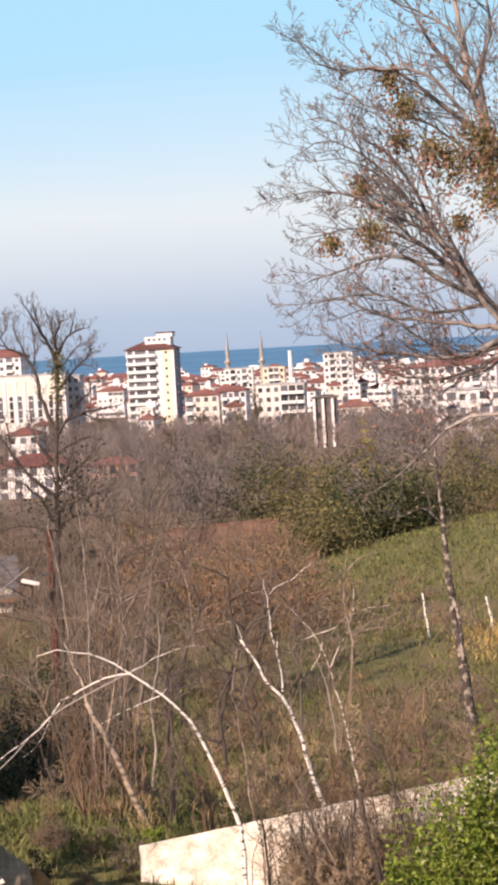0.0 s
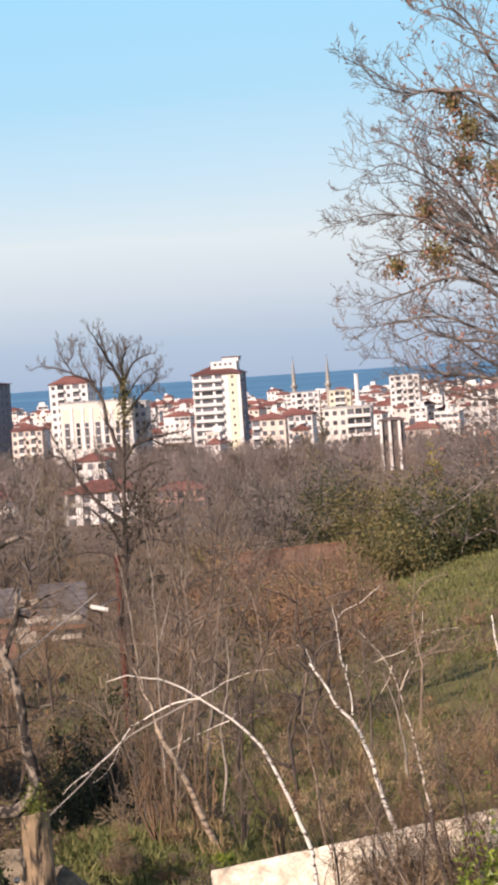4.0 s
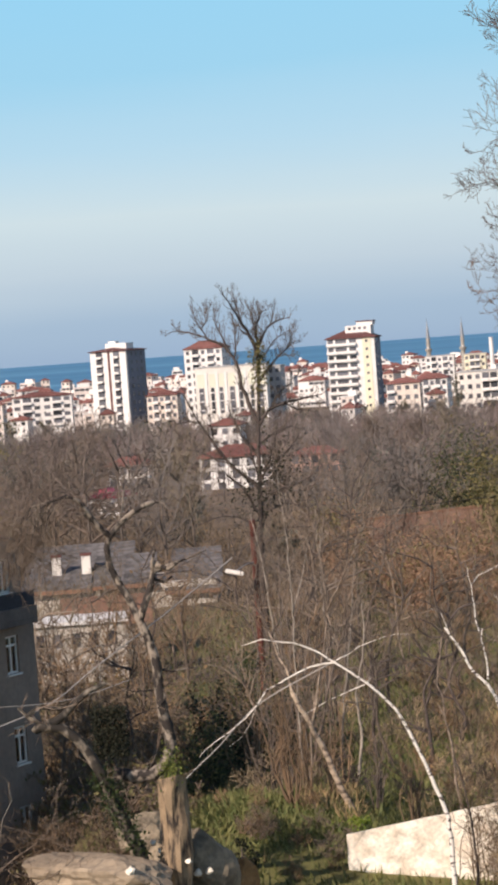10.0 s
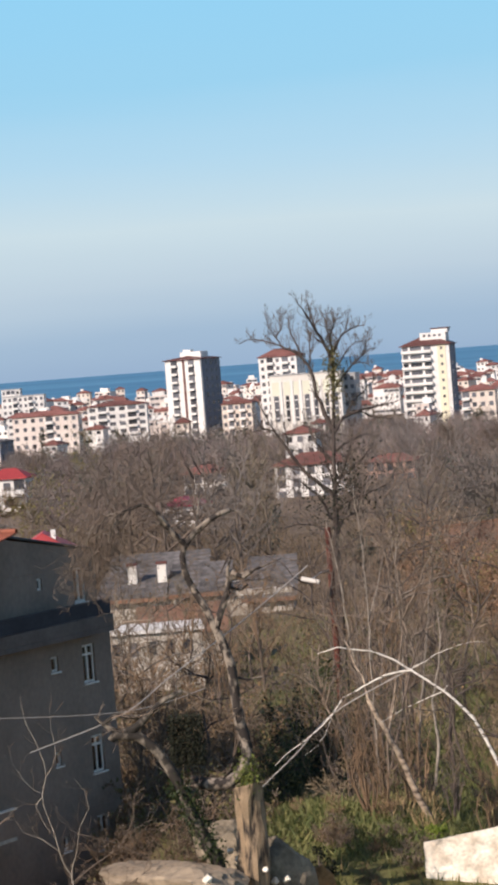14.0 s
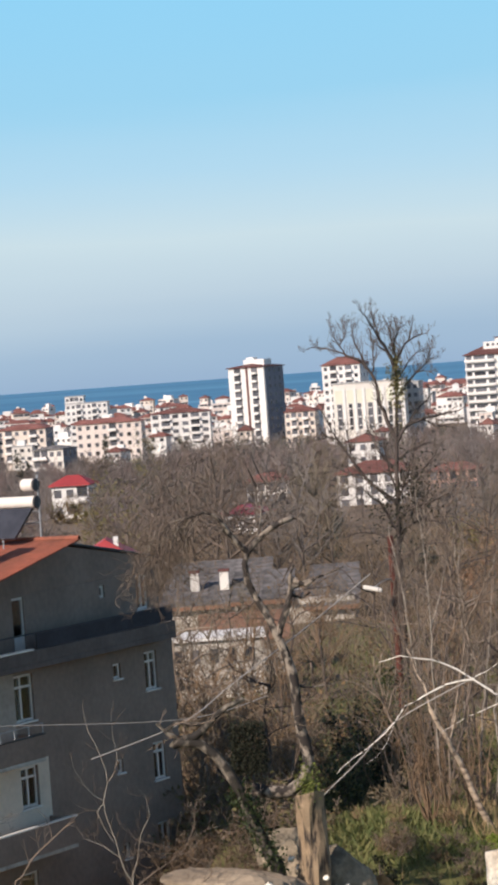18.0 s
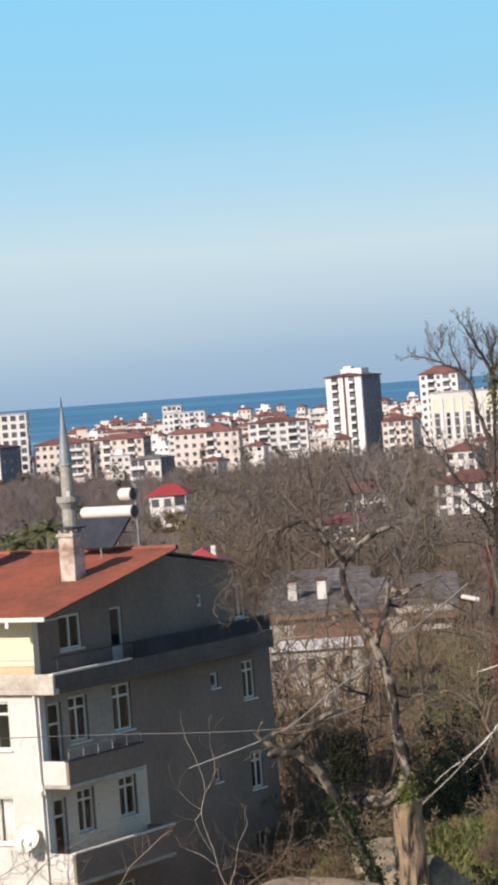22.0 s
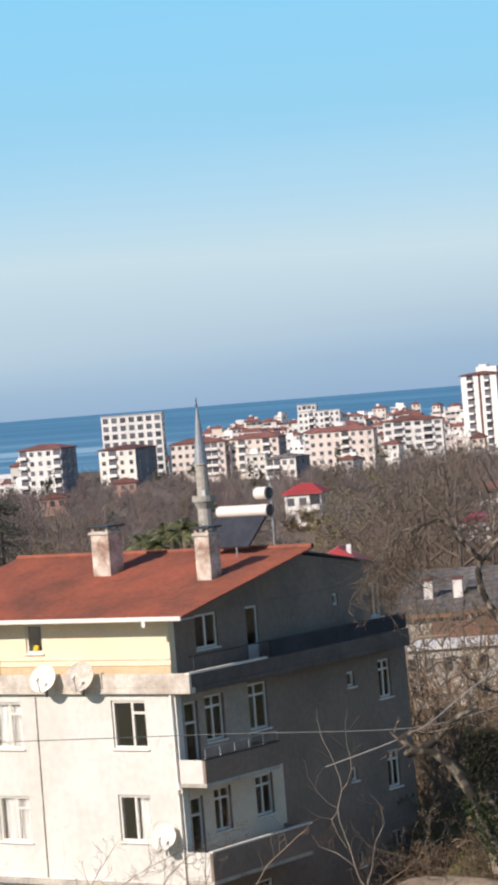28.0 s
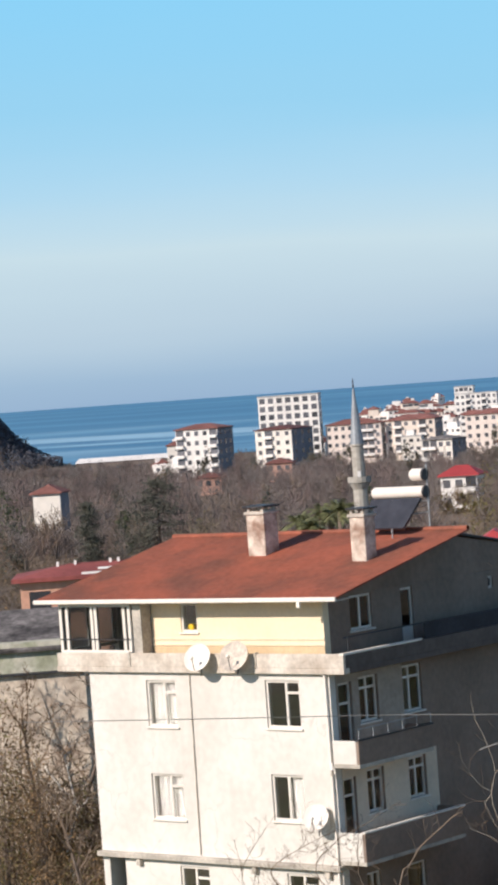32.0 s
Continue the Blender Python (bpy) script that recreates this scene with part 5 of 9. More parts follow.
    put("roof_vent", WHITE_ME, long_house, _x, -0.3, _top + 0.82, 0.16, 0.16, 0.32, "small white roof vent")
for _x in (0.6, -0.4):
    put("skylight", WHITE_ME, long_house, _x + 0.4, -2.0 - 0.7 * (_x < 0), _top + 0.5 - 0.2 * (_x < 0), 1.7, 0.45, 0.12, "white skylight strip")
_b = block("garage", "rough stone outbuilding with a dark roof edge beside the apartment house", 20.5, 112, 5.4, 5, 4, -10.6, ROUGH_STONE, 1, 0, "none", side_bays=0)
_h = EYE - 10.05 - _b.matrix_basis.translation.z
part("roof_edge", box(bmesh.new(), -2.9, 2.9, -2.7, 2.7, _h - 0.549, _h - 0.47), DARK_METAL, _b, "thin dark roof edge")
part("upper_shed", box(bmesh.new(), -2.6, 1.9, -2.3, 2.4, _h - 0.469, _h + 0.75), GREEN_GREY, _b, "pale grey-green upper lean-to")
part("shed_roof", moved(box(bmesh.new(), -2.8, 2.1, -2.6, 2.6, 0, 0.12), Matrix.Translation((0, 0, _h + 1.0)) @ Matrix.Rotation(radians(14), 4, "X")), ROOF_GREY, _b, "grey sheet roof")


def three_pillars():
    x, y = spot(-1.65, 650)
    g = ground_z(x, y) - 0.4
    t = thing("apartment_block", "dark-roofed block with three tall white pillars", "apartment block", pose(x, y, g, 0, 0, -4))
    h = EYE - 12.4 - g
    TOWN.append((x, y, 6))
    part("wall", box(bmesh.new(), -2.9, 2.9, -2.5, 2.5, 0, h), P_DUSK, t)
    part("roof", hip_roof(5.8, 5.0, h, 0.5), P_DUSK, t)
    for k, xx in enumerate((-2.5, -0.4, 1.9)):
        part("pillar", box(bmesh.new(), xx - 0.32, xx + 0.32, -3.3, -2.5, 0, h - 0.4 - 0.0), P_WHITE, t, "tall white pillar")
        for s in range(3):
            put("window", PANE_ME, t, xx + 1.1, -2.52, h - 1.5 - 2.9 * s, 0.7, 0.06, 1.3)


three_pillars()


def lit_chimney():
    x, y = spot(-0.97, 1300)
    g = ground_z(x, y)
    t = thing("tall_chimney", "tall white industrial chimney in front of the sea", "chimney", pose(x, y, g))
    part("stack", revolve([(1.3, 0), (0.95, EYE - 2.4 - g)], 12), P_WHITE, t)
    part("rim", revolve([(1.15, EYE - 2.4 - g), (1.15, EYE - 1.9 - g)], 12), P_WHITE, t)


lit_chimney()


def sheds():
    """Long white sheds on the shore below the headland."""
    x, y = spot(17.75, 1250)
    g = ground_z(x, y) - 0.5
    t = thing("shore_shed", "long low shed with a pale sheet roof on the shore", "shed", pose(x, y, g, 0, 0, 17.75 - 14))
    h = EYE - 25.0 - g
    part("wall", box(bmesh.new(), -27, 27, -8, 8, 0, h - 0.8), P_DUSK, t)
    bm = bmesh.new()
    a = [bm.verts.new(p) for p in ((-27.6, -8.6, h - 0.8), (27.6, -8.6, h - 0.8), (27.6, 0, h + 1.2), (-27.6, 0, h + 1.2), (27.6, 8.6, h - 0.8), (-27.6, 8.6, h - 0.8))]
    bm.faces.new((a[0], a[1], a[2], a[3]))
    bm.faces.new((a[3], a[2], a[4], a[5]))
    bm.faces.new((a[0], a[3], a[5]))
    bm.faces.new((a[1], a[4], a[2]))
    bm.faces.new((a[0], a[5], a[4], a[1]))
    part("roof", bm, P_WHITE, t, "pale sheet roof")
    for k in range(12):
        put("window", PANE_ME, t, -25 + k * 4.5, -8.02, h * 0.45, 2.2, 0.06, 1.2)
    TOWN.append((x, y, 30))


sheds()


def grey_roofs():
    """Low workshops with grey sheet roofs and two cream chimneys, and the row of walls before them."""
    x, y = spot(7.1, 215)
    sheet_rng = random.Random(8)
    g = ground_z(x, y) - 0.3
    t = thing("workshop", "low workshop with broad grey sheet roofs in the hollow", "workshop", pose(x, y, g, 0, 0, 7.1 - 4))
    h = EYE - 17.5 - g
    part("wall", box(bmesh.new(), -7.4, 7.4, -4.5, 6.0, 0, h), CONCRETE, t)
    for k, (x0, x1, z0, z1, y0, y1) in enumerate(((-7.8, -2.4, 0.05, 1.7, -5.0, 1.6), (-2.2, 2.6, 0.15, 1.9, -5.0, 1.6), (3.4, 7.8, -0.6, 1.1, -5.0, 1.6), (-7.6, 0.6, 1.2, 2.6, 1.8, 6.5), (3.6, 7.6, 0.7, 1.7, 1.8, 6.5))):
        bm = bmesh.new()
        a = [bm.verts.new(p) for p in ((x0, y0, h + z0), (x1, y0, h + z0), (x1, y1, h + z1), (x0, y1, h + z1))]
        b = [bm.verts.new((v.co.x, v.co.y, v.co.z - 0.14)) for v in a]
        bm.faces.new(a)
        bm.faces.new(b[::-1])
        for i in range(4):
            bm.faces.new((a[i], b[i], b[(i + 1) % 4], a[(i + 1) % 4]))
        part("roof", bm, ROOF_GREY, t, "weathered grey sheet roof")
        rise, nx = math.atan2(z1 - z0, y1 - y0), max(1, round((x1 - x0) / 2.1))
        L = math.hypot(y1 - y0, z1 - z0)
        for i in range(nx):
            for j in range(3):
                f = (j + 0.5) / 3
                m = Matrix.Translation((x0 + (x1 - x0) * (i + 0.5) / nx, y0 + (y1 - y0) * f, h + z0 + (z1 - z0) * f + 0.05 + 0.012 * (i % 2) + 0.01 * j)) @ Matrix.Rotation(rise, 4, "X") @ Matrix.Rotation(sheet_rng.uniform(-0.012, 0.012), 4, "Z") @ Matrix.Diagonal(((x1 - x0) / nx + 0.06, L / 3 + 0.1, 0.03, 1))
                shared("roof_sheet", SHEET_ME, t, m)
        part("eave_board", box(bmesh.new(), x0, x1, y0 - 0.12, y0 - 0.01, h + z0 - 0.35, h + z0 - 0.05), ROOF_BROWN, t)
    for xx in (-5.2, -2.85):
        put("flue", CREAM_ME, t, xx, -1.6, h + 1.5, 0.7, 0.6, 1.7, "cream chimney stack")
        put("chimney_cap", MAROON_ME, t, xx, -1.6, h + 2.45, 0.86, 0.76, 0.2)
    TOWN.append((x, y, 11))
    x, y = spot(7.55, 172)
    g = ground_z(x, y) - 0.3
    t = thing("shed", "low shed with a brown roof and white eave", "shed", pose(x, y, g, 0, 0, 7.5))
    h = EYE - 16.4 - g
    part("wall", box(bmesh.new(), -2.6, 2.6, -2, 2, 0, h), CONCRETE, t)
    bm = bmesh.new()
    a = [bm.verts.new(p) for p in ((-2.9, -2.4, h), (2.9, -2.4, h), (2.9, 2.4, h + 1.35), (-2.9, 2.4, h + 1.35))]
    b = [bm.verts.new((v.co.x, v.co.y, v.co.z - 0.12)) for v in a]
    bm.faces.new(a)
    bm.faces.new(b[::-1])
    for i in range(4):
        bm.faces.new((a[i], b[i], b[(i + 1) % 4], a[(i + 1) % 4]))
    part("roof", bm, ROOF_BROWN, t, "brown sheet roof")
    x, y = spot(8.1, 158)
    g = ground_z(x, y) - 0.3
    t = thing("house", "low pale rendered house with a white eave line and barred windows", "house", pose(x, y, g, 0, 0, 6.5))
    h = EYE - 15.0 - g
    part("wall", box(bmesh.new(), -3.2, 2.6, -2, 2, 0, h), CONCRETE, t)
    part("eave", box(bmesh.new(), -3.4, 2.8, -2.25, 2.2, h + 0.003, h + 0.2), P_WHITE, t)
    for k in range(5):
        put("window", PANE_ME, t, -2.4 + 1.05 * k, -2.02, h - 0.9, 0.5, 0.06, 0.8)
    part("window_awning", box(bmesh.new(), -3.1, -1.9, -2.6, -2.0, h - 2.3, h - 2.05), P_WHITE, t)


grey_roofs()

# red house just behind the apartment house
_t = thing("house", "small house with a bright red sheet roof behind the gable", "house", pose(*spot(10.33, 128), ground_z(*spot(10.33, 128)), 0, 0, 8))
_h = EYE - 8.05 - ground_z(*spot(10.33, 128))
part("wall", box(bmesh.new(), -1.3, 1.3, -2.0, 2.0, 0, _h), P_GREY, _t)
part("roof", hip_roof(2.6, 4.0, _h, 0.95, 0.3, 0.6), BRIGHT_RED, _t, "bright red sheet roof")
put("chimney_pipe", WHITE_ME, _t, 0.5, -0.9, _h + 0.75, 0.22, 0.22, 0.6)


def windows_far(w, dep, h, st, rng):
    """Windows of a far house, too small to pick apart: one part."""
    bm = bmesh.new()
    bays = max(2, int(w / 2.3))
    for s in range(min(st, 4)):
        wide = rng.random() < 0.35
        for b in range(bays):
            if rng.random() < 0.15:
                continue
            x = -w / 2 + w * (b + 0.5) / bays + rng.uniform(-0.15, 0.15)
            z = h - 2.9 * (s + 0.5)
            ww = w / bays * (0.44 if wide else rng.uniform(0.18, 0.32))
            box(bm, x - ww, x + ww, -dep / 2 - 0.05, -dep / 2 + 0.02, z - 0.55, z + rng.uniform(0.5, 0.8))
    for s in range(min(st, 3)):
        if rng.random() < 0.7:
            box(bm, w / 2 - 0.02, w / 2 + 0.05, -1.2, 0.4, h - 2.9 * (s + 0.5) - 0.6, h - 2.9 * (s + 0.5) + 0.6)
    return bm


FAR_V, FAR_F, FAR_M, FAR_MATS_USED = [], [], [], []


def far_solid(bm, place, mat):
    """Add a solid to the one mesh of far houses."""
    base = len(FAR_V)
    if mat not in FAR_MATS_USED:
        FAR_MATS_USED.append(mat)
    bm.verts.index_update()
    FAR_V.extend(tuple(place @ v.co) for v in bm.verts)
    for f in bm.faces:
        FAR_F.append([v.index + base for v in f.verts])
        FAR_M.append(FAR_MATS_USED.index(mat))
    bm.free()


def town_fill():
    rng = random.Random(11)
    made = far = 0
    kinds = []
    for wm in (P_WHITE, P_WHITE, P_CREAM, P_PINK, P_WHITE, P_WHITE, P_SALMON, P_WHITE):
        kinds.append(wm)
    tries = 0
    while made < 640 and tries < 40000:
        tries += 1
        az = rng.uniform(-9, 17.3)
        d = 830 + 820 * rng.random() ** 0.6
        if az > 13.0 and d > 1180:
            continue
        x, y = spot(az, d)
        w, dep = rng.choice((rng.uniform(4.5, 8), rng.uniform(5.5, 12.5))), rng.uniform(5.5, 9)
        if any(math.hypot(x - a, y - b) < r + max(w, dep) * 0.62 for a, b, r in TOWN) or (d < 1180 and made > 250):
            continue
        g = ground_z(x, y) - 0.5
        st = rng.choice((2, 2, 3, 3, 4)) if d < 1150 else rng.choice((2, 2, 3, 3, 3, 4))
        h = st * 2.9 + 0.6
        TOWN.append((x, y, max(w, dep) * 0.6))
        red = rng.random() < 0.68
        m = rng.choice(kinds)
        if d > 1180:
            rz = radians(az - rng.uniform(-12, 34))
            place = Matrix.Translation((x, y, g)) @ Matrix.Rotation(rz, 4, "Z")
            far_solid(box(bmesh.new(), -w / 2, w / 2, -dep / 2, dep / 2, 0, h), place, m)
            far_solid(hip_roof(w, dep, h, rng.uniform(1.2, 2.0), 0.4, rng.uniform(0.2, 0.6)) if red else box(bmesh.new(), -w * 0.2, w * 0.25, -dep * 0.2, dep * 0.2, h, h + 2.0), place, TILE_RED if red else P_WHITE)
            if rng.random() < 0.5:
                q = rng.uniform(-0.3, 0.3) * w
                far_solid(box(bmesh.new(), q - 0.8, q + 0.8, -0.6, 0.6, h, h + rng.uniform(1.5, 2.8)), place, P_WHITE)
            far_solid(windows_far(w, dep, h, st, rng), place, DARKPANE)
            made += 1
            far += 1
            continue
        t = thing("house" if st < 4 else "apartment_block", ("pale town house with a red tiled roof" if red else "flat-roofed pale town block"), "house" if st < 4 else "apartment block", pose(x, y, g, 0, 0, az - rng.uniform(-12, 34)), group="houses of the town")
        part("wall", box(bmesh.new(), -w / 2, w / 2, -dep / 2, dep / 2, 0, h), m, t)
        if red:
            part("roof", hip_roof(w, dep, h, rng.uniform(1.3, 2.4), 0.5, rng.uniform(0.2, 0.6)), TILE_RED, t)
        else:
            part("roof", box(bmesh.new(), -w / 2 - 0.2, w / 2 + 0.2, -dep / 2 - 0.2, dep / 2 + 0.2, h + 0.003, h + 0.4), rng.choice((P_WHITE, P_GREY, P_WHITE)), t)
            put("roof_hut", WHITE_ME, t, rng.uniform(-2, 2), 0, h + 1.3, 3.0, 3.0, 1.9)
        if rng.random() < 0.6:
            put("roof_tank", WHITE_ME, t, rng.uniform(-0.3, 0.3) * w, -dep * 0.1, h + 1.6, rng.uniform(1.2, 2.6), 1.2, rng.uniform(1.0, 2.4))
        bays = 3 if w > 7 else 2
        if d > 990:
            tagged(part("windows", windows_far(w, dep, h, st, rng), DARKPANE, t), kind="stuff")
            made += 1
            continue
        for s in range(min(st, 3)):
            for b in range(bays):
                z = h - 2.9 * (s + 0.5)
                if rng.random() < 0.2:
                    put("balcony", WHITE_ME, t, -w / 2 + w * (b + 0.5) / bays, -dep / 2 - 0.5, z - 0.7, w / bays * 0.8, 1.0, 0.9)
                put("window", PANE_ME, t, -w / 2 + w * (b + 0.5) / bays, -dep / 2 - 0.015, z + 0.1, rng.uniform(0.9, 1.5), 0.06, 1.2)
        made += 1


town_fill()
_o = mesh_part("far_houses", FAR_V, FAR_F, FAR_MATS_USED[0])
for _m in FAR_MATS_USED[1:]:
    _o.data.materials.append(_m)
_o.data.polygons.foreach_set("material_index", FAR_M)
tagged(_o, "crowd of small white and red-roofed houses by the shore", "houses", kind="stuff")


# ---- trees near the camera ----
def rooted(limb):
    """Carry a trunk on down into the ground below its first point."""
    r0, r1, pts = limb
    (x, y, z), (x2, y2, z2) = pts[0], pts[1]
    g = ground_z(x, y) - 0.25
    if z > g + 0.1:
        k = min(1.2, (z - g) / max(0.3, z2 - z)) * 0.5
        pts = [(x - (x2 - x) * k, y - (y2 - y) * k, g)] + list(pts)
    return (r0, r1, pts)


def hand_tree(name, label, limbs, bark, twig, seed, every=0.4, length=1.3, levels=1, kids=4, r=0.02, up=0.2, start=0.25, skip_first=False, root=True, rmin=0.006, spread=1.0, bias=(0, 0, 0), branch_start=0.15, thin_bark=None):
    """A tree built limb by limb, with twigs grown on the limbs."""
    rng = np.random.default_rng(seed)
    limbs = [rooted(limbs[0])] + list(limbs[1:]) if root else limbs
    base = limbs[0][2][0]
    t = thing(name, label, "tree", pose(*base))
    off = np.array(base, float)
    tw = []
    for i, (r0, r1, pts) in enumerate(limbs):
        line = smooth_line(np.array(pts, float) - off, r0, r1, 0.3, 0.018, rng)
        v, f = tubes([line], 8 if r0 > 0.06 else 6, 5, 0.05)
        mesh_part("trunk" if i == 0 else "branch", v, f, thin_bark if thin_bark and r0 < 0.1 else bark, t, smooth=True)
        if not (i == 0 and skip_first):
            twigs_on(rng, line, tw, every, length, levels, start if i == 0 else branch_start, r, up, spread, kids, rmin, bias)
    if tw:
        v, f = tubes(tw, 5, 3, 0.05)
        mesh_part("crown", v, f, twig, t, smooth=True)
    return t, tw, off, rng


def leaf_part(t, name, centres, size, mat, rng, label="", droop=0.0, slim=0.55):
    v, f = leaves(centres, size, rng, droop, slim)
    return tagged(mesh_part(name, v, f, mat, t, label), kind="stuff")


BIG = [
    (0.2, 0.03, [(10.2, 66, 23.4), (9.0, 65.6, 31), (7.4, 65.2, 37), (6.65, 64.66, 39.15), (6.44, 64.28, 39.91), (5.76, 63.94, 40.74), (4.72, 63.62, 42.32), (3.89, 63.28, 43.16), (3.1, 62.92, 43.46)]),
    (0.17, 0.03, [(6.6, 64.66, 39.56), (7.04, 64.87, 41.7), (6.72, 65.15, 43.29), (5.85, 65.49, 45.89), (5.7, 65.75, 47.22), (5.38, 66.03, 48.85), (5.19, 66.3, 50.13)]),
    (0.1, 0.03, [(6.77, 65.65, 43.32), (7.3, 65.85, 44.74), (7.75, 66.05, 46.1), (8.02, 66.27, 47.89), (7.96, 66.53, 49.86)]),
    (0.13, 0.03, [(7.0, 64.62, 41.56), (8.17, 64.74, 43.11), (8.98, 64.88, 45.1), (9.55, 65.05, 47.38), (9.43, 65.32, 49.32)]),
    (0.09, 0.012, [(6.72, 65.15, 43.29), (6.1, 64.88, 44.6), (4.8, 64.66, 45.74), (3.76, 64.39, 46.45), (2.94, 64.1, 46.4), (2.14, 63.8, 46.55), (1.44, 63.48, 47.18)]),
    (0.07, 0.012, [(5.83, 65.24, 45.87), (4.91, 65.07, 46.99), (4.41, 64.85, 47.94), (3.76, 64.64, 48.48), (3.06, 64.43, 48.23)]),
    (0.08, 0.012, [(5.83, 64.74, 40.75), (4.78, 64.32, 41.42), (3.72, 63.89, 42.01), (2.35, 63.46, 41.68), (1.01, 62.99, 41.36)]),
    (0.07, 0.012, [(5.83, 64.74, 40.75), (4.48, 64.59, 42.79), (3.47, 64.41, 43.92), (2.55, 64.2, 44.37), (1.6, 63.98, 44.28)]),
    (0.06, 0.012, [(6.48, 64.68, 39.91), (5.26, 65.04, 39.51), (4.36, 65.35, 39.98), (3.19, 65.67, 40.74), (1.82, 65.97, 40.55)]),
    (0.06, 0.012, [(4.81, 64.82, 42.37), (3.93, 65.13, 44.21), (3.04, 65.43, 44.97), (2.12, 65.72, 45.46), (1.43, 65.98, 45.38)]),
    (0.07, 0.012, [(6.36, 64.69, 40.25), (5.36, 64.58, 41.66), (4.64, 64.43, 43.31), (4.17, 64.27, 44.54), (3.41, 64.11, 45.37), (2.49, 63.95, 45.68)]),
    (0.11, 0.03, [(9.2, 65.6, 32), (9, 64.6, 35.5), (6.02, 62.11, 38.23), (5.72, 62.14, 38.19), (5.37, 62.17, 38.18), (5.07, 62.2, 38.14), (4.71, 62.22, 37.99), (4.4, 62.25, 37.79), (4.15, 62.26, 37.54), (3.93, 62.28, 37.3)]),
    (0.03, 0.006, [(4.09, 62.27, 37.47), (3.77, 62.29, 37.17), (3.47, 62.31, 36.98), (3.1, 62.33, 36.71), (2.73, 62.34, 36.52), (2.46, 62.35, 36.41)]),
    (0.045, 0.018, [(5.28, 62.18, 38.2), (4.97, 62.3, 38.22), (4.62, 62.43, 38.16), (4.35, 62.55, 38), (4.14, 62.67, 37.87), (3.9, 62.78, 37.83)]),
    (0.035, 0.01, [(3.92, 62.28, 37.28), (3.99, 62.27, 37.58), (4.06, 62.27, 37.84), (4.19, 62.26, 38.13), (4.33, 62.25, 38.42), (4.43, 62.24, 38.71)]),
    (0.022, 0.008, [(4.04, 62.27, 37.66), (3.81, 62.49, 37.54), (3.56, 62.7, 37.37)]),
    (0.018, 0.006, [(3.99, 62.27, 37.58), (3.74, 62.09, 37.73), (3.46, 61.91, 37.74)]),
    (0.055, 0.012, [(4.81, 64.82, 42.37), (3.82, 64.51, 42.97), (2.76, 64.19, 43.48), (1.69, 63.85, 43.6), (0.54, 63.5, 43.45)]),
    (0.055, 0.012, [(5.36, 64.78, 41.4), (4.36, 65.23, 42.29), (3.32, 65.67, 42.71), (2.23, 66.09, 42.73), (1.13, 66.49, 42.54)]),
    (0.05, 0.012, [(4.5, 64.84, 42.81), (3.36, 64.58, 44.21), (2.31, 64.29, 44.79), (1.08, 63.99, 44.44)]),
    (0.055, 0.012, [(5.83, 64.74, 40.75), (4.51, 64.97, 40.64), (3.2, 65.17, 41.14), (1.83, 65.35, 41.02), (0.47, 65.5, 41.01)]),
    (0.05, 0.012, [(6.66, 64.66, 43.27), (5.82, 64.99, 44.22), (4.55, 65.34, 45.27), (3.5, 65.66, 45.64), (2.45, 65.95, 46.28)]),
    (0.05, 0.012, [(6.6, 64.66, 39.7), (5.72, 64.25, 39.22), (4.6, 63.83, 39.02), (3.54, 63.4, 39.49), (2.47, 62.95, 39.69)]),
    (0.07, 0.015, [(6.66, 64.66, 43.27), (7.06, 64.87, 45.21), (6.98, 65.13, 47.0), (7.28, 65.35, 48.5), (7.57, 65.56, 49.74)]),
    (0.06, 0.015, [(5.79, 64.74, 45.82), (6.21, 64.37, 47.1), (6.18, 64.04, 48.26), (6.49, 63.67, 49.38)]),
    (0.07, 0.015, [(7.01, 64.62, 41.7), (7.95, 64.26, 42.7), (8.45, 63.94, 43.98), (8.72, 63.66, 45.67), (9.41, 63.3, 46.91)]),
    (0.06, 0.015, [(6.66, 64.66, 43.27), (7.52, 65.07, 44.12), (8.14, 65.5, 45.61), (8.5, 65.95, 47.41), (9.07, 66.38, 49.09)]),
    (0.07, 0.015, [(6.48, 64.68, 39.91), (7.48, 64.9, 40.46), (8.49, 65.12, 40.94), (9.52, 65.31, 41.7)]),
    (0.08, 0.01, [(6.29, 64.19, 39.94), (4.99, 64.06, 39.54), (3.52, 63.9, 39.7), (2.33, 63.71, 39.98), (1.68, 63.48, 40.35)]),
    (0.07, 0.01, [(6.36, 64.19, 39.72), (5.27, 64.53, 39.12), (4.21, 64.86, 39.05), (3.16, 65.17, 39.38), (2.11, 65.47, 39.86)]),
    (0.07, 0.01, [(6.11, 64.21, 40.14), (4.79, 64.32, 40.36), (3.47, 64.41, 40.58), (2.43, 64.45, 41.05), (1.68, 64.48, 41.03)]),
    (0.07, 0.01, [(6.41, 64.68, 43.09), (5.76, 64.49, 44.87), (4.63, 64.33, 46.26), (2.76, 64.19, 46.5), (1.28, 63.99, 47.36)]),
    (0.06, 0.01, [(5.67, 64.75, 40.85), (4.68, 65.08, 42.0), (3.41, 65.41, 43.18), (2.36, 65.71, 43.68), (1.53, 65.98, 43.47)]),
    (0.07, 0.01, [(6.13, 64.71, 43.92), (6.01, 64.97, 45.97), (5.31, 65.28, 47.4), (4.01, 65.63, 48.2), (2.97, 65.93, 48.72)]),
]
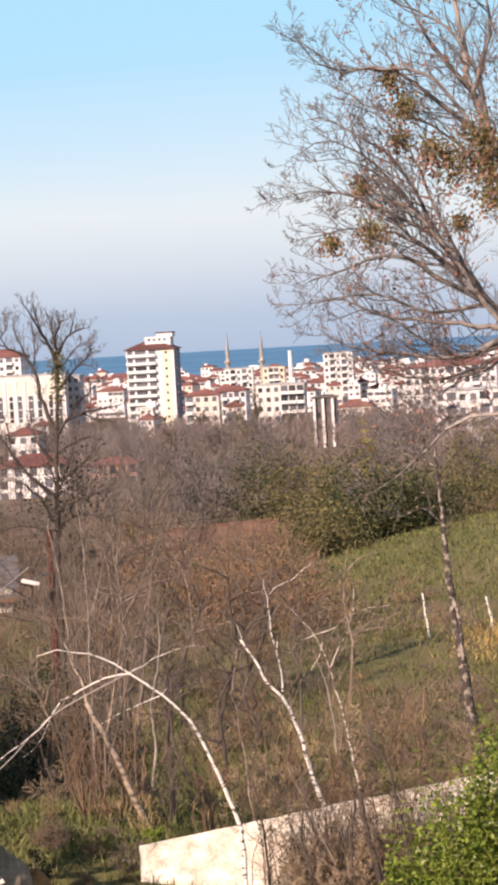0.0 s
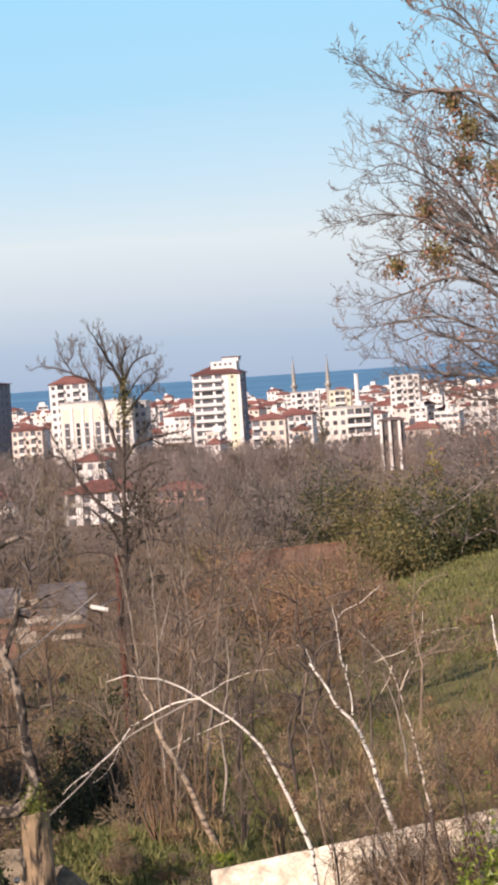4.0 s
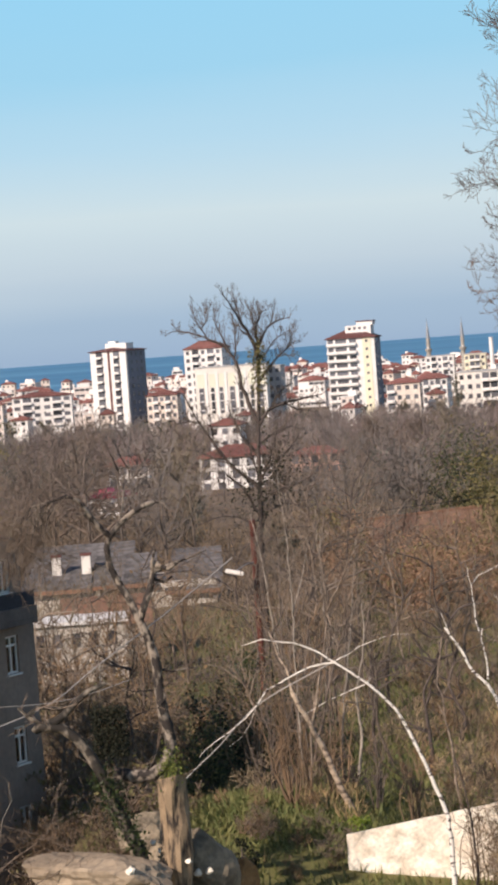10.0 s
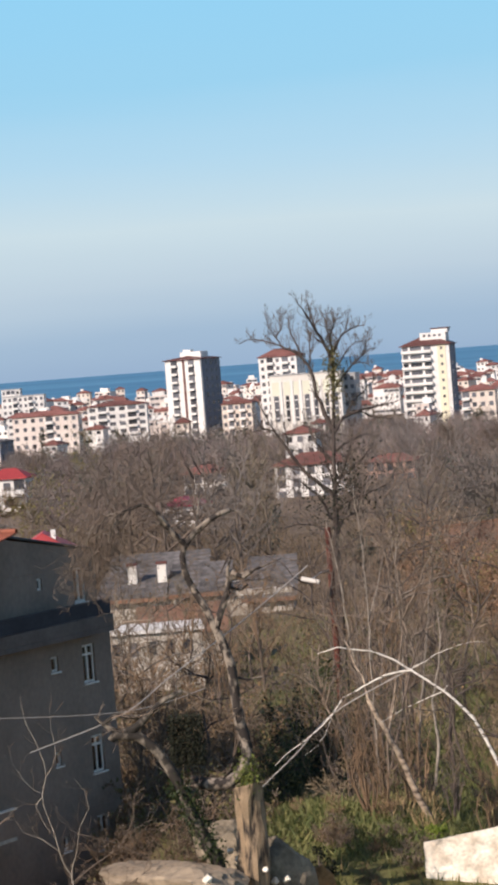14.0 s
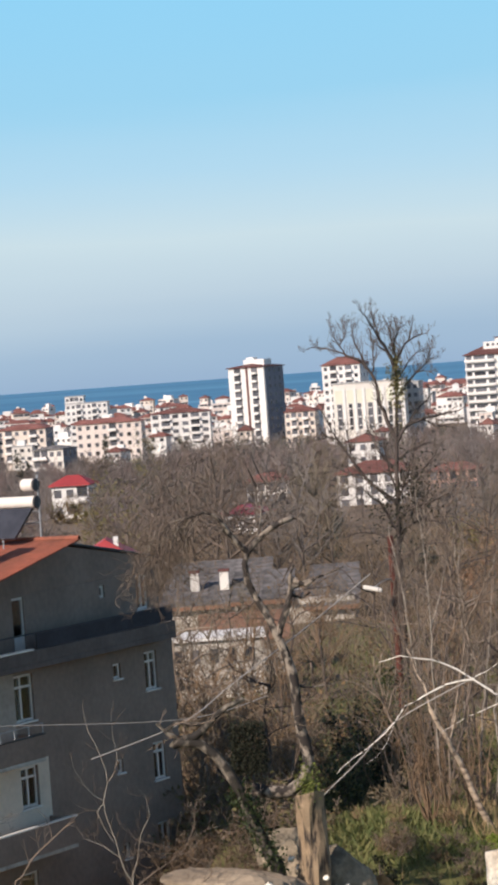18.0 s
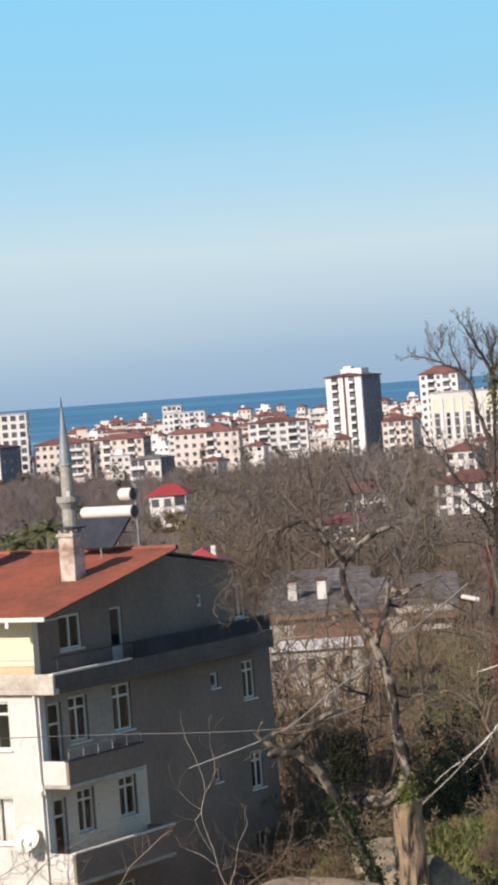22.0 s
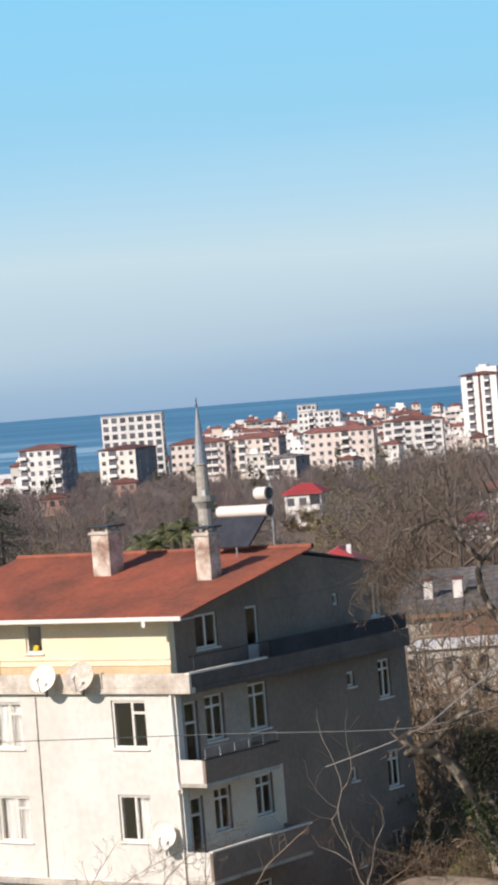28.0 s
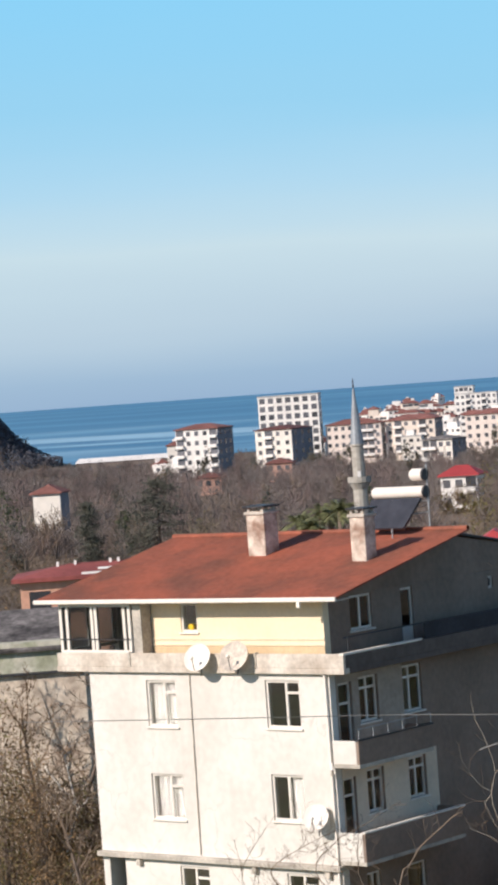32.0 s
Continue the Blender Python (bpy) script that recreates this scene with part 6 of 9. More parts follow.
t, tw, off, rng = hand_tree("plane_tree", "big leaning tree, almost bare, with withered leaves and mistletoe clumps", [(r0, r1 * (0.4 if r0 < 0.1 else 1), [(x if x > 2.6 else 2.6 - (2.6 - x) * 0.86, y, z) for x, y, z in p]) for r0, r1, p in BIG], BARK_BIG, TWIG_COOL, 5, every=0.205, length=1.35, levels=2, kids=4, r=0.023, up=0.12, start=0.55, rmin=0.0065, spread=0.85, bias=(-0.2, 0, 0.06), branch_start=0.10, thin_bark=BARK_LIMB)
ends = np.array([p[0][-1] for p in tw])
pick = ends[(rng.random(len(ends)) < 0.10) & (ends[:, 0] + off[0] > 2.6)]
leaf_part(t, "withered_leaves", np.repeat(pick, 2, 0) + rng.normal(size=(len(pick) * 2, 3)) * 0.07, 0.12, LEAF_PINK, rng, "curled brown withered leaves", 0.8)
clumps = [(3.81, 64.39, 46.19, 0.3), (4.1, 64.37, 45.5, 0.4), (3.93, 64.38, 44.78, 0.32), (4.78, 64.32, 44.46, 0.4), (5.16, 64.29, 44.1, 0.58), (5.86, 64.23, 44.73, 0.55), (5.98, 64.22, 44.05, 0.62), (6.07, 64.21, 43.31, 0.5), (3.21, 64.42, 42.55, 0.42), (2.23, 64.46, 42.38, 0.28), (5.28, 64.28, 42.7, 0.28), (3, 64.43, 43.7, 0.28)]
for x, y, z, s in clumps:
    c = np.array((x, y, z)) - off + rng.normal(size=(int(1050 * s), 3)) * s * np.array((0.40, 0.40, 0.46))
    leaf_part(t, "mistletoe_clump", c, 0.10, LEAF_MISTLE, rng, "olive mistletoe clump with withered leaves", 0.3)
    c2 = np.array((x, y, z - s * 0.4)) - off + rng.normal(size=(int(330 * s), 3)) * s * 0.6
    leaf_part(t, "withered_leaves", c2, 0.13, LEAF_PINK, rng, "", 0.8)

SLIM = [
    (0.27, 0.04, [(8.21, 103.68, 23.65), (7.98, 103.69, 24.97), (7.75, 103.71, 27.16), (7.43, 103.73, 30.01), (7.26, 103.75, 32.84), (7.1, 103.76, 35.89)]),
    (0.08, 0.05, [(7.43, 103.73, 30.01), (7.67, 103.22, 29.18), (7.66, 102.71, 27.72)]),
    (0.06, 0.012, [(7.26, 103.75, 32.84), (6.5, 103.13, 33.57), (5.37, 102.53, 33.35), (4.11, 101.92, 34.21)]),
    (0.05, 0.012, [(7.16, 103.75, 35.02), (6.5, 104.8, 35.67), (5.78, 105.84, 37.44)]),
]
hand_tree("tree", "slender bare tree with flaking pale bark on the field", SLIM, PATCHY, TWIG, 6, every=0.5, length=1.6, levels=1, r=0.025, start=0.35)
BIRCH_A = [
    (0.09, 0.028, [(-0.81, 75.2, 26.64), (-0.89, 75.19, 26.88), (-0.99, 75.19, 27.21), (-1.22, 75.19, 27.86), (-1.42, 75.19, 28.34), (-1.63, 75.18, 28.83), (-1.9, 75.18, 29.48), (-2.26, 75.17, 29.98), (-2.77, 75.15, 30.49), (-3.22, 75.13, 30.84), (-3.67, 75.11, 31.19), (-4.12, 75.09, 31.51), (-4.42, 75.07, 31.69), (-5.11, 75.03, 31.85), (-5.65, 74.99, 31.97), (-6.21, 74.94, 31.82)]),
    (0.045, 0.016, [(-3.64, 75.11, 31.17), (-4.38, 75.05, 31.09), (-5.02, 74.99, 30.82), (-5.59, 74.93, 30.55), (-5.93, 74.88, 30.11), (-6.51, 74.82, 29.61), (-7.15, 74.74, 29.19), (-7.64, 74.67, 28.84)]),
    (0.014, 0.006, [(-5.93, 74.97, 30.1), (-6.2, 74.97, 29.55), (-6.75, 74.96, 29.0)]),
    (0.024, 0.006, [(-3.75, 75.11, 31.16), (-2.93, 74.95, 31.55), (-2.28, 74.77, 31.84), (-1.57, 74.6, 31.89)]),
    (0.026, 0.01, [(-2.88, 75.14, 30.5), (-3.66, 75.32, 30.21), (-4.32, 75.49, 29.92), (-4.74, 75.68, 29.68)]),
    (0.04, 0.025, [(-2.82, 75.15, 30.53), (-2.74, 75.15, 30.68)]),
]
hand_tree("dead_stake", "short dead pale stem standing in the rough grass", [(0.075, 0.05, [(9.4, 149.7, 23.4), (9.1, 149.7, 26.0)])], BIRCH, TWIG, 17, every=2.0, length=0.4, levels=0)
hand_tree("dead_stake", "short dead pale stem standing in the rough grass", [(0.08, 0.055, [(13.0, 149.4, 23.2), (12.6, 149.4, 25.6)])], BIRCH, TWIG, 18, every=2.0, length=0.4, levels=0)
_p = part("fence_post", box(bmesh.new(), -0.16, 0.16, -0.14, 0.14, -0.4, 1.45, 0.03), LIME)
_p.matrix_basis = pose(8.75, 94.6, ground_z(8.75, 94.6), 0, 3, 20)
tagged(_p, "short limewashed stone post standing by the hedge", "post")
hand_tree("birch_tree", "white birch bent over in a long arch", [(r0 * (1 if r0 > 0.06 else 0.8), r1 * 0.45, p) for r0, r1, p in BIRCH_A], BIRCH, TWIG_GREY, 7, every=0.45, length=0.7, levels=1, kids=3, r=0.01, start=0.45, up=0.2, rmin=0.004)
BIRCH_B = [
    (0.1, 0.03, [(1.8, 81.98, 25.51), (1.7, 81.98, 25.87), (1.56, 81.99, 26.31), (1.35, 81.99, 26.92), (1.19, 81.99, 27.62), (1.01, 81.99, 28.32), (0.8, 82, 29.03), (0.56, 82, 29.39), (0.17, 82, 29.84), (-0.14, 82, 30.38), (-0.45, 82, 30.92), (-0.6, 82, 31.22)]),
    (0.035, 0.015, [(0.59, 82, 29.56), (0.58, 82.01, 30.16), (0.5, 82.01, 30.77), (0.47, 82.02, 31.11)]),
    (0.026, 0.008, [(0.42, 82, 31.03), (0.33, 81.93, 31.82), (0.27, 81.86, 32.43), (0.17, 81.79, 33.04)]),
    (0.02, 0.006, [(-0.45, 82, 30.92), (-0.7, 81.85, 31.72), (-0.99, 81.69, 31.84)]),
    (0.016, 0.006, [(0.27, 82, 32.42), (0.53, 82.18, 32.73), (1.07, 82.36, 32.93), (1.79, 82.52, 33.48)]),
]
hand_tree("birch_tree", "leaning white birch with dark scars", BIRCH_B, BIRCH, TWIG_GREY, 8, every=0.4, length=0.8, levels=1, kids=3, r=0.012, start=0.4, up=0.25, rmin=0.004)
BIRCH_C = [
    (0.065, 0.012, [(2.8, 82.95, 26.15), (2.72, 82.96, 26.77), (2.62, 82.96, 27.47), (2.5, 82.96, 28.17), (2.4, 82.97, 28.79), (2.23, 82.97, 29.41), (2.1, 82.97, 30.03), (1.96, 82.98, 30.56), (1.73, 82.98, 31.01), (1.25, 82.99, 31.65), (0.85, 83, 32.11)]),
    (0.03, 0.012, [(2.1, 82.97, 30.03), (2.4, 82.69, 30.74), (2.71, 82.41, 31.26)]),
    (0.024, 0.008, [(1.74, 82.98, 31.13), (2.36, 83.07, 31.31), (2.73, 83.17, 31.62), (3.36, 83.26, 31.83), (4.06, 83.33, 31.88)]),
    (0.024, 0.01, [(1.78, 82.98, 31.16), (1.48, 83.03, 31.07), (1.21, 83.07, 30.95), (0.78, 83.12, 30.54)]),
    (0.024, 0.012, [(2.9, 82.95, 31.72), (2.91, 82.91, 32.1), (2.95, 82.88, 32.45)]),
    (0.022, 0.012, [(1.91, 82.98, 30.88), (1.78, 82.89, 30.49), (1.49, 82.81, 30.09)]),
]
hand_tree("birch_tree", "thin forked pale birch", BIRCH_C, BIRCH_DULL, TWIG_GREY, 9, every=0.35, length=0.9, levels=1, kids=3, r=0.012, start=0.4, up=0.2, rmin=0.004)
SPRIG = [
    (0.05, 0.02, [(-0.47, 80, 26.18), (-0.59, 80, 26.86), (-0.62, 80, 27.88), (-0.77, 80, 28.73), (-0.82, 80, 29.4), (-0.95, 79.99, 29.75), (-0.81, 80, 30.58), (-0.7, 80, 31.16)]),
    (0.024, 0.008, [(-0.82, 80, 29.4), (-0.62, 80.14, 29.62), (-0.46, 80.28, 30.27)]),
    (0.02, 0.008, [(-0.77, 80, 28.73), (-0.94, 80.03, 29.15), (-1.07, 80.06, 29.27)]),
]
hand_tree("sapling", "thin pale sapling with a forked stem", SPRIG, BARK_PALE, TWIG, 10, every=0.4, length=0.8, levels=1, r=0.014)
for k, limb in enumerate([
    (0.12, 0.06, [(2.98, 76.14, 25.02), (2.85, 76.15, 25.54), (2.71, 76.15, 26.31), (2.57, 76.16, 27), (2.53, 76.16, 27.45)]),
    (0.1, 0.02, [(3.94, 75.9, 25.32), (3.81, 75.9, 25.81), (3.67, 75.91, 26.61), (3.52, 75.92, 27.39), (3.34, 75.93, 28.23), (2.92, 75.94, 28.73)]),
    (0.06, 0.02, [(2.23, 76.37, 25.18), (2.25, 76.37, 25.99), (2.43, 76.36, 26.78), (2.36, 76.36, 27.59), (2.11, 76.37, 28.24)]),
    (0.05, 0.015, [(-0.16, 76.2, 25.86), (-0.25, 76.2, 26.83), (-0.39, 76.2, 27.64), (-0.57, 76.2, 28.13)]),
]):
    hand_tree("sapling", "dark crooked stem growing before the pale wall", [limb], BARK_DARK, BRAMBLE, 20 + k, every=0.2, length=1.2, levels=2, kids=3, r=0.018, start=0.1, up=0.08, rmin=0.006)
TALL = [
    (0.2, 0.06, [(-9.08, 124.37, 30.49), (-8.96, 124.38, 33.09), (-8.87, 124.38, 35.69), (-8.74, 124.39, 37.24), (-8.65, 124.4, 38.8), (-8.57, 124.41, 40.03), (-8.64, 124.4, 40.92)]),
    (0.12, 0.01, [(-8.8, 124.39, 36.73), (-9.11, 124.45, 37.4), (-9.42, 124.51, 38.34), (-9.55, 124.58, 39.2), (-9.75, 124.65, 39.77), (-10.24, 124.69, 40.37), (-10.83, 124.72, 40.64), (-11.2, 124.77, 41.23), (-11.53, 124.83, 41.93), (-11.67, 124.9, 42.39)]),
    (0.05, 0.01, [(-10.68, 124.23, 40.58), (-11.41, 124.62, 40.92), (-12.16, 125.01, 41.12), (-12.74, 125.42, 41.1)]),
    (0.05, 0.01, [(-9.88, 124.3, 39.96), (-10.33, 124.97, 40.94), (-10.57, 125.66, 41.64), (-10.71, 126.36, 42.11)]),
    (0.035, 0.01, [(-11.1, 124.19, 41.15), (-10.87, 125.36, 41.66), (-11.02, 126.49, 42.18)]),
    (0.1, 0.01, [(-8.6, 124.4, 39.69), (-8.82, 123.89, 40.61), (-9.15, 123.37, 41.25), (-9.38, 122.85, 41.75), (-9.65, 122.33, 42.31), (-9.87, 121.81, 42.76)]),
    (0.05, 0.01, [(-9.21, 124.36, 41.26), (-9.42, 124.55, 41.88), (-9.57, 124.75, 42.57), (-9.66, 124.96, 42.87)]),
    (0.05, 0.01, [(-9.65, 124.32, 39.77), (-9.6, 124.84, 40.89), (-9.75, 125.35, 41.58)]),
    (0.04, 0.01, [(-8.86, 124.38, 40.61), (-9.15, 124.38, 40.86), (-9.54, 124.37, 41.1)]),
    (0.07, 0.01, [(-8.57, 124.41, 40.03), (-8.27, 123.94, 40.67), (-7.87, 123.49, 41.09), (-7.35, 123.04, 41.34), (-6.89, 122.58, 41.34)]),
    (0.035, 0.01, [(-7.92, 124.45, 41.1), (-7.81, 124.38, 41.53), (-7.71, 124.31, 41.9)]),
    (0.06, 0.01, [(-8.64, 124.4, 40.92), (-8.38, 123.6, 41.46), (-8.15, 122.79, 41.7), (-7.86, 121.99, 41.84)]),
    (0.05, 0.01, [(-8.64, 124.4, 40.92), (-8.87, 125.69, 41.51), (-9.03, 126.99, 42.11)]),
    (0.06, 0.01, [(-8.6, 124.4, 39.36), (-8.24, 125.16, 39.88), (-7.83, 125.92, 40.42), (-7.4, 126.68, 40.73)]),
    (0.07, 0.01, [(-8.62, 124.4, 38.54), (-8.09, 124.51, 39.2), (-7.67, 124.61, 39.63), (-6.97, 124.73, 40.2), (-6.65, 124.82, 40.33)]),
    (0.035, 0.01, [(-7.66, 124.47, 39.63), (-7.09, 123.9, 39.69), (-6.72, 123.33, 39.45)]),
    (0.03, 0.01, [(-7.36, 124.49, 39.87), (-7.08, 125.73, 40.48), (-7, 126.97, 40.98)]),
    (0.1, 0.01, [(-8.73, 124.39, 36.59), (-8.29, 124.54, 37.2), (-7.55, 124.69, 37.48), (-6.33, 124.87, 37.66), (-5.54, 125.02, 37.91)]),
    (0.04, 0.01, [(-7.53, 124.48, 37.48), (-7.01, 125.66, 37.12), (-6.22, 126.85, 36.97)]),
    (0.05, 0.01, [(-8.29, 124.43, 37.15), (-7.91, 125.15, 37.81), (-7.3, 125.89, 38.4), (-6.86, 126.61, 38.83)]),
    (0.06, 0.01, [(-8.78, 124.39, 35.68), (-8.12, 124.46, 36.15), (-7.37, 124.52, 36.35), (-6.67, 124.58, 36.16)]),
    (0.11, 0.01, [(-8.88, 124.38, 33.61), (-9.47, 124.25, 34.13), (-10.25, 124.1, 34.9), (-10.89, 123.95, 35.87), (-11.47, 123.81, 36.83), (-11.94, 123.67, 37.84), (-12.36, 123.54, 38.6)]),
    (0.05, 0.01, [(-10.26, 124.27, 34.9), (-10.86, 124.41, 35.07), (-11.58, 124.54, 35.51), (-12.19, 124.67, 35.63)]),
    (0.04, 0.01, [(-11.49, 124.15, 36.83), (-11.95, 123.9, 37), (-12.62, 123.61, 36.8)]),
    (0.04, 0.01, [(-10.92, 124.21, 35.86), (-10.89, 123.19, 36.68), (-11.03, 122.16, 37.62)]),
    (0.09, 0.01, [(-8.97, 124.38, 32.31), (-9.72, 123.92, 33.7), (-10.36, 123.48, 34.42), (-10.91, 123.03, 34.62)]),
    (0.07, 0.01, [(-8.86, 124.38, 35.17), (-9.61, 124.95, 35.99), (-9.97, 125.55, 36.79), (-10.32, 126.14, 37.59)]),
    (0.07, 0.01, [(-8.87, 124.38, 34.39), (-8.03, 123.53, 34.88), (-7.22, 122.67, 35.63), (-6.78, 121.78, 36.14)]),
    (0.08, 0.01, [(-8.92, 124.38, 33.09), (-8.01, 123.54, 33.58), (-7.1, 122.69, 33.82), (-6.2, 121.83, 34.3)]),
    (0.06, 0.01, [(-8.97, 124.38, 32.31), (-8.25, 124.68, 32.75), (-7.7, 124.97, 32.82), (-6.96, 125.27, 32.56)]),
    (0.06, 0.01, [(-8.91, 124.38, 33.87), (-8.42, 123.98, 34.89), (-8.04, 123.56, 35.79), (-7.75, 123.14, 36.94)]),
    (0.06, 0.01, [(-8.91, 124.38, 33.87), (-9.21, 124.43, 35.2), (-9.37, 124.48, 36.25), (-9.35, 124.55, 37.29)]),
    (0.06, 0.01, [(-9, 124.37, 31.53), (-9.72, 124.26, 32.24), (-10.79, 124.1, 32.47), (-11.77, 123.95, 32.16)]),
    (0.06, 0.01, [(-9.04, 124.37, 31.01), (-7.92, 123.98, 31.73), (-6.69, 123.58, 31.8)]),
    (0.06, 0.01, [(-8.98, 124.37, 31.79), (-8.61, 125.4, 32.74), (-8.3, 126.42, 33.44), (-7.93, 127.44, 34.16)]),
]
t, tw, off, rng = hand_tree("tree", "tall dark bare tree with ivy, standing over the thicket", TALL, BARK_DARK, BARK_TALL, 11, every=0.15, length=0.75, levels=2, kids=3, r=0.024, start=0.2, up=0.34, rmin=0.0065, spread=0.85)
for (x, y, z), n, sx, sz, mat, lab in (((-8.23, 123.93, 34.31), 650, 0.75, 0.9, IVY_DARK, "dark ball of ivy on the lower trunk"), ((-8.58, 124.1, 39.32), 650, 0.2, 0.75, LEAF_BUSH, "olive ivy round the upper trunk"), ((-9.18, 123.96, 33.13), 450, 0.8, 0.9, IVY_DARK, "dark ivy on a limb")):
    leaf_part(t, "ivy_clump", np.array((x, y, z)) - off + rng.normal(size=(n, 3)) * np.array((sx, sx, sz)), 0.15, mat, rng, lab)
MID = [
    (0.16, 0.06, [(-5.21, 110.88, 20.69), (-5.54, 110.86, 21.65), (-5.83, 110.85, 22.6), (-6.13, 110.83, 23.32), (-6.54, 110.81, 24.05), (-6.83, 110.79, 24.89), (-7.28, 110.76, 25.69), (-7.31, 110.76, 26.39)]),
    (0.06, 0.015, [(-6.83, 110.79, 24.89), (-7.02, 110.75, 26.19), (-7.03, 110.72, 27.35), (-6.98, 110.69, 29.44), (-7.05, 110.66, 31.07), (-7.01, 110.63, 32.93), (-6.87, 110.61, 34.31)]),
    (0.055, 0.012, [(-6.33, 110.82, 23.69), (-6.17, 110.93, 25.17), (-5.97, 111.05, 26.78), (-5.54, 111.18, 27.78), (-5.59, 111.28, 29.06), (-5.6, 111.39, 30.45), (-5.82, 111.49, 31.62), (-5.79, 111.59, 33.25)]),
    (0.03, 0.01, [(-5.57, 110.86, 29.1), (-5.23, 110.96, 29.76), (-4.8, 111.06, 30.31), (-4.36, 111.16, 31.32), (-4.14, 111.25, 32.23)]),
    (0.05, 0.03, [(-5.34, 110.87, 27.73), (-5.48, 110.75, 28.29), (-5.58, 110.64, 28.89)]),
    (0.02, 0.008, [(-6.95, 110.78, 29.2), (-6.6, 110.91, 30.09), (-6.32, 111.03, 30.53)]),
]
hand_tree("tree", "leaning bare tree with tall straight shoots", MID, PATCHY, TWIG_GREY, 12, every=0.4, length=1.1, levels=1, kids=4, r=0.018, start=0.5, up=0.3, rmin=0.006)
JTREE = [
    (0.2, 0.07, [(-9.91, 73.94, 28.64), (-9.43, 74, 28.51), (-8.93, 74.06, 28.47), (-8.55, 74.11, 28.75), (-8.31, 74.14, 29.28), (-8.36, 74.13, 29.84), (-8.5, 74.11, 30.47), (-8.55, 74.11, 31.42), (-8.64, 74.1, 32.05), (-8.87, 74.07, 32.7), (-9.09, 74.04, 33.26), (-9.4, 74.01, 33.84), (-9.62, 73.98, 34.33), (-9.69, 73.97, 34.88), (-9.55, 73.99, 35.18), (-9.27, 74.02, 35.47), (-8.85, 74.07, 35.83), (-8.29, 74.14, 36.05)]),
    (0.09, 0.02, [(-9.55, 73.99, 35.18), (-9.86, 73.78, 35.53), (-10.07, 73.6, 35.95), (-10.3, 73.4, 36.29), (-10.57, 73.21, 36.44), (-11.1, 72.97, 36.25)]),
    (0.12, 0.085, [(-8.88, 74.07, 32.86), (-8.72, 74.09, 33.24), (-8.59, 74.1, 33.62), (-8.46, 74.12, 34.08), (-8.31, 74.14, 34.41)]),
    (0.07, 0.03, [(-8.46, 74.12, 34.08), (-8.46, 74.02, 34.43), (-8.32, 73.93, 34.79)]),
    (0.085, 0.04, [(-8.38, 74.13, 34.3), (-8.04, 74.03, 34.18), (-7.67, 73.94, 34.38)]),
    (0.06, 0.012, [(-8.36, 74.13, 34.15), (-7.88, 74.15, 34.31), (-7.48, 74.16, 34.41), (-6.95, 74.18, 34.62)]),
    (0.05, 0.025, [(-8.54, 74.11, 33.93), (-8.18, 74.32, 33.8), (-7.95, 74.51, 33.93)]),
    (0.05, 0.012, [(-8.5, 74.11, 31.42), (-8.13, 74.28, 31.32), (-7.75, 74.44, 31.36), (-7.45, 74.59, 31.38)]),
    (0.04, 0.01, [(-9.32, 74.02, 35.43), (-9.18, 74.18, 35.84), (-9.1, 74.33, 36.46), (-9.13, 74.47, 36.92)]),
    (0.05, 0.02, [(-9.95, 73.93, 35.6), (-10.14, 73.68, 35.79), (-10.33, 73.43, 35.9)]),
    (0.04, 0.01, [(-8.29, 74.14, 36.05), (-7.99, 74.19, 35.99), (-7.92, 74.22, 35.52)]),
    (0.03, 0.01, [(-8.56, 74.11, 31.19), (-8.32, 74.02, 30.63), (-8.64, 73.87, 30.28)]),
    (0.03, 0.006, [(-10.92, 73.59, 36.32), (-11.28, 73.43, 36.17), (-11.49, 73.3, 35.68), (-11.62, 73.17, 35), (-11.61, 73.06, 34.54)]),
    (0.025, 0.006, [(-11.14, 73.56, 36.26), (-11.58, 73.51, 36.18), (-11.89, 73.48, 35.77), (-12, 73.48, 35.24)]),
    (0.02, 0.006, [(-11.24, 73.55, 36.19), (-11.26, 73.6, 35.64), (-11.43, 73.63, 35.11)]),
]
_d = random.Random(5)
for k in range(26):
    _x = -10.75 - 1.3 * k / 25 + _d.uniform(-0.12, 0.12)
    _y, _z = 73.2 + _d.uniform(-0.3, 0.4), 36.3 - 0.35 * k / 25 + _d.uniform(-0.15, 0.1)
    _l = _d.uniform(0.8, 2.2)
    JTREE.append((0.011, 0.004, [(_x, _y, _z), (_x - 0.18, _y, _z - 0.15 * _l), (_x - 0.3 + _d.uniform(-0.08, 0.08), _y, _z - 0.55 * _l), (_x - 0.3 + _d.uniform(-0.2, 0.15), _y, _z - _l)]))
hand_tree("tree", "old pollarded tree with a crooked hooked trunk and forked top", [(r0 * 0.95, r1 * 0.95, p) for r0, r1, p in JTREE], KNOTTED, TWIG, 13, every=0.2, length=1.15, levels=2, kids=3, r=0.011, start=0.6, up=0.02, root=False, rmin=0.0045)
IVYT = [
    (0.24, 0.15, [(-9.13, 72.83, 26.28), (-9.38, 72.8, 27), (-9.73, 72.75, 27.8), (-10.04, 72.71, 28.6), (-10.3, 72.67, 29.24), (-10.68, 72.62, 29.82), (-11.06, 72.56, 30.16), (-11.66, 72.47, 30.24)]),
    (0.15, 0.07, [(-11.74, 72.45, 30.2), (-11.2, 72.54, 30.4), (-10.71, 72.61, 30.75), (-10.31, 72.67, 31.1), (-9.8, 72.74, 31.3)]),
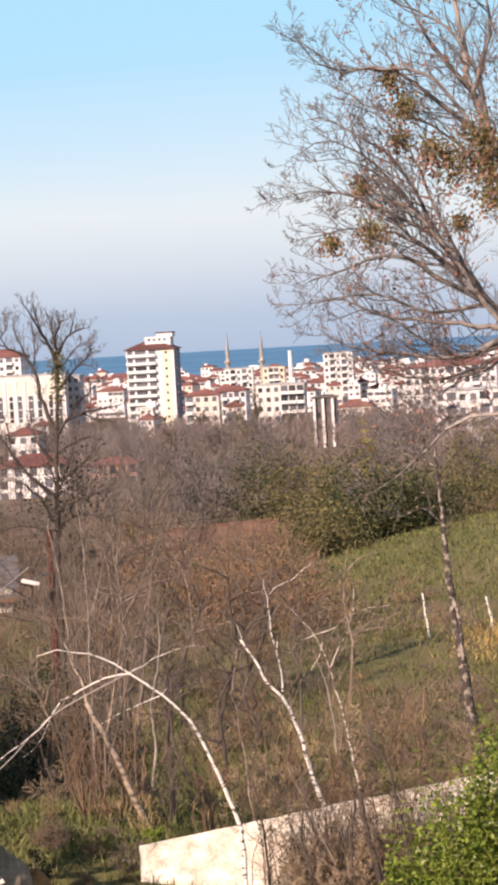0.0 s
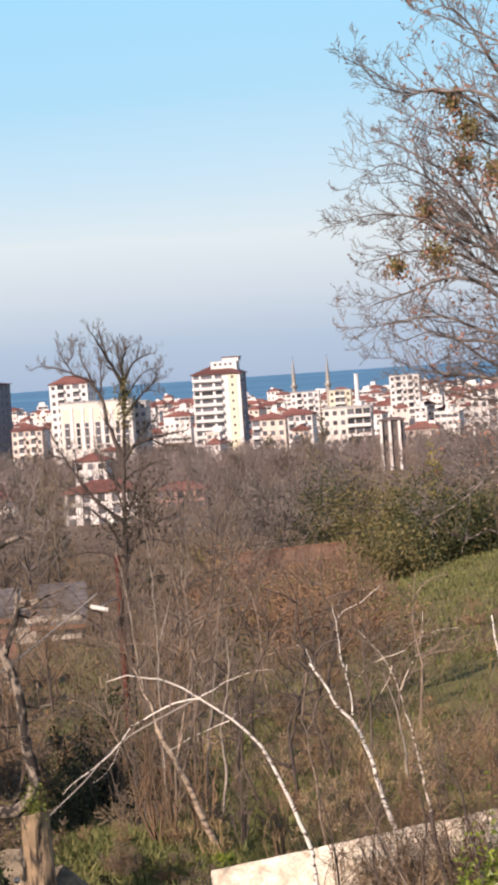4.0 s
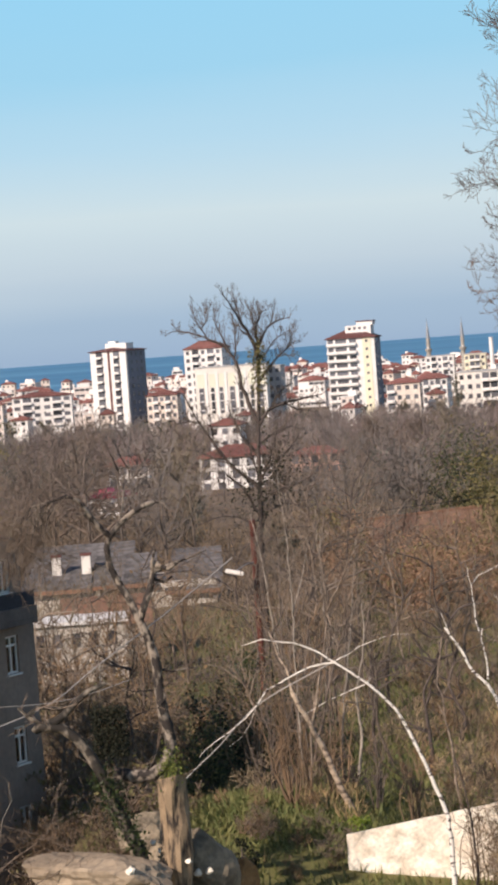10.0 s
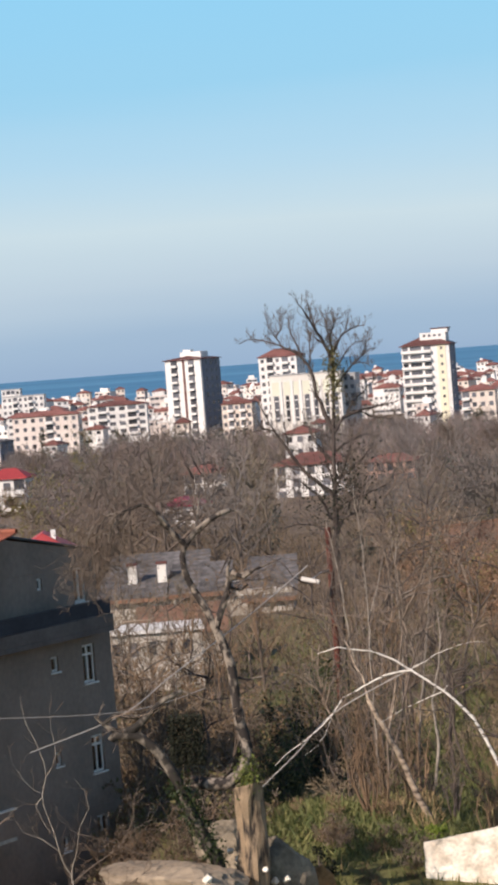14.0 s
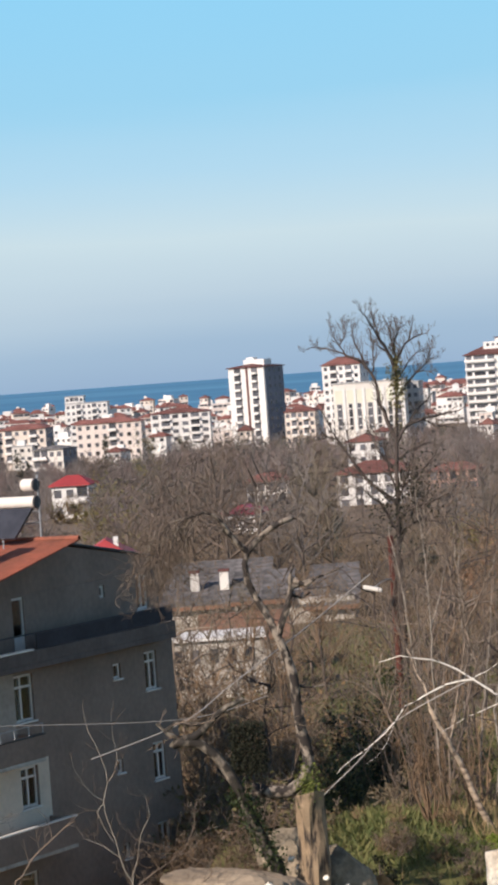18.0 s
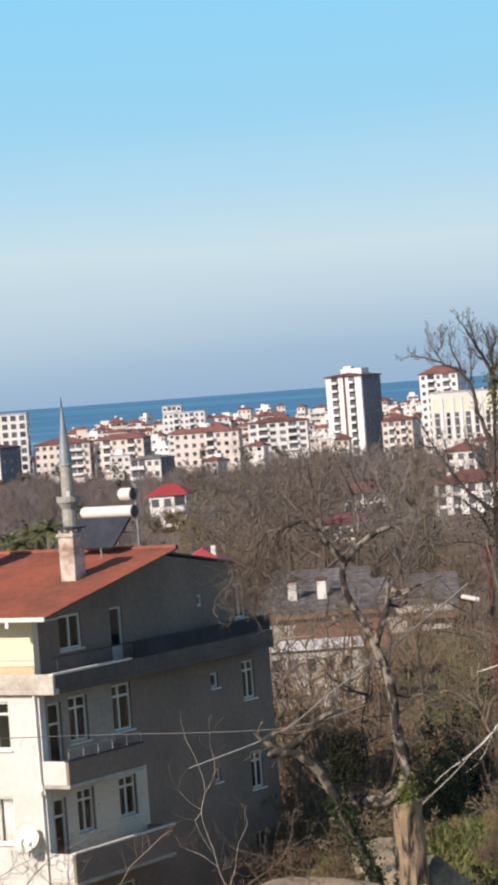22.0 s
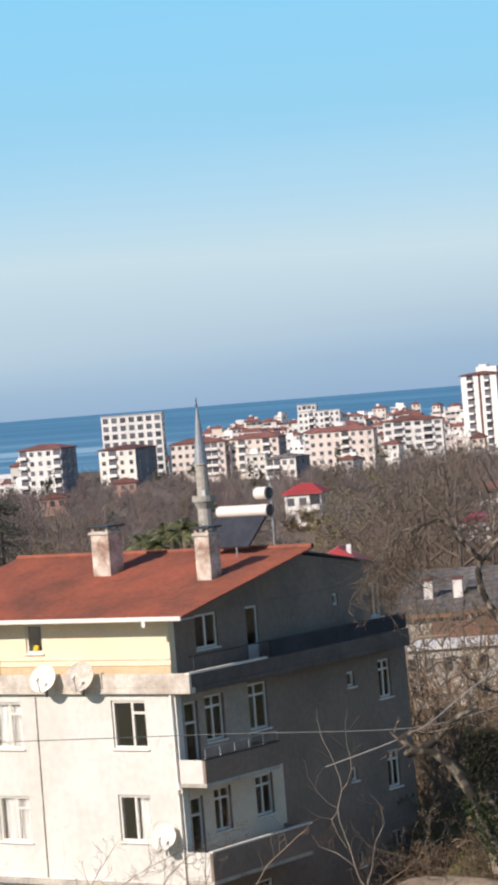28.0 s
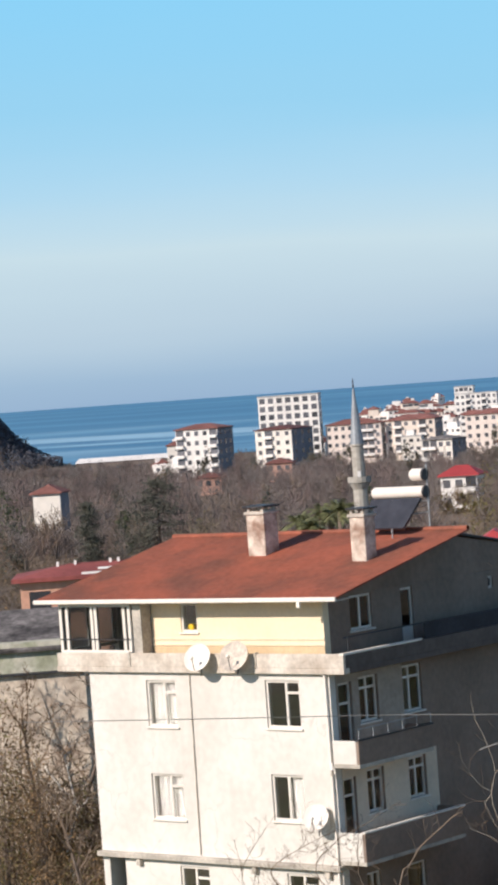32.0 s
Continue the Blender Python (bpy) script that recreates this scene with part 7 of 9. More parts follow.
    (0.16, 0.12, [(-11.36, 72.52, 30.29), (-11.66, 72.47, 30.29), (-11.81, 72.44, 30.12)]),
    (0.085, 0.04, [(-11.65, 72.47, 30.36), (-11.9, 72.43, 30.49), (-12.15, 72.39, 30.79)]),
    (0.07, 0.05, [(-11.94, 72.42, 30.59), (-11.67, 72.47, 30.75), (-11.1, 72.56, 30.69), (-10.76, 72.61, 30.73)]),
    (0.035, 0.01, [(-9.96, 72.72, 31.19), (-10.02, 72.71, 30.89), (-9.65, 72.76, 30.7)]),
    (0.03, 0.01, [(-9.96, 72.72, 31.25), (-9.93, 72.73, 31.61)]),
    (0.025, 0.008, [(-9.8, 72.74, 31.3), (-9.39, 72.8, 31.14), (-8.65, 72.89, 30.81)]),
]
t, tw, off, rng = hand_tree("tree", "leaning pollarded trunk wrapped in ivy with a cut head", [(r0 * 0.9, r1 * 0.9, p) for r0, r1, p in IVYT], MOTTLED, TWIG, 14, every=0.45, length=1.1, levels=1, kids=3, r=0.018, start=0.5, up=0.1)
line, _r = smooth_line(np.array([p for p in IVYT[0][2]], float) - off, 0.3, 0.2, 0.08)
c = line[int(len(line) * 0.04): int(len(line) * 0.56)]
c = np.repeat(c, 60, 0) + rng.normal(size=(len(c) * 60, 3)) * 0.15
leaf_part(t, "ivy", c, 0.11, IVY, rng, "dark green ivy round the trunk")
leaf_part(t, "ivy_clump", np.array((-10.13, 75.32, 29.59)) - off + rng.uniform(-1, 1, size=(2600, 3)) * np.array((0.5, 0.4, 0.72)), 0.1, IVY_DARK, rng, "hanging ivy clump, the hollow's shade put into its colour")
SAP = [
    (0.055, 0.008, [(-12.32, 67.89, 27.04), (-12.39, 67.88, 27.39), (-12.6, 67.84, 27.99), (-12.82, 67.8, 28.83), (-12.94, 67.78, 29.46), (-12.76, 67.81, 29.96), (-12.91, 67.78, 30.59), (-13.16, 67.73, 31.33), (-13.28, 67.71, 32.01)]),
    (0.022, 0.008, [(-12.94, 67.78, 29.41), (-13.11, 67.71, 29.22), (-12.93, 67.71, 28.8), (-12.68, 67.72, 28.32)]),
    (0.028, 0.006, [(-12.35, 67.89, 27.25), (-12.2, 67.82, 27.98), (-12.02, 67.77, 28.6), (-11.72, 67.73, 29.11), (-11.82, 67.63, 29.54), (-12.01, 67.51, 29.88)]),
    (0.018, 0.005, [(-12.8, 67.8, 29.91), (-12.5, 68.01, 30.44), (-12.63, 68.13, 31.05), (-12.65, 68.28, 31.81)]),
    (0.018, 0.005, [(-12.93, 67.78, 29.51), (-13.33, 67.5, 29.93), (-13.51, 67.26, 30.39), (-13.54, 67.05, 30.83)]),
    (0.018, 0.005, [(-12.6, 67.84, 27.99), (-12.98, 67.77, 28.33), (-13.47, 67.68, 28.57), (-13.6, 67.65, 28.88)]),
    (0.04, 0.012, [(-15.16, 66.29, 27.34), (-14.88, 66.35, 27.88), (-14.59, 66.42, 28.32), (-14.11, 66.52, 28.79), (-13.45, 66.66, 29.23)]),
]
hand_tree("sapling", "slim bare sapling in front of the shaded house wall", [(r0 * 0.6, r1 * 0.5, p) for r0, r1, p in SAP[:6]], SHOOT_PALE, BRAMBLE, 15, every=0.3, length=0.7, levels=1, kids=2, r=0.006, start=0.3, up=0.2, rmin=0.003)
hand_tree("sapling", "arched bare stem before the balcony", [(r0 * 0.8, r1, p) for r0, r1, p in SAP[6:]], TWIG, TWIG, 16, every=0.3, length=0.8, levels=1, kids=3, r=0.012, start=0.2, up=0.2)
for k, (px, py, hh) in enumerate(((-16.6, 66.8, 5.6), (-17.6, 67.6, 5.2), (-15.9, 68.2, 5.2), (-12.6, 71.8, 5.4), (-11.9, 71.0, 4.6), (-19.3, 68.6, 5.0))):
    rngk = np.random.default_rng(60 + k)
    gz = ground_z(px, py)
    pts = [(px, py, gz)] + [(px + rngk.normal() * 0.25 * j, py + rngk.normal() * 0.2 * j, gz + hh * 0.25 * j) for j in (1, 2, 3, 4)]
    hand_tree("sapling", "bare young tree with many fine twigs beside the house", [(0.03, 0.006, pts)], TWIG, TWIG, 70 + k, every=0.25, length=1.2, levels=2, kids=3, r=0.008, rmin=0.0035, start=0.45, up=0.15)

hand_tree("tree", "twisted white-barked tree in the scrub beside the house", [
    (0.09, 0.03, [(-32.68, 91.33, 22.96), (-32.84, 91.27, 24.35), (-32.44, 91.42, 25.7), (-32.92, 91.24, 26.39), (-33.46, 91.05, 27.37)]),
    (0.05, 0.02, [(-32.44, 91.42, 25.7), (-32.55, 91.38, 26.25), (-32.73, 91.31, 27.28)]),
    (0.04, 0.02, [(-32.44, 91.42, 25.7), (-32.16, 91.52, 25.91), (-31.99, 91.57, 26.1)]),
], BIRCH, TWIG_GREY, 31, every=0.4, length=1.0, levels=1, r=0.016, start=0.4)

# crooked stems in front of the pale wall
for k in range(8):
    rngk = np.random.default_rng(500 + k)
    f = k / 7
    px, py = 0.6 + 6.0 * f + rngk.normal() * 0.3, 76.9 - 0.4 * f + rngk.normal() * 0.3
    gz = ground_z(px, py)
    hh = rngk.uniform(2.2, 4.4)
    sl = rngk.normal() * 0.3 - 0.1
    pts = [(px, py, gz)] + [(px + sl * j + rngk.normal() * 0.12, py + rngk.normal() * 0.15, gz + hh * 0.25 * j) for j in (1, 2, 3, 4)]
    hand_tree("sapling", "thin crooked stem before the pale wall", [(0.05, 0.012, pts)], (BARK_DARK, BARK, TWIG_GREY)[k % 3], (TWIG, STRAW)[k % 2], 520 + k, every=0.22, length=1.2, levels=1, kids=3, r=0.014, start=0.15, up=0.05, spread=1.2)

def brambles(x, y, h, seed, label="tangle of thin brown bramble stems hanging before the pale wall", group="brambles before the wall"):
    """A tangle of thin arching stems."""
    rng = np.random.default_rng(seed)
    t = thing("bramble", label, "bramble", pose(x, y, ground_z(x, y)), group=group)
    for k in range(9):
        a, L = rng.uniform(0, 6.283), h * rng.uniform(0.7, 1.25)
        dx, dy = math.cos(a) * rng.uniform(0.3, 1.5), math.sin(a) * 0.35
        bx = rng.normal() * 0.5
        ln = smooth_line(np.array([(bx, 0, -0.1), (bx + dx * 0.25, dy * 0.4, L * 0.6), (bx + dx * 0.7, dy * 0.8, L), (bx + dx * 1.4, dy, L * rng.uniform(0.75, 1.0))]), rng.uniform(0.012, 0.022), 0.005, 0.3, 0.03, rng)
        tw = [ln]
        twigs_on(rng, ln, tw, 0.22, 0.6, 1, 0.15, 0.008, 0.05, 1.2, 2, 0.004)
        v, f = tubes(tw, 5, 3, 0.05)
        mesh_part("stem", v, f, BRAMBLE, t, smooth=True)


for k in range(20):
    _f = 0.3 + 0.7 * k / 19
    _x, _y = -2.8 + 9.8 * _f + 0.3 * math.sin(k * 5.1), 78.2 - 1.1 * _f + 0.35 * math.sin(k * 3.3)
    brambles(_x, _y, (2.6 + 0.8 * math.sin(k * 2.3)) * (0.75 + 0.5 * _f), 900 + k)
for k, (x, y) in enumerate(((-11.63, 77.13), (-11.85, 75.07), (-10.91, 74.2), (-12.14, 79.07), (-11.13, 78.21), (-11.75, 73.06), (-10.92, 80.26), (-11.12, 73.16))):
    brambles(x, y, 2.4 + 0.5 * math.sin(k * 1.9), 940 + k, "tangle of brown bramble stems on the bank by the pollards", "brambles on the bank")


def coppice(x, y, h, stems, seed, mat, lean=0.0):
    """A clump of straight thin stems fanning out from one stool."""
    rng = np.random.default_rng(seed)
    g = ground_z(x, y)
    t = thing("coppice_clump", "clump of straight thin bare stems in the rough grass", "bush", pose(x, y, g), group="coppice clumps on the field")
    for k in range(stems):
        a, tilt = rng.uniform(0, 6.283), abs(rng.normal()) * 0.22 + 0.03
        L = h * rng.uniform(0.6, 1.1)
        dx, dy = math.cos(a) * tilt * L + lean * L, math.sin(a) * tilt * L * 0.6
        b = rng.normal(size=2) * 0.18
        pts = [(math.cos(a) * 0.1, math.sin(a) * 0.1, -0.15), (dx * 0.35 + b[0], dy * 0.35, L * 0.4), (dx * 0.7 - b[0] * 0.6, dy * 0.7 + b[1], L * 0.75), (dx, dy, L)]
        line = smooth_line(np.array(pts), rng.uniform(0.022, 0.045), 0.008, 0.3, 0.01, rng)
        tw = [line]
        twigs_on(rng, line, tw, 0.45, 0.7, 1, 0.35, 0.012, 0.25, 0.8, 2, 0.006)
        v, f = tubes(tw, 5, 3, 0.05)
        mesh_part("stem", v, f, mat, t, smooth=True)


COPPICE = ((-5.77, 84.8, 3.4, 13), (-3.24, 86.94, 2.6, 9), (-4.63, 87.88, 2.8, 7), (-1.9, 83.5, 3.4, 7), (0.7, 84.5, 2.8, 6), (2.4, 86.0, 2.6, 6), (-5.4, 87.0, 3.6, 8), (-6.6, 88.5, 4.0, 8), (-4.6, 94.0, 3.2, 6), (0.9, 92.0, 2.6, 6), (3.6, 93.0, 3.0, 6), (5.4, 95.0, 3.4, 7), (-7.9, 97.0, 4.6, 8), (-5.9, 101.0, 4.6, 7), (2.4, 101.0, 3.2, 6), (5.0, 104.0, 3.4, 7), (-8.8, 104.0, 5.0, 7), (-6.8, 109.0, 5.6, 7))
for k, (x, y, h, n) in enumerate(COPPICE):
    coppice(x, y, h, n, 600 + k, (TWIG_RED, BARK, STRAW_WARM)[k % 3], (-0.08, 0.05, 0.0)[k % 3])


def dirt_patch():
    V, F = [], []
    n, m = 26, 8
    for i in range(n):
        for j in range(m):
            u, w = i / (n - 1), j / (m - 1)
            x = PATCH[0] + PATCH[2] * (u - 0.5)
            y = PATCH[1] + PATCH[3] * (w - 0.5) + 0.9 * math.sin(u * 3.0)
            edge = min(u, 1 - u, w, 1 - w) * 2
            V.append((x, y, ground_z(x, y) - 0.12 + 0.3 * min(0.5, edge) + 0.05 * noise.noise((x * 2, y * 2, 3))))
    for i in range(n - 1):
        for j in range(m - 1):
            F.append((i * m + j, i * m + m + j, i * m + m + j + 1, i * m + j + 1))
    tagged(mesh_part("path", V, F, SOIL, smooth=True), "short stretch of bare earth path in the field", "path", kind="structure")


PATCH = (-6.0, 132.5, 5.2, 6.0)
dirt_patch()

def crooked_tree(az, d, h, seed, bark, twig, r=0.09):
    """A bare crooked tree: a bent trunk and a few kinked limbs."""
    rng = np.random.default_rng(seed)
    x, y = -d * math.sin(radians(az)), d * math.cos(radians(az))
    g = ground_z(x, y)
    lean = rng.normal(size=2) * 0.14
    trunk = [(x + lean[0] * h * q + rng.normal() * 0.22 * (q > 0), y + lean[1] * h * q, g + h * q - 0.1) for q in (0, 0.2, 0.42, 0.64, 0.84, 1.0)]
    limbs = [(r, 0.015, trunk)]
    for k in range(7):
        q = rng.uniform(0.25, 0.85)
        i = min(4, int(q * 5))
        p = np.array(trunk[i]) + (np.array(trunk[i + 1]) - np.array(trunk[i])) * (q * 5 - i)
        side, L = rng.choice((-1, 1)), h * rng.uniform(0.22, 0.42)
        pts, a = [tuple(p)], rng.uniform(0.3, 1.1)
        for j in range(4):
            a += rng.normal() * 0.45
            p = p + np.array((side * math.cos(a), rng.normal() * 0.3, abs(math.sin(a)) * 0.9)) * L / 4
            pts.append(tuple(p))
        limbs.append((r * rng.uniform(0.35, 0.6), 0.012, pts))
    hand_tree("tree", "bare crooked tree rising out of the thicket", limbs, bark, twig, seed, every=0.45, length=0.8, levels=1, kids=3, r=0.018, start=0.4, up=0.25, rmin=0.007)


CROOKED = ((6.9, 128, 9.5), (7.6, 122, 8.6), (8.4, 128, 9.0), (8.9, 120, 8.0),  (3.5, 132, 9.5), (2.9, 124, 9.0), (2.3, 138, 10.5), (1.7, 128, 9.0), (1.2, 140, 9.5), (2.6, 150, 11.0), (0.6, 132, 8.0), (-0.1, 140, 8.0),  (8.0, 106, 6.8), (4.6, 98, 5.6), (2.0, 108, 6.5), (0.3, 112, 6.0), (3.6, 96, 6.0), (-0.8, 118, 6.5), (-1.8, 130, 7.5), (1.0, 98, 5.0), (7.2, 98, 6.0), (4.25, 121, 10.5), (3.65, 123, 11.0), (3.35, 119, 9.5), (3.05, 126, 10.0), (4.55, 127, 9.5), (3.8, 116, 8.5), (2.7, 118, 8.5))
for k, (az, d, h) in enumerate(CROOKED):
    crooked_tree(az, d, h, 800 + k, (BARK_DARK, BARK, BARK_TALL, BARK_PALE, BARK_DARK)[k % 5], (TWIG, TWIG_GREY, BARK_TALL)[k % 3], 0.07 + 0.012 * (k % 4))

# leaning dead trunk and pale saplings on the field
hand_tree("tree", "leaning tan trunk with peeling bark in the rough grass", [
    (0.12, 0.07, [(-4, 85.91, 25.17), (-4.26, 85.89, 25.86), (-4.6, 85.88, 26.75), (-4.96, 85.86, 27.65), (-5.36, 85.83, 28.47), (-5.63, 85.82, 29.07)]),
    (0.05, 0.02, [(-5.63, 85.82, 29.07), (-5.69, 86.11, 29.54), (-5.96, 86.39, 30.04), (-6.28, 86.77, 30.96)]),
    (0.04, 0.015, [(-5.08, 85.85, 27.95), (-4.86, 86.16, 28.76), (-4.72, 86.37, 29.59)]),
], banded("peeling_tan_bark", (0.47, 0.36, 0.26), (0.13, 0.095, 0.07), 2.5, cut=(0.48, 0.62), freq=2.5), TWIG_GREY, 610, every=0.5, length=0.8, levels=1, kids=2, r=0.012, start=0.7, up=0.3)
hand_tree("sapling", "tall slim sapling with pale grey bark", [
    (0.045, 0.015, [(-5.44, 91.84, 27.03), (-5.17, 91.85, 28.17), (-4.92, 91.87, 29.39), (-4.63, 91.88, 30.76), (-4.64, 91.88, 31.84), (-4.79, 91.88, 33.09), (-4.91, 91.87, 34.02)]),
    (0.04, 0.012, [(-4.62, 91.88, 30.99), (-4.22, 91.4, 31.7), (-3.84, 90.92, 32.48), (-3.55, 90.53, 33.1)]),
    (0.05, 0.03, [(-4.34, 91.9, 29.78), (-4.49, 91.89, 30.36), (-4.62, 91.88, 30.91)]),
], BARK_PALE, TWIG, 611, every=0.2, length=1.15, levels=2, kids=3, r=0.013, start=0.2, up=0.4, rmin=0.004)
hand_tree("sapling", "tall slim sapling with pale grey bark", [
    (0.04125, 0.007, [(-6.03, 94.81, 28.31), (-6.04, 94.81, 29.43), (-5.98, 94.81, 31.02), (-6.01, 94.81, 32.94), (-6.14, 94.8, 34.7), (-6.17, 94.8, 35.98)]),
    (0.03, 0.01, [(-6, 94.81, 30.71), (-5.65, 95.43, 31.74), (-5.33, 95.85, 33.13)]),
], SHOOT_PALE, TWIG, 612, every=0.2, length=1.15, levels=2, kids=3, r=0.013, start=0.2, up=0.4, rmin=0.004)
hand_tree("sapling", "tall slim sapling with pale grey bark", [
    (0.045, 0.006, [(-6.69, 96.77, 28.27), (-7, 96.75, 29.92), (-7.28, 96.73, 30.76), (-7.06, 96.74, 32.37), (-6.7, 96.77, 33.81), (-6.69, 96.77, 35.11)]),
    (0.035, 0.01, [(-7.21, 96.73, 30.43), (-7.71, 96.69, 31.28), (-7.88, 96.68, 32.27)]),
], BARK, TWIG, 613, every=0.2, length=1.15, levels=2, kids=3, r=0.013, start=0.2, up=0.4, rmin=0.004)
hand_tree("sapling", "tall slim sapling with pale grey bark", [
    (0.0375, 0.006, [(-5.09, 99.87, 27.94), (-4.72, 99.89, 29.43), (-4.02, 99.92, 31.05), (-3.71, 99.93, 32.88), (-3.11, 99.95, 34.17)]),
    (0.035, 0.01, [(-4.63, 99.89, 29.59), (-3.94, 99.92, 29.87), (-3.21, 99.95, 30.66)]),
], BARK_PALE, TWIG, 614, every=0.2, length=1.15, levels=2, kids=3, r=0.013, start=0.2, up=0.4, rmin=0.004)

# tall thin shoots round the dark tree
for k, (az, d, hh) in enumerate(((3.3, 112, 9.5), (3.7, 118, 10.5), (4.5, 115, 9.0), (2.8, 108, 8.0), (4.1, 106, 8.5), (3.0, 120, 9.0), (3.5, 98, 7.0), (2.5, 97, 6.5), (1.7, 105, 6.0), (-1.6, 100, 5.0))):
    rngk = np.random.default_rng(400 + k)
    px, py = -d * math.sin(radians(az)), d * math.cos(radians(az))
    gz = ground_z(px, py)
    sl, sd = rngk.normal() * 0.35, rngk.normal() * 0.2
    pts = [(px, py, gz)] + [(px + sl * j + rngk.normal() * 0.12, py + sd * j, gz + hh * 0.25 * j) for j in (1, 2, 3, 4)]
    hand_tree("sapling", "tall thin pale shoot rising from the thicket", [(0.07, 0.014, pts)], SHOOT_PALE if k % 2 else BARK, TWIG_GREY, 420 + k, every=0.4, length=1.1, levels=1, kids=4, r=0.016, start=0.3, up=0.35)

# cut stump, boulders and soil bank below the pollards
def stump():
    rng = np.random.default_rng(3)
    x, y = -8.4, 73.5
    g = ground_z(x, y) - 0.2
    h = EYE - 11.5 - g
    t = thing("tree_stump", "thick sawn-off tree stump with torn bark and moss", "stump", pose(x, y, g))
    bm = bmesh.new()
    rings = []
    for k in range(12):
        z = h * k / 11
        ring = []
        for j in range(16):
            a = 2 * math.pi * j / 16
            r = 0.38 + 0.22 * (1 - k / 11) ** 2 + 0.16 * noise.noise((math.cos(a) * 1.1, math.sin(a) * 1.1, k * 0.22)) + 0.08 * noise.noise((math.cos(a) * 3, math.sin(a) * 3, k * 0.3 + 7))
            ring.append(bm.verts.new((r * math.cos(a) + 0.012 * k, r * math.sin(a), z + ((0.09 * math.sin(a + 2.2) + 0.05 * math.sin(a * 5)) if k == 11 else 0))))
        rings.append(ring)
    for a, b in zip(rings, rings[1:]):
        for j in range(16):
            bm.faces.new((a[j], a[(j + 1) % 16], b[(j + 1) % 16], b[j]))
    bm.faces.new(rings[-1])
    part("trunk", bm, banded("stump_bark", (0.33, 0.235, 0.145), (0.045, 0.035, 0.028), 0.25, cut=(0.47, 0.6), freq=5.0), t)
    n = 900
    c = np.stack([rng.normal(size=n) * 0.17 + 0.12, rng.normal(size=n) * 0.2, h + rng.normal(size=n) * 0.3 + 0.12], 1)
    leaf_part(t, "moss", c, 0.09, MOSS, rng, "bright green moss and shoots on top")


stump()


def boulder(x, y, z, s, mat, label, seed, flat=0.7, wide=1.0, cuts=9):
    """A rock: a rough ball cut flat by a few planes."""
    rng = np.random.default_rng(seed)
    bm = bmesh.new()
    bmesh.ops.create_icosphere(bm, subdivisions=4 if s > 0.4 else 2, radius=1.0)
    o = rng.uniform(0, 50, 3)
    planes = rng.normal(size=(cuts, 3))
    planes /= np.linalg.norm(planes, axis=1)[:, None]
    depth = rng.uniform(0.55, 0.85, cuts)
    for v in bm.verts:
        k = 1.05 + 0.22 * noise.noise(Vector(o) + v.co * 1.3)
        for p, q in zip(planes, depth):
            c = v.co.x * p[0] + v.co.y * p[1] + v.co.z * p[2]
            if c > 0:
                k = min(k, q / max(c, 0.05))
        k += 0.07 * noise.noise(Vector(o) + v.co * 3.4) + 0.035 * noise.noise(Vector(o) + v.co * 9) + 0.015 * noise.noise(Vector(o) + v.co * 22)
        v.co = Vector((v.co.x * s * k * wide, v.co.y * s * k, v.co.z * s * k * flat))
    ob = part("boulder", bm, mat)
    ob.matrix_basis = pose(x, y, z, 0, 0, rng.uniform(-25, 25))
    return tagged(ob, label, "boulder", group="rocks on the bank")


for k, ((x, y, z), s, flat, wide, mat, lab) in enumerate((((-10.48, 72.24, 26.22), 1.3, 0.62, 1.9, SLAB, "broad tan rock slab sloping up to the stump"), ((-7.77, 75.2, 25.5), 1.0, 1.25, 1.0, ROCK, "blocky grey rock with dark cracks beside the stump"), ((-9.15, 74.74, 25.99), 0.75, 1.2, 0.9, ROCK, "rough grey rock behind the stump"), ((-6.76, 75.7, 25.1), 0.6, 1.2, 0.8, EARTH_ORANGE, "lump of orange-brown earth at the foot of the rocks"), ((-9.47, 76.42, 26.33), 0.85, 1.0, 1.0, ROCK, "shaded rock face under the hooked trunk"))):
    boulder(x, y, z, s, mat, lab, 30 + k, flat, wide)
for k, (x, y, z, s) in enumerate(((-8.93, 73.66, 26.7, 0.13), (-8.71, 73.69, 26.45, 0.11), (-9.26, 70.9, 26.47, 0.17), (-7.85, 72.17, 26.41, 0.11), (-7.78, 73.89, 25.76, 0.13), (-7.47, 73.92, 25.77, 0.13), (-9.31, 73.71, 26.36, 0.08))):
    boulder(x, y, z, s, LIME, "small white stone lying on the bank", 40 + k, 0.9)


def soil_bank():
    V, F = [], []
    n, m = 60, 44
    for i in range(n):
        for j in range(m):
            u, v = i / (n - 1), j / (m - 1)
            x = -14.2 + 10.0 * u
            y = 70.0 + 7.5 * v
            top = 0.3 + 0.8 * math.exp(-0.5 * ((u - 0.45) / 0.25) ** 2) + 0.5 * noise.noise((x * 0.9, y * 0.7, 9))
            z = ground_z(x, y) + top * math.sin(math.pi * min(1, max(0, v))) ** 0.6 * math.sin(math.pi * u) ** 0.5 + 0.22 * noise.noise((x * 1.3, y * 1.3, 5)) + 0.12 * noise.noise((x * 4, y * 4, 8)) - 0.3
            V.append((x, y, z))
    for i in range(n - 1):
        for j in range(m - 1):
            F.append((i * m + j, i * m + m + j, i * m + m + j + 1, i * m + j + 1))
    tagged(mesh_part("soil_bank", V, F, SOIL, smooth=True), "bare tan earth bank at the foot of the pollards", "bank", kind="structure")


soil_bank()


# ---- limewashed garden wall ----
def garden_wall():
    a, b = Vector((-3.9, 79.9)), Vector((7.25, 78.2))
    d = b - a
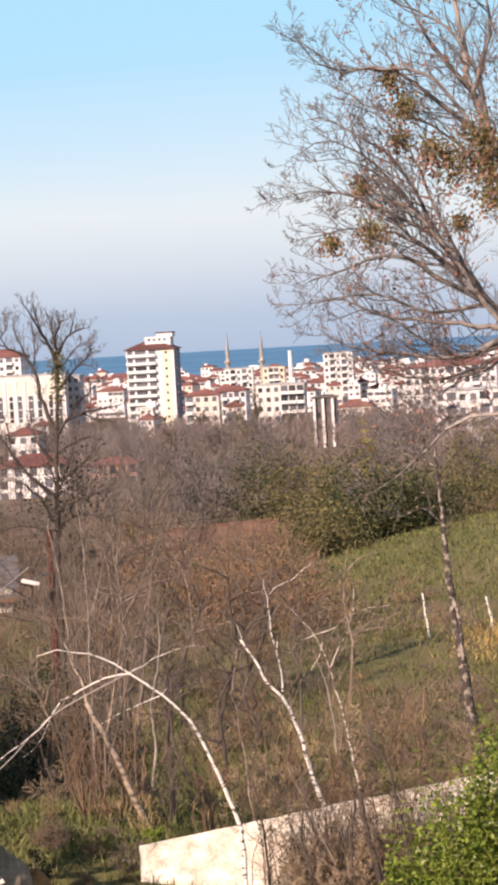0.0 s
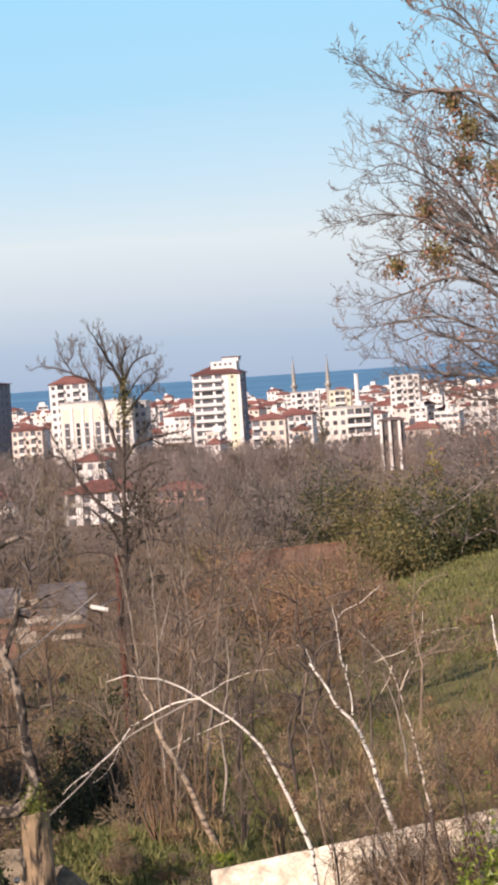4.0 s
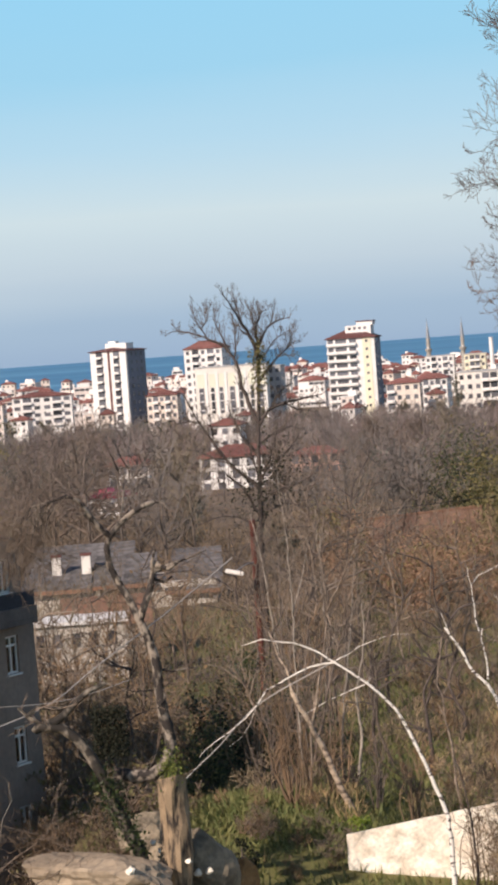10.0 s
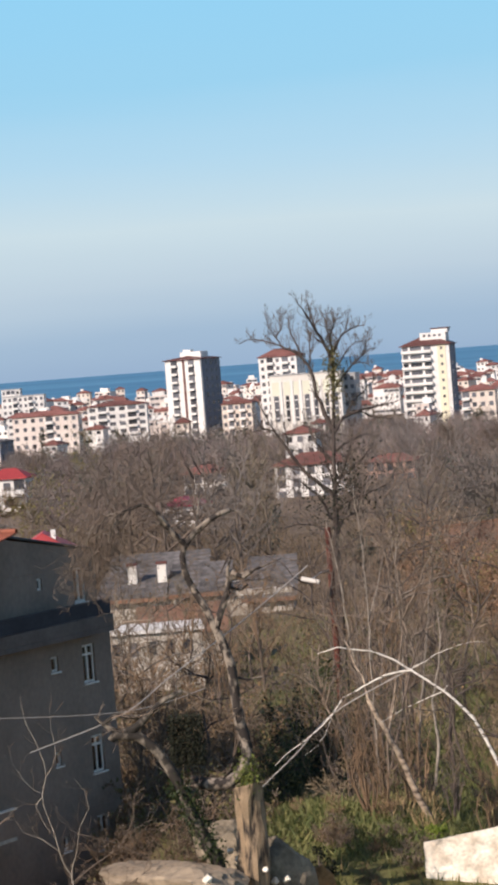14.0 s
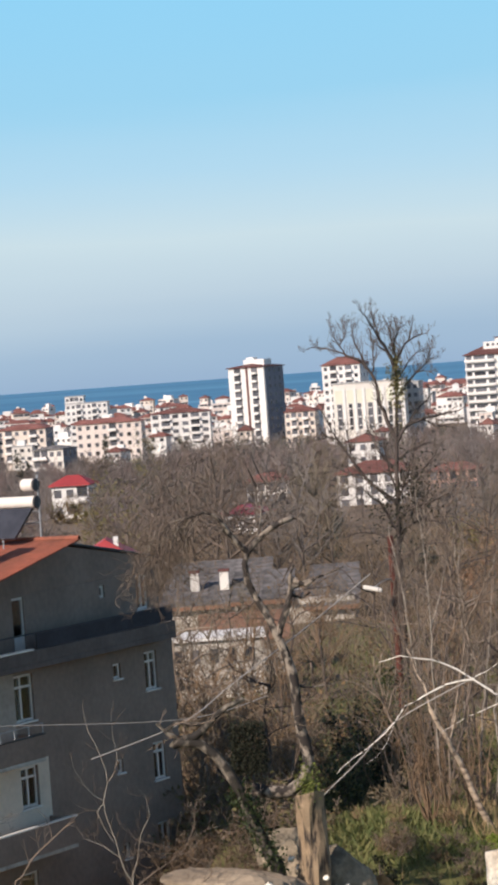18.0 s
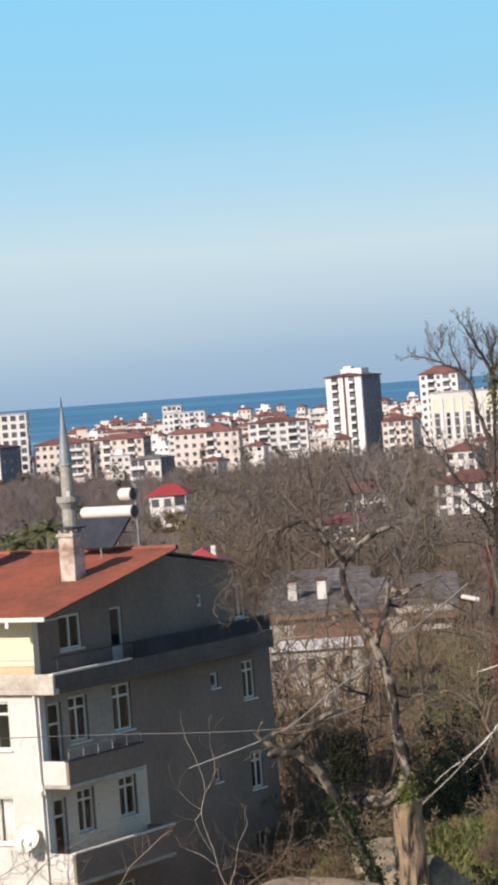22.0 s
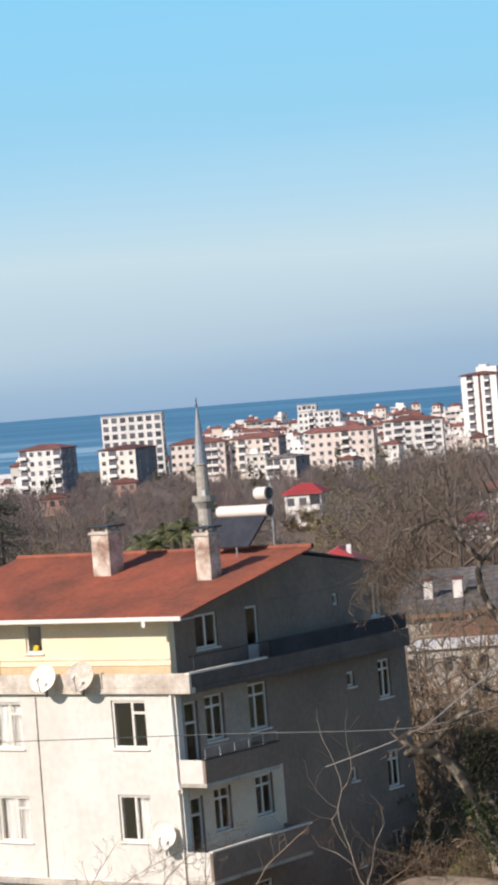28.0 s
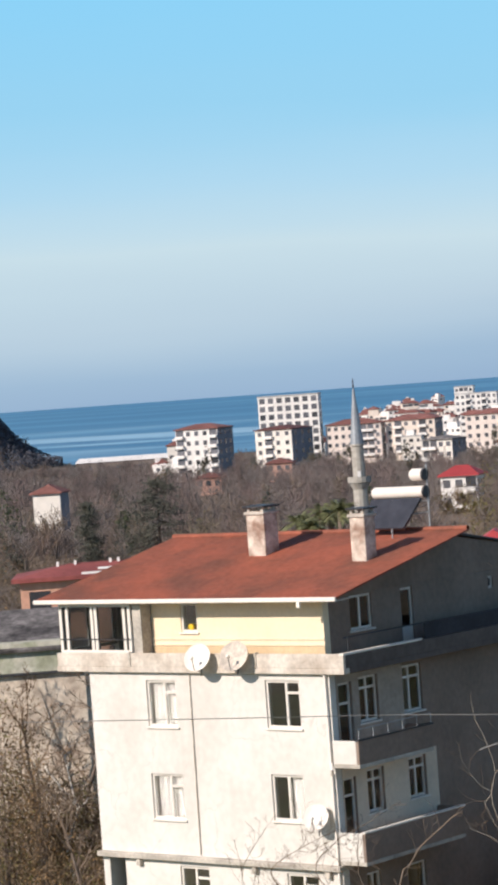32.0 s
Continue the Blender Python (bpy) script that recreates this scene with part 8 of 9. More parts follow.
    L = d.length
    t = thing("garden_wall", "old limewashed masonry wall with flaking surface", "wall", pose(a.x, a.y, 0, 0, 0, math.degrees(math.atan2(d.y, d.x))), kind="structure")
    bm = bmesh.new()
    n, m = 70, 10
    front, back = [], []
    for i in range(n + 1):
        x = L * i / n
        wx, wy = a.x + d.x * i / n, a.y + d.y * i / n
        g = ground_z(wx, wy) - 0.3
        top = EYE - 14.5 + 1.98 * i / n + 0.05 * noise.noise((x * 0.9, 0, 1))
        front.append([bm.verts.new((x, -0.14 + 0.05 * noise.noise((x * 1.5, j * 0.5, 2)), g + (top - g) * j / m)) for j in range(m + 1)])
        back.append([bm.verts.new((x, 0.24, g)), bm.verts.new((x, 0.24, top - 0.04))])
    for i in range(n):
        for j in range(m):
            bm.faces.new((front[i][j], front[i + 1][j], front[i + 1][j + 1], front[i][j + 1]))
        bm.faces.new((front[i][m], front[i + 1][m], back[i + 1][1], back[i][1]))
        bm.faces.new((back[i][1], back[i + 1][1], back[i + 1][0], back[i][0]))
    for k in (0, n):
        bm.faces.new(front[k] + [back[k][1], back[k][0]])
    bmesh.ops.recalc_face_normals(bm, faces=bm.faces[:])
    part("masonry", bm, LIME, t, "limewashed masonry, patchy cream")


garden_wall()


# low retaining wall at the foot of the knoll
def low_wall():
    a, b = Vector((-7.79, 231.87, 24.94)), Vector((2.19, 231.99, 25.42))
    d = b - a
    t = thing("low_wall", "low reddish-brown retaining wall behind the shrubs", "wall", pose(a.x, a.y, 0, 0, 0, math.degrees(math.atan2(d.y, d.x))), kind="structure")
    L, n = d.length, 9
    for k in range(n):
        z = a.z + (b.z - a.z) * (k + 0.5) / n
        x0, x1 = L * k / n, L * (k + 1) / n - 0.03
        part("panel", box(bmesh.new(), x0, x1, 0, 0.3, z - 3.5, z - 0.16, 0.02), RUSTY_WALL, t)
        part("coping", box(bmesh.new(), x0, x1, -0.06, 0.36, z - 0.155, z, 0.02), ROOF_BROWN, t, "dark brown coping")


low_wall()


# ---- street lamp and cables ----
def street_lamp():
    x, y = -9.2, 121.6
    g = ground_z(x, y) - 0.1
    h = EYE - 7.6 - g
    t = thing("street_lamp", "rusty red lamp post with a white lamp head among the trees", "street lamp", pose(x, y, g))
    part("post", revolve([(0.20, 0), (0.19, 0.4), (0.15, 0.45), (0.135, h)], 10), RUST, t)
    part("arm", tube_bm([((0, 0, h - 1.9), (-0.4, -0.6, h - 1.95), (-0.75, -1.2, h - 2.15))], 0.03), METAL, t)
    part("lamp_head", moved(box(bmesh.new(), -0.42, 0.42, -0.16, 0.16, -0.09, 0.09, 0.04), Matrix.Translation((-0.85, -1.3, h - 2.22)) @ Matrix.Rotation(radians(14), 4, "Y")), WHITE, t, "white lamp head")


street_lamp()
CABLE_FAR = [(-6.6, 149.85, 30.5), (-4.8, 149.92, 30.6), (-0.1, 150.0, 30.88), (3.4, 149.96, 31.1)]
for k, (lab, pts, r) in enumerate((
    ("pale overhead cable running down from the lamp to the house", [(-8.9, 120, 31.0), (-6.62, 78.72, 34.01), (-8.41, 77.04, 32.73), (-10.41, 75.28, 31.44), (-11.66, 73.58, 30.63), (-13.9, 71.67, 30.03)][1:], 0.02),
    ("thin overhead cable in front of the shaded wall", [(-24.0, 64.0, 32.2), (-19.98, 67.09, 31.72), (-16.41, 70.79, 31.18), (-11.79, 74.41, 30.62), (-9.6, 76.4, 30.9)], 0.013),
    ("thin dark cable low over the thicket", CABLE_FAR, 0.018),
    ("pale sagging cable at the stump", [(-8.35, 76.0, 27.7), (-8.23, 76.56, 27.94), (-7.21, 76.66, 28.81), (-6.0, 76.77, 29.93), (-3.6, 75.6, 31.2)], 0.02))):
    ln = smooth_line(np.array(pts, float), r, r, 0.4)
    v, f = tubes([ln], 6, 6)
    tagged(mesh_part("cable", v, f, DARK_RUBBER if "dark" in lab else CABLE), lab, "cable", group="overhead cables")


# ---- hedge, bushes, brush ----
def leafy(name, label, x, y, w, dep, h, n, size, mat, seed, mat2=None, lift=0.0, stems=True):
    """A bush: stems inside, leaves in uneven clumps outside."""
    rng = np.random.default_rng(seed)
    g = ground_z(x, y) + lift
    t = thing(name, label, "bush", pose(x, y, g))
    k = max(8, int(n / 90))
    cc = rng.normal(size=(k, 3))
    cc /= np.linalg.norm(cc, axis=1)[:, None]
    cc[:, 2] = np.abs(cc[:, 2])
    cc *= rng.uniform(0.4, 1.0, (k, 1)) * rng.uniform(0.75, 1.25, (k, 3))
    cc = cc * np.array((w / 2, dep / 2, h * 0.85))
    which = rng.integers(0, k, n)
    c = cc[which] + rng.normal(size=(n, 3)) * np.array((w, dep, h)) * 0.085 * rng.uniform(0.6, 1.6, (k, 1))[which]
    c[:, 2] = np.maximum(c[:, 2], 0.03)
    split = rng.random(n) < 0.25
    leaf_part(t, "foliage", c[~split], size, mat, rng)
    leaf_part(t, "foliage", c[split], size, mat2 or mat, rng)
    if stems:
        ln = []
        for q in cc[:: max(1, k // 14)]:
            ln.append(smooth_line([(0, 0, -0.1), (q[0] * 0.4, q[1] * 0.4, q[2] * 0.55), tuple(q)], 0.04, 0.01, 0.5))
        v, f = tubes(ln, 5, 4)
        mesh_part("stem", v, f, BARK, t)
    return t



# laurel hedge in the near corner
for k, (x, y, w, dep, h, n) in enumerate(((6.8, 62.3, 3.0, 2.6, 7.2, 6500), (5.2, 62.2, 2.4, 2.2, 6.1, 5200), (3.9, 62.2, 1.9, 2.0, 4.5, 3600), (9.2, 62.5, 4.0, 3.0, 7.0, 5200), (3.0, 62.2, 1.6, 1.8, 3.3, 2400))):
    leafy("laurel_hedge", "glossy green laurel hedge catching the sun", x, y, w, dep, h, int(n * 2.0), 0.14, LEAF_LAUREL, 100 + k, lift=-0.3)
# evergreens on the knoll
for k, (az, d, w, h, m, n) in enumerate(((-1.2, 240, 11, 9.5, LEAF_BUSH, 4600), (-2.6, 215, 11, 7.6, LEAF_DARK, 5200), (-3.4, 214, 9, 6.4, LEAF_DARK, 4200), (-0.2, 262, 9, 11.0, LEAF_DARK, 3600), (-2.0, 228, 9, 8.0, LEAF_BUSH, 3600), (-4.6, 250, 11, 9.5, LEAF_BUSH, 3800), (-6.0, 262, 12, 9.5, LEAF_BUSH, 3600), (-1.5, 205, 7, 5.0, LEAF_BUSH, 2600), (-7.4, 280, 12, 7, LEAF_BUSH, 3000), (0.4, 300, 9, 7.0, LEAF_BUSH, 2500), (-5.2, 300, 12, 8, LEAF_DARK, 3000), (-3.6, 280, 10, 8, LEAF_BUSH, 3000))):
    x, y = spot(az, d)
    leafy("evergreen_bush", "dense evergreen thicket on the knoll" if m is LEAF_DARK else "olive-green bush on the knoll", x, y, w, 7.0, h, int(n * 1.7), 0.30, m, 120 + k, LEAF_OLIVE if m is LEAF_BUSH else LEAF_BUSH)
x, y = spot(-2.6, 330)
leafy("yellow_bush", "yellow-green bush among bare trees", x, y, 4.5, 4, 11.0, 900, 0.4, LEAF_YELLOW, 140)
# dark ivy thicket between the pollards; near-black leaves carry the hollow's shade
for k, (az, d, w, h) in enumerate(((7.5, 84, 1.0, 3.2),)):
    x, y = spot(az, d)
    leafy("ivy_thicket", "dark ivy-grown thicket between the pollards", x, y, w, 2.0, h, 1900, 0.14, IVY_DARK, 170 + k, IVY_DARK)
# brush hiding the foot of the red-roofed house
for k, az in enumerate((10.5, 10.9, 11.3)):
    x, y = spot(az, 462)
    leafy("shrub", "brown brush before the red-roofed house", x, y, 5.0, 4.0, 4.0, 1500, 0.35, LEAF_BROWN, 300 + k, LEAF_OLIVE)
for k, da in enumerate((-0.3, 0.05, 0.4)):
    x, y = spot(19.79 + da, 442)
    leafy("shrub", "brown brush below the white house", x, y, 4.5, 4.0, 5.2, 1400, 0.32, LEAF_BROWN, 310 + k, LEAF_OLIVE)
# dark leafy shrubs beyond the stump and round the lamp post
for k, (az, d, w, h) in enumerate(((4.94, 114, 1.7, 6.4), (4.19, 112, 1.2, 4.4), (2.01, 150, 1.8, 11.0), (3.64, 118, 1.4, 5.0), (5.35, 100, 1.9, 4.9), (4.85, 103, 1.9, 5.3), (5.7, 96, 1.5, 3.6))):
    x, y = spot(az, d)
    leafy("shrub", "dark olive shrub with withered leaves beyond the stump", x, y, w, 2.2, h, 1700, 0.13, LEAF_DARK, 290 + k, LEAF_OLIVE)
# brown brush before the workshops
for k, (az, d, w, h) in enumerate(((6.6, 116, 3.0, 4.4), (7.2, 119, 3.2, 4.9), (7.9, 117, 3.2, 5.2), (8.5, 121, 3.2, 5.2), (9.1, 116, 3.0, 5.0), (7.5, 110, 3.0, 4.0), (8.3, 109, 3.0, 4.2), (6.9, 107, 2.6, 3.4), (9.0, 106, 2.6, 4.0))):
    x, y = spot(az, d)
    leafy("shrub", "dull brown brush with withered leaves in the hollow", x, y, w, 2.6, h, 1500, 0.13, LEAF_BROWN, 270 + k, LEAF_DEAD)
# rusty brown shrubs before the knoll, and olive scrub beside the house
for k, (az, d, w, h, n) in enumerate(((0.9, 175, 7, 4.6, 2600), (0.2, 165, 6, 4.0, 2300), (-0.6, 172, 7, 4.6, 2600), (1.6, 185, 7, 5.0, 2400), (-1.2, 160, 6, 3.4, 1800), (2.3, 190, 7, 5.2, 2200))):
    x, y = spot(az, d)
    leafy("shrub", "rusty brown shrub still holding withered leaves", x, y, w, 5.0, h * 1.25, int(n * 1.7), 0.22, LEAF_RUST, 180 + k, LEAF_RUST if k % 2 else LEAF_OLIVE)
for k, (az, d, w, h, n) in enumerate(((18.3, 100, 3.4, 4.0, 1500), (19.2, 98, 3.2, 4.4, 1600), (20.2, 102, 3.6, 4.4, 1600), (18.8, 92, 2.6, 3.6, 1200), (20.0, 92, 3.0, 3.8, 1200), (21.0, 100, 3.4, 6.6, 1900), (18.5, 96, 2.4, 6.2, 1900), (19.4, 97, 2.6, 7.0, 2000), (20.3, 96, 2.6, 7.4, 2100), (21.1, 97, 3.0, 7.6, 2200))):
    x, y = spot(az, d)
    leafy("shrub", "brown and olive scrub beside the apartment house", x, y, w, 3.0, h, int(n * 1.6), 0.12, LEAF_BROWN, 190 + k, LEAF_OLIVE if k % 2 else LEAF_DEAD)
# conifers in the wood
def conifer(az, d, top, wide, seed, label):
    """A conifer: a trunk, and drooping boughs in uneven tiers that carry the needles."""
    rng = np.random.default_rng(seed)
    x, y = spot(az, d)
    g = ground_z(x, y) - 0.1
    h = EYE + d * math.tan(radians(top)) - g
    t = thing("conifer", label, "tree", pose(x, y, g))
    part("trunk", revolve([(0.024 * h, 0), (0.012 * h, h * 0.6), (0.02, h)], 8), BARK_DARK, t)
    ln, c = [], []
    for k in range(int(h * 11)):
        f = 0.12 + 0.86 * rng.random() ** 0.8
        a, L = rng.uniform(0, 6.283), wide * 0.5 * (1.02 - f) ** 0.5 * rng.uniform(0.55, 1.15)
        p = [(math.cos(a) * L * q, math.sin(a) * L * q, f * h - 0.25 * L * q + 0.12 * L * q * q) for q in (0, 0.5, 1.0)]
        ln.append((p, [0.05, 0.035, 0.015]))
        q = rng.uniform(0.25, 1.0, 34)[:, None]
        c.append(np.array(p[2]) * q + np.array((0, 0, f * h)) * (1 - q) + rng.normal(size=(34, 3)) * np.array((0.3, 0.3, 0.16)))
    v, f = tubes(ln, 4, 3)
    mesh_part("boughs", v, f, BARK_DARK, t)
    leaf_part(t, "needles", np.concatenate(c), 0.34, LEAF_FAR_HAZE, rng, "dark needles in drooping tiers", 0.6, 0.35)


conifer(17.39, 300, -1.6, 13.5, 880, "dark broad conifer standing over the bare wood")
conifer(18.88, 300, -2.0, 5.6, 881, "narrow dark evergreen among bare trees")
# palms behind the red roof
def palm(az, d, top, seed):
    rng = np.random.default_rng(seed)
    x, y = spot(az, d)
    g = ground_z(x, y)
    h = EYE + top - g
    t = thing("palm_tree", "short palm with a bright green crown behind the red roof", "palm", pose(x, y, g - 0.1), group="palms behind the roof")
    part("trunk", revolve([(0.28, 0), (0.2, h * 0.5), (0.22, h - 0.3), (0.1, h)], 9), BARK, t)
    for k in range(34):
        a, e, L = rng.uniform(0, 6.283), rng.uniform(-0.3, 1.3), rng.uniform(1.3, 2.1)
        s = np.linspace(0, 1, 16)
        r = L * s * math.cos(e)
        z = h - 0.1 + L * s * math.sin(e) - 0.55 * L * s ** 2
        p = np.stack([r * math.cos(a), r * math.sin(a), z], 1)
        side = np.array((-math.sin(a), math.cos(a), 0))
        V, F = [], []
        for i in range(1, 16):
            for sg in (-1, 1):
                q = len(V)
                w = 0.42 * math.sin(math.pi * (0.15 + 0.8 * s[i]))
                V += [tuple(p[i - 1]), tuple(p[i]), tuple(p[i] + side * sg * w + np.array((math.cos(a), math.sin(a), 0)) * w * 0.6 - np.array((0, 0, w * 0.3)))]
                F.append((q, q + 1, q + 2))
        mesh_part("frond", V, F, PALM, t)


for k, (az, d, top) in enumerate(((14.45, 189, -8.9), (13.95, 191, -8.4), (13.55, 188, -8.2), (13.75, 194, -8.7), (14.2, 186, -9.2))):
    palm(az, d, top, 150 + k)
for x, y, w, h, n, mat in ((-7.05, 79.69, 1.3, 0.9, 700, IVY_DARK), (-3.74, 82.92, 1.6, 0.7, 600, LEAF_LAUREL)):
    leafy("shrub", "low dark green shrub on the grassy bank", x, y, w, 1.0, h, n, 0.1, mat, int(220 - x * 3))
for k, (az, d, w, h, n) in enumerate(((5.3, 101, 2.6, 5.0, 1700), (4.7, 104, 2.4, 5.2, 1600), (5.7, 106, 2.4, 5.0, 1300), (4.2, 106, 2.6, 4.6, 1500), (3.7, 110, 2.4, 4.2, 1100), (4.9, 112, 2.6, 6.4, 1600), (4.3, 114, 2.4, 6.6, 1500), (2.9, 108, 2.2, 2.8, 700))):
    x, y = spot(az, d)
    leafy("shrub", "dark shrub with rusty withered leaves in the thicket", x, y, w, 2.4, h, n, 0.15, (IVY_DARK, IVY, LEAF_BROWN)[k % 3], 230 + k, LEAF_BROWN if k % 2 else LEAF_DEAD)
# evergreens behind the red roof and below the headland
for k, (az, d, w, h, n) in enumerate(((13.2, 200, 3.5, 10.3, 1100), (14.8, 202, 4.0, 9.6, 1200))):
    x, y = spot(az, d)
    leafy("evergreen_tree", "bright green leafy tree behind the red roof", x, y, w, 4, h, n, 0.6, LEAF_BUSH, 150 + k, LEAF_LAUREL)
for k, (az, d, w, h, n) in enumerate(((18.2, 380, 5, 6.0, 900), (20.6, 420, 6, 11, 1400), (13.0, 430, 6, 9.5, 900), (17.5, 520, 6, 9.0, 900))):
    x, y = spot(az, d)
    leafy("evergreen_tree", "dark evergreen tree among bare ones", x, y, w, w, h, n, 0.55, LEAF_DARK, 160 + k)


# evergreen crowns scattered through the wood
_w = random.Random(33)
for k, (az, d, w, h) in enumerate(((9.3, 420, 7.0, 10.5), (9.9, 300, 6.0, 8.0), (1.55, 330, 6.5, 9.0), (1.1, 290, 5.0, 7.5), (2.6, 260, 5.0, 6.5), (3.5, 230, 4.5, 6.0), (8.6, 360, 6.0, 8.5), (10.6, 380, 6.0, 8.0), (5.7, 300, 5.0, 7.0), (0.3, 350, 6.0, 8.5), (12.3, 420, 6.0, 8.0), (13.4, 520, 7.0, 8.5), (15.3, 420, 6.0, 8.5), (16.3, 340, 5.5, 8.0), (18.1, 520, 7.0, 9.0), (20.6, 340, 6.0, 9.0), (-0.5, 420, 6.0, 9.0), (7.9, 480, 7.0, 9.0))):
    x, y = spot(az + _w.uniform(-0.1, 0.1), d)
    if any(math.hypot(x - a, y - b) < r + 3 for a, b, r in TOWN):
        continue
    leafy("evergreen_tree", "dusky grey-green evergreen among the bare trees", x, y, w, w * 0.8, h, 900, 0.42, (LEAF_FAR_HAZE, LEAF_OLIVE, LEAF_FAR_HAZE)[k % 3], 660 + k, LEAF_BROWN)


for k, (az, el, d, w) in enumerate(((10.11, -1.19, 420, 7), (9.33, -1.06, 480, 7), (10.14, -2.58, 260, 5), (8.67, -1.54, 380, 6), (9.35, -0.85, 600, 9), (11.29, -2.48, 240, 4), (10.42, -2.70, 250, 4))):
    x, y = spot(az, d)
    leafy("evergreen_tree", "dull green-brown tree with dense foliage in the wood", x, y, w, w * 0.8, EYE + d * math.tan(radians(el)) - ground_z(x, y), 1200, 0.4, LEAF_FAR_HAZE if k % 2 else LEAF_OLIVE, 690 + k, LEAF_FAR_HAZE)


# tall evergreens and conifers along the edge of the town
_e = random.Random(21)
for k in range(26):
    az, d = -6.5 + 0.94 * k + _e.uniform(-0.35, 0.35), _e.uniform(760, 850)
    x, y = spot(az, d)
    if any(math.hypot(x - a, y - b) < r + 2.5 for a, b, r in TOWN):
        continue
    w = _e.uniform(4.5, 8.0)
    leafy("evergreen_tree", "evergreen tree at the edge of the town, haze in its grey-green", x, y, w, w, _e.uniform(9.0, 14.5), 650, 0.75, LEAF_FAR_HAZE, 700 + k, LEAF_BROWN, stems=False)


# ---- bare woods ----
def bare_tree(seed, height, width, limbs, levels, kids, twig, bark, rmin, label, shrub=False):
    """A bare broadleaf: trunk with forking limbs and a crown of fine twigs. Built at the origin."""
    rng = np.random.default_rng(seed)
    t = thing("bush" if shrub else "tree", label, "bush" if shrub else "tree")
    lines, tw = [], []
    th = height * (0.05 if shrub else rng.uniform(0.22, 0.34))
    r0 = 0.035 if shrub else 0.009 * height + 0.045
    trunk = smooth_line([(0, 0, -0.4), (rng.normal() * 0.1, rng.normal() * 0.1, th * 0.5), (rng.normal() * 0.2, rng.normal() * 0.2, th), (rng.normal() * 0.6, rng.normal() * 0.6, height * 0.72)], r0, r0 * 0.3, 0.8)
    for k in range(limbs):
        f = rng.uniform(0.25, 1.0)
        i = int(f * (len(trunk[0]) - 1))
        a = 2 * math.pi * (k + rng.random()) / limbs
        lean = rng.uniform(0.35, 1.0) * width / height
        w = np.array((math.cos(a) * lean * 1.6, math.sin(a) * lean * 1.6, 1.0))
        sprout(rng, trunk[0][i], w, height * rng.uniform(0.3, 0.48) * (1.2 - 0.5 * f), r0 * 0.5, levels, tw, up=0.10, kids=kids, spread=0.9, rmin=rmin)
    if not shrub:
        v, f = tubes([trunk], 7, 5)
        mesh_part("trunk", v, f, bark, t, smooth=True)
    v, f = tubes(tw, 4, 3, 0.06)
    mesh_part("crown", v, f, twig, t, "crown of fine bare twigs" if not shrub else "")
    return t, tw, rng


FAR = []
for k in range(8):
    t, tw, rng = bare_tree(200 + k, 10.5, 8.0, 9, 2, 6, (WOOD_DUN, WOOD_MAUVE, FAR_GREY, WOOD_MAUVE)[k % 4], BARK, 0.034, ("bare brown tree of the wood below", "reddish bare tree of the wood below", "greyish bare tree of the wood below", "bare brown tree of the wood below")[k % 4])
    FAR.append(t)
NEAR = []
for k in range(5):
    t, tw, rng = bare_tree(240 + k, 8.5, 6.5, 10, 3, 4, (TWIG, WOOD_DUN, TWIG_RED, TWIG, TWIG_RED)[k], BARK, 0.011, "bare tree with a dense crown of fine twigs")
    NEAR.append(t)
WIDE = []
for k in range(5):
    t, tw, rng = bare_tree(280 + k, 12.5, 15.0, 12, 3, 4, (FAR_GREY, WOOD_MAUVE, WOOD_DUN, FAR_GREY, WOOD_MAUVE)[k], BARK_TALL, 0.017, "spreading bare tree with a broad crown of fine grey-brown twigs")
    WIDE.append(t)
BRUSH = []
for k in range(8):
    t, tw, rng = bare_tree(260 + k, 3.0, 4.0, 16, 2, 4, (STRAW, TWIG_RED, STRAW, TWIG, TWIG_RED, TWIG, BARK_DARK, TWIG)[k], BARK, 0.012, ("dry straw-coloured brush on rough grass", "reddish brown brush with withered leaves")[k % 2], shrub=True)
    ends = np.array([p[0][-1] for p in tw])
    if k in (1, 4):
        ends = ends[rng.random(len(ends)) < (0.35 if k == 1 else 0.6)]
        leaf_part(t, "withered_foliage", ends + rng.normal(size=ends.shape) * 0.1, 0.12, LEAF_DEAD, rng)
    if k in (3, 5):
        ends = ends[rng.random(len(ends)) < (0.4 if k == 3 else 0.8)]
        leaf_part(t, "foliage", ends + rng.normal(size=ends.shape) * 0.1, 0.16, LEAF_BUSH, rng)
    BRUSH.append(t)
USED = set()


def plant(proto, x, y, s, rz, group, sink=0.0, lean=0.0):
    m = pose(x, y, ground_z(x, y) - sink, lean, lean * 0.7, rz)
    if proto.name not in USED:
        USED.add(proto.name)
        proto.matrix_basis = m @ Matrix.Diagonal((s, s, s, 1))
        proto["group"] = group
        return proto
    o = copy_thing(proto, m)
    o.scale = (s, s, s)
    o["group"] = group
    return o


def on_meadow(x, y):
    return ((x - 22) / 17) ** 2 + ((y - 192) / 36) ** 2 < 1.0 and x > 4


def in_view_of_house(az, d):
    """Gaps in the wood where single houses stand free."""
    for a, b, near, far in ((3.9, 5.2, 224, 640), (6.3, 7.7, 175, 500), (10.4, 11.4, 230, 480), (19.3, 20.3, 300, 450), (2.2, 3.4, 200, 480), (14.3, 15.0, 640, 800), (15.9, 16.6, 620, 850), (-2.1, -1.2, 300, 650), (16.9, 17.9, 180, 300), (18.6, 19.2, 180, 300)):
        if a < az < b and near < d < far:
            return _r.random() < 0.95
    return False


def keep_clear(x, y, pad):
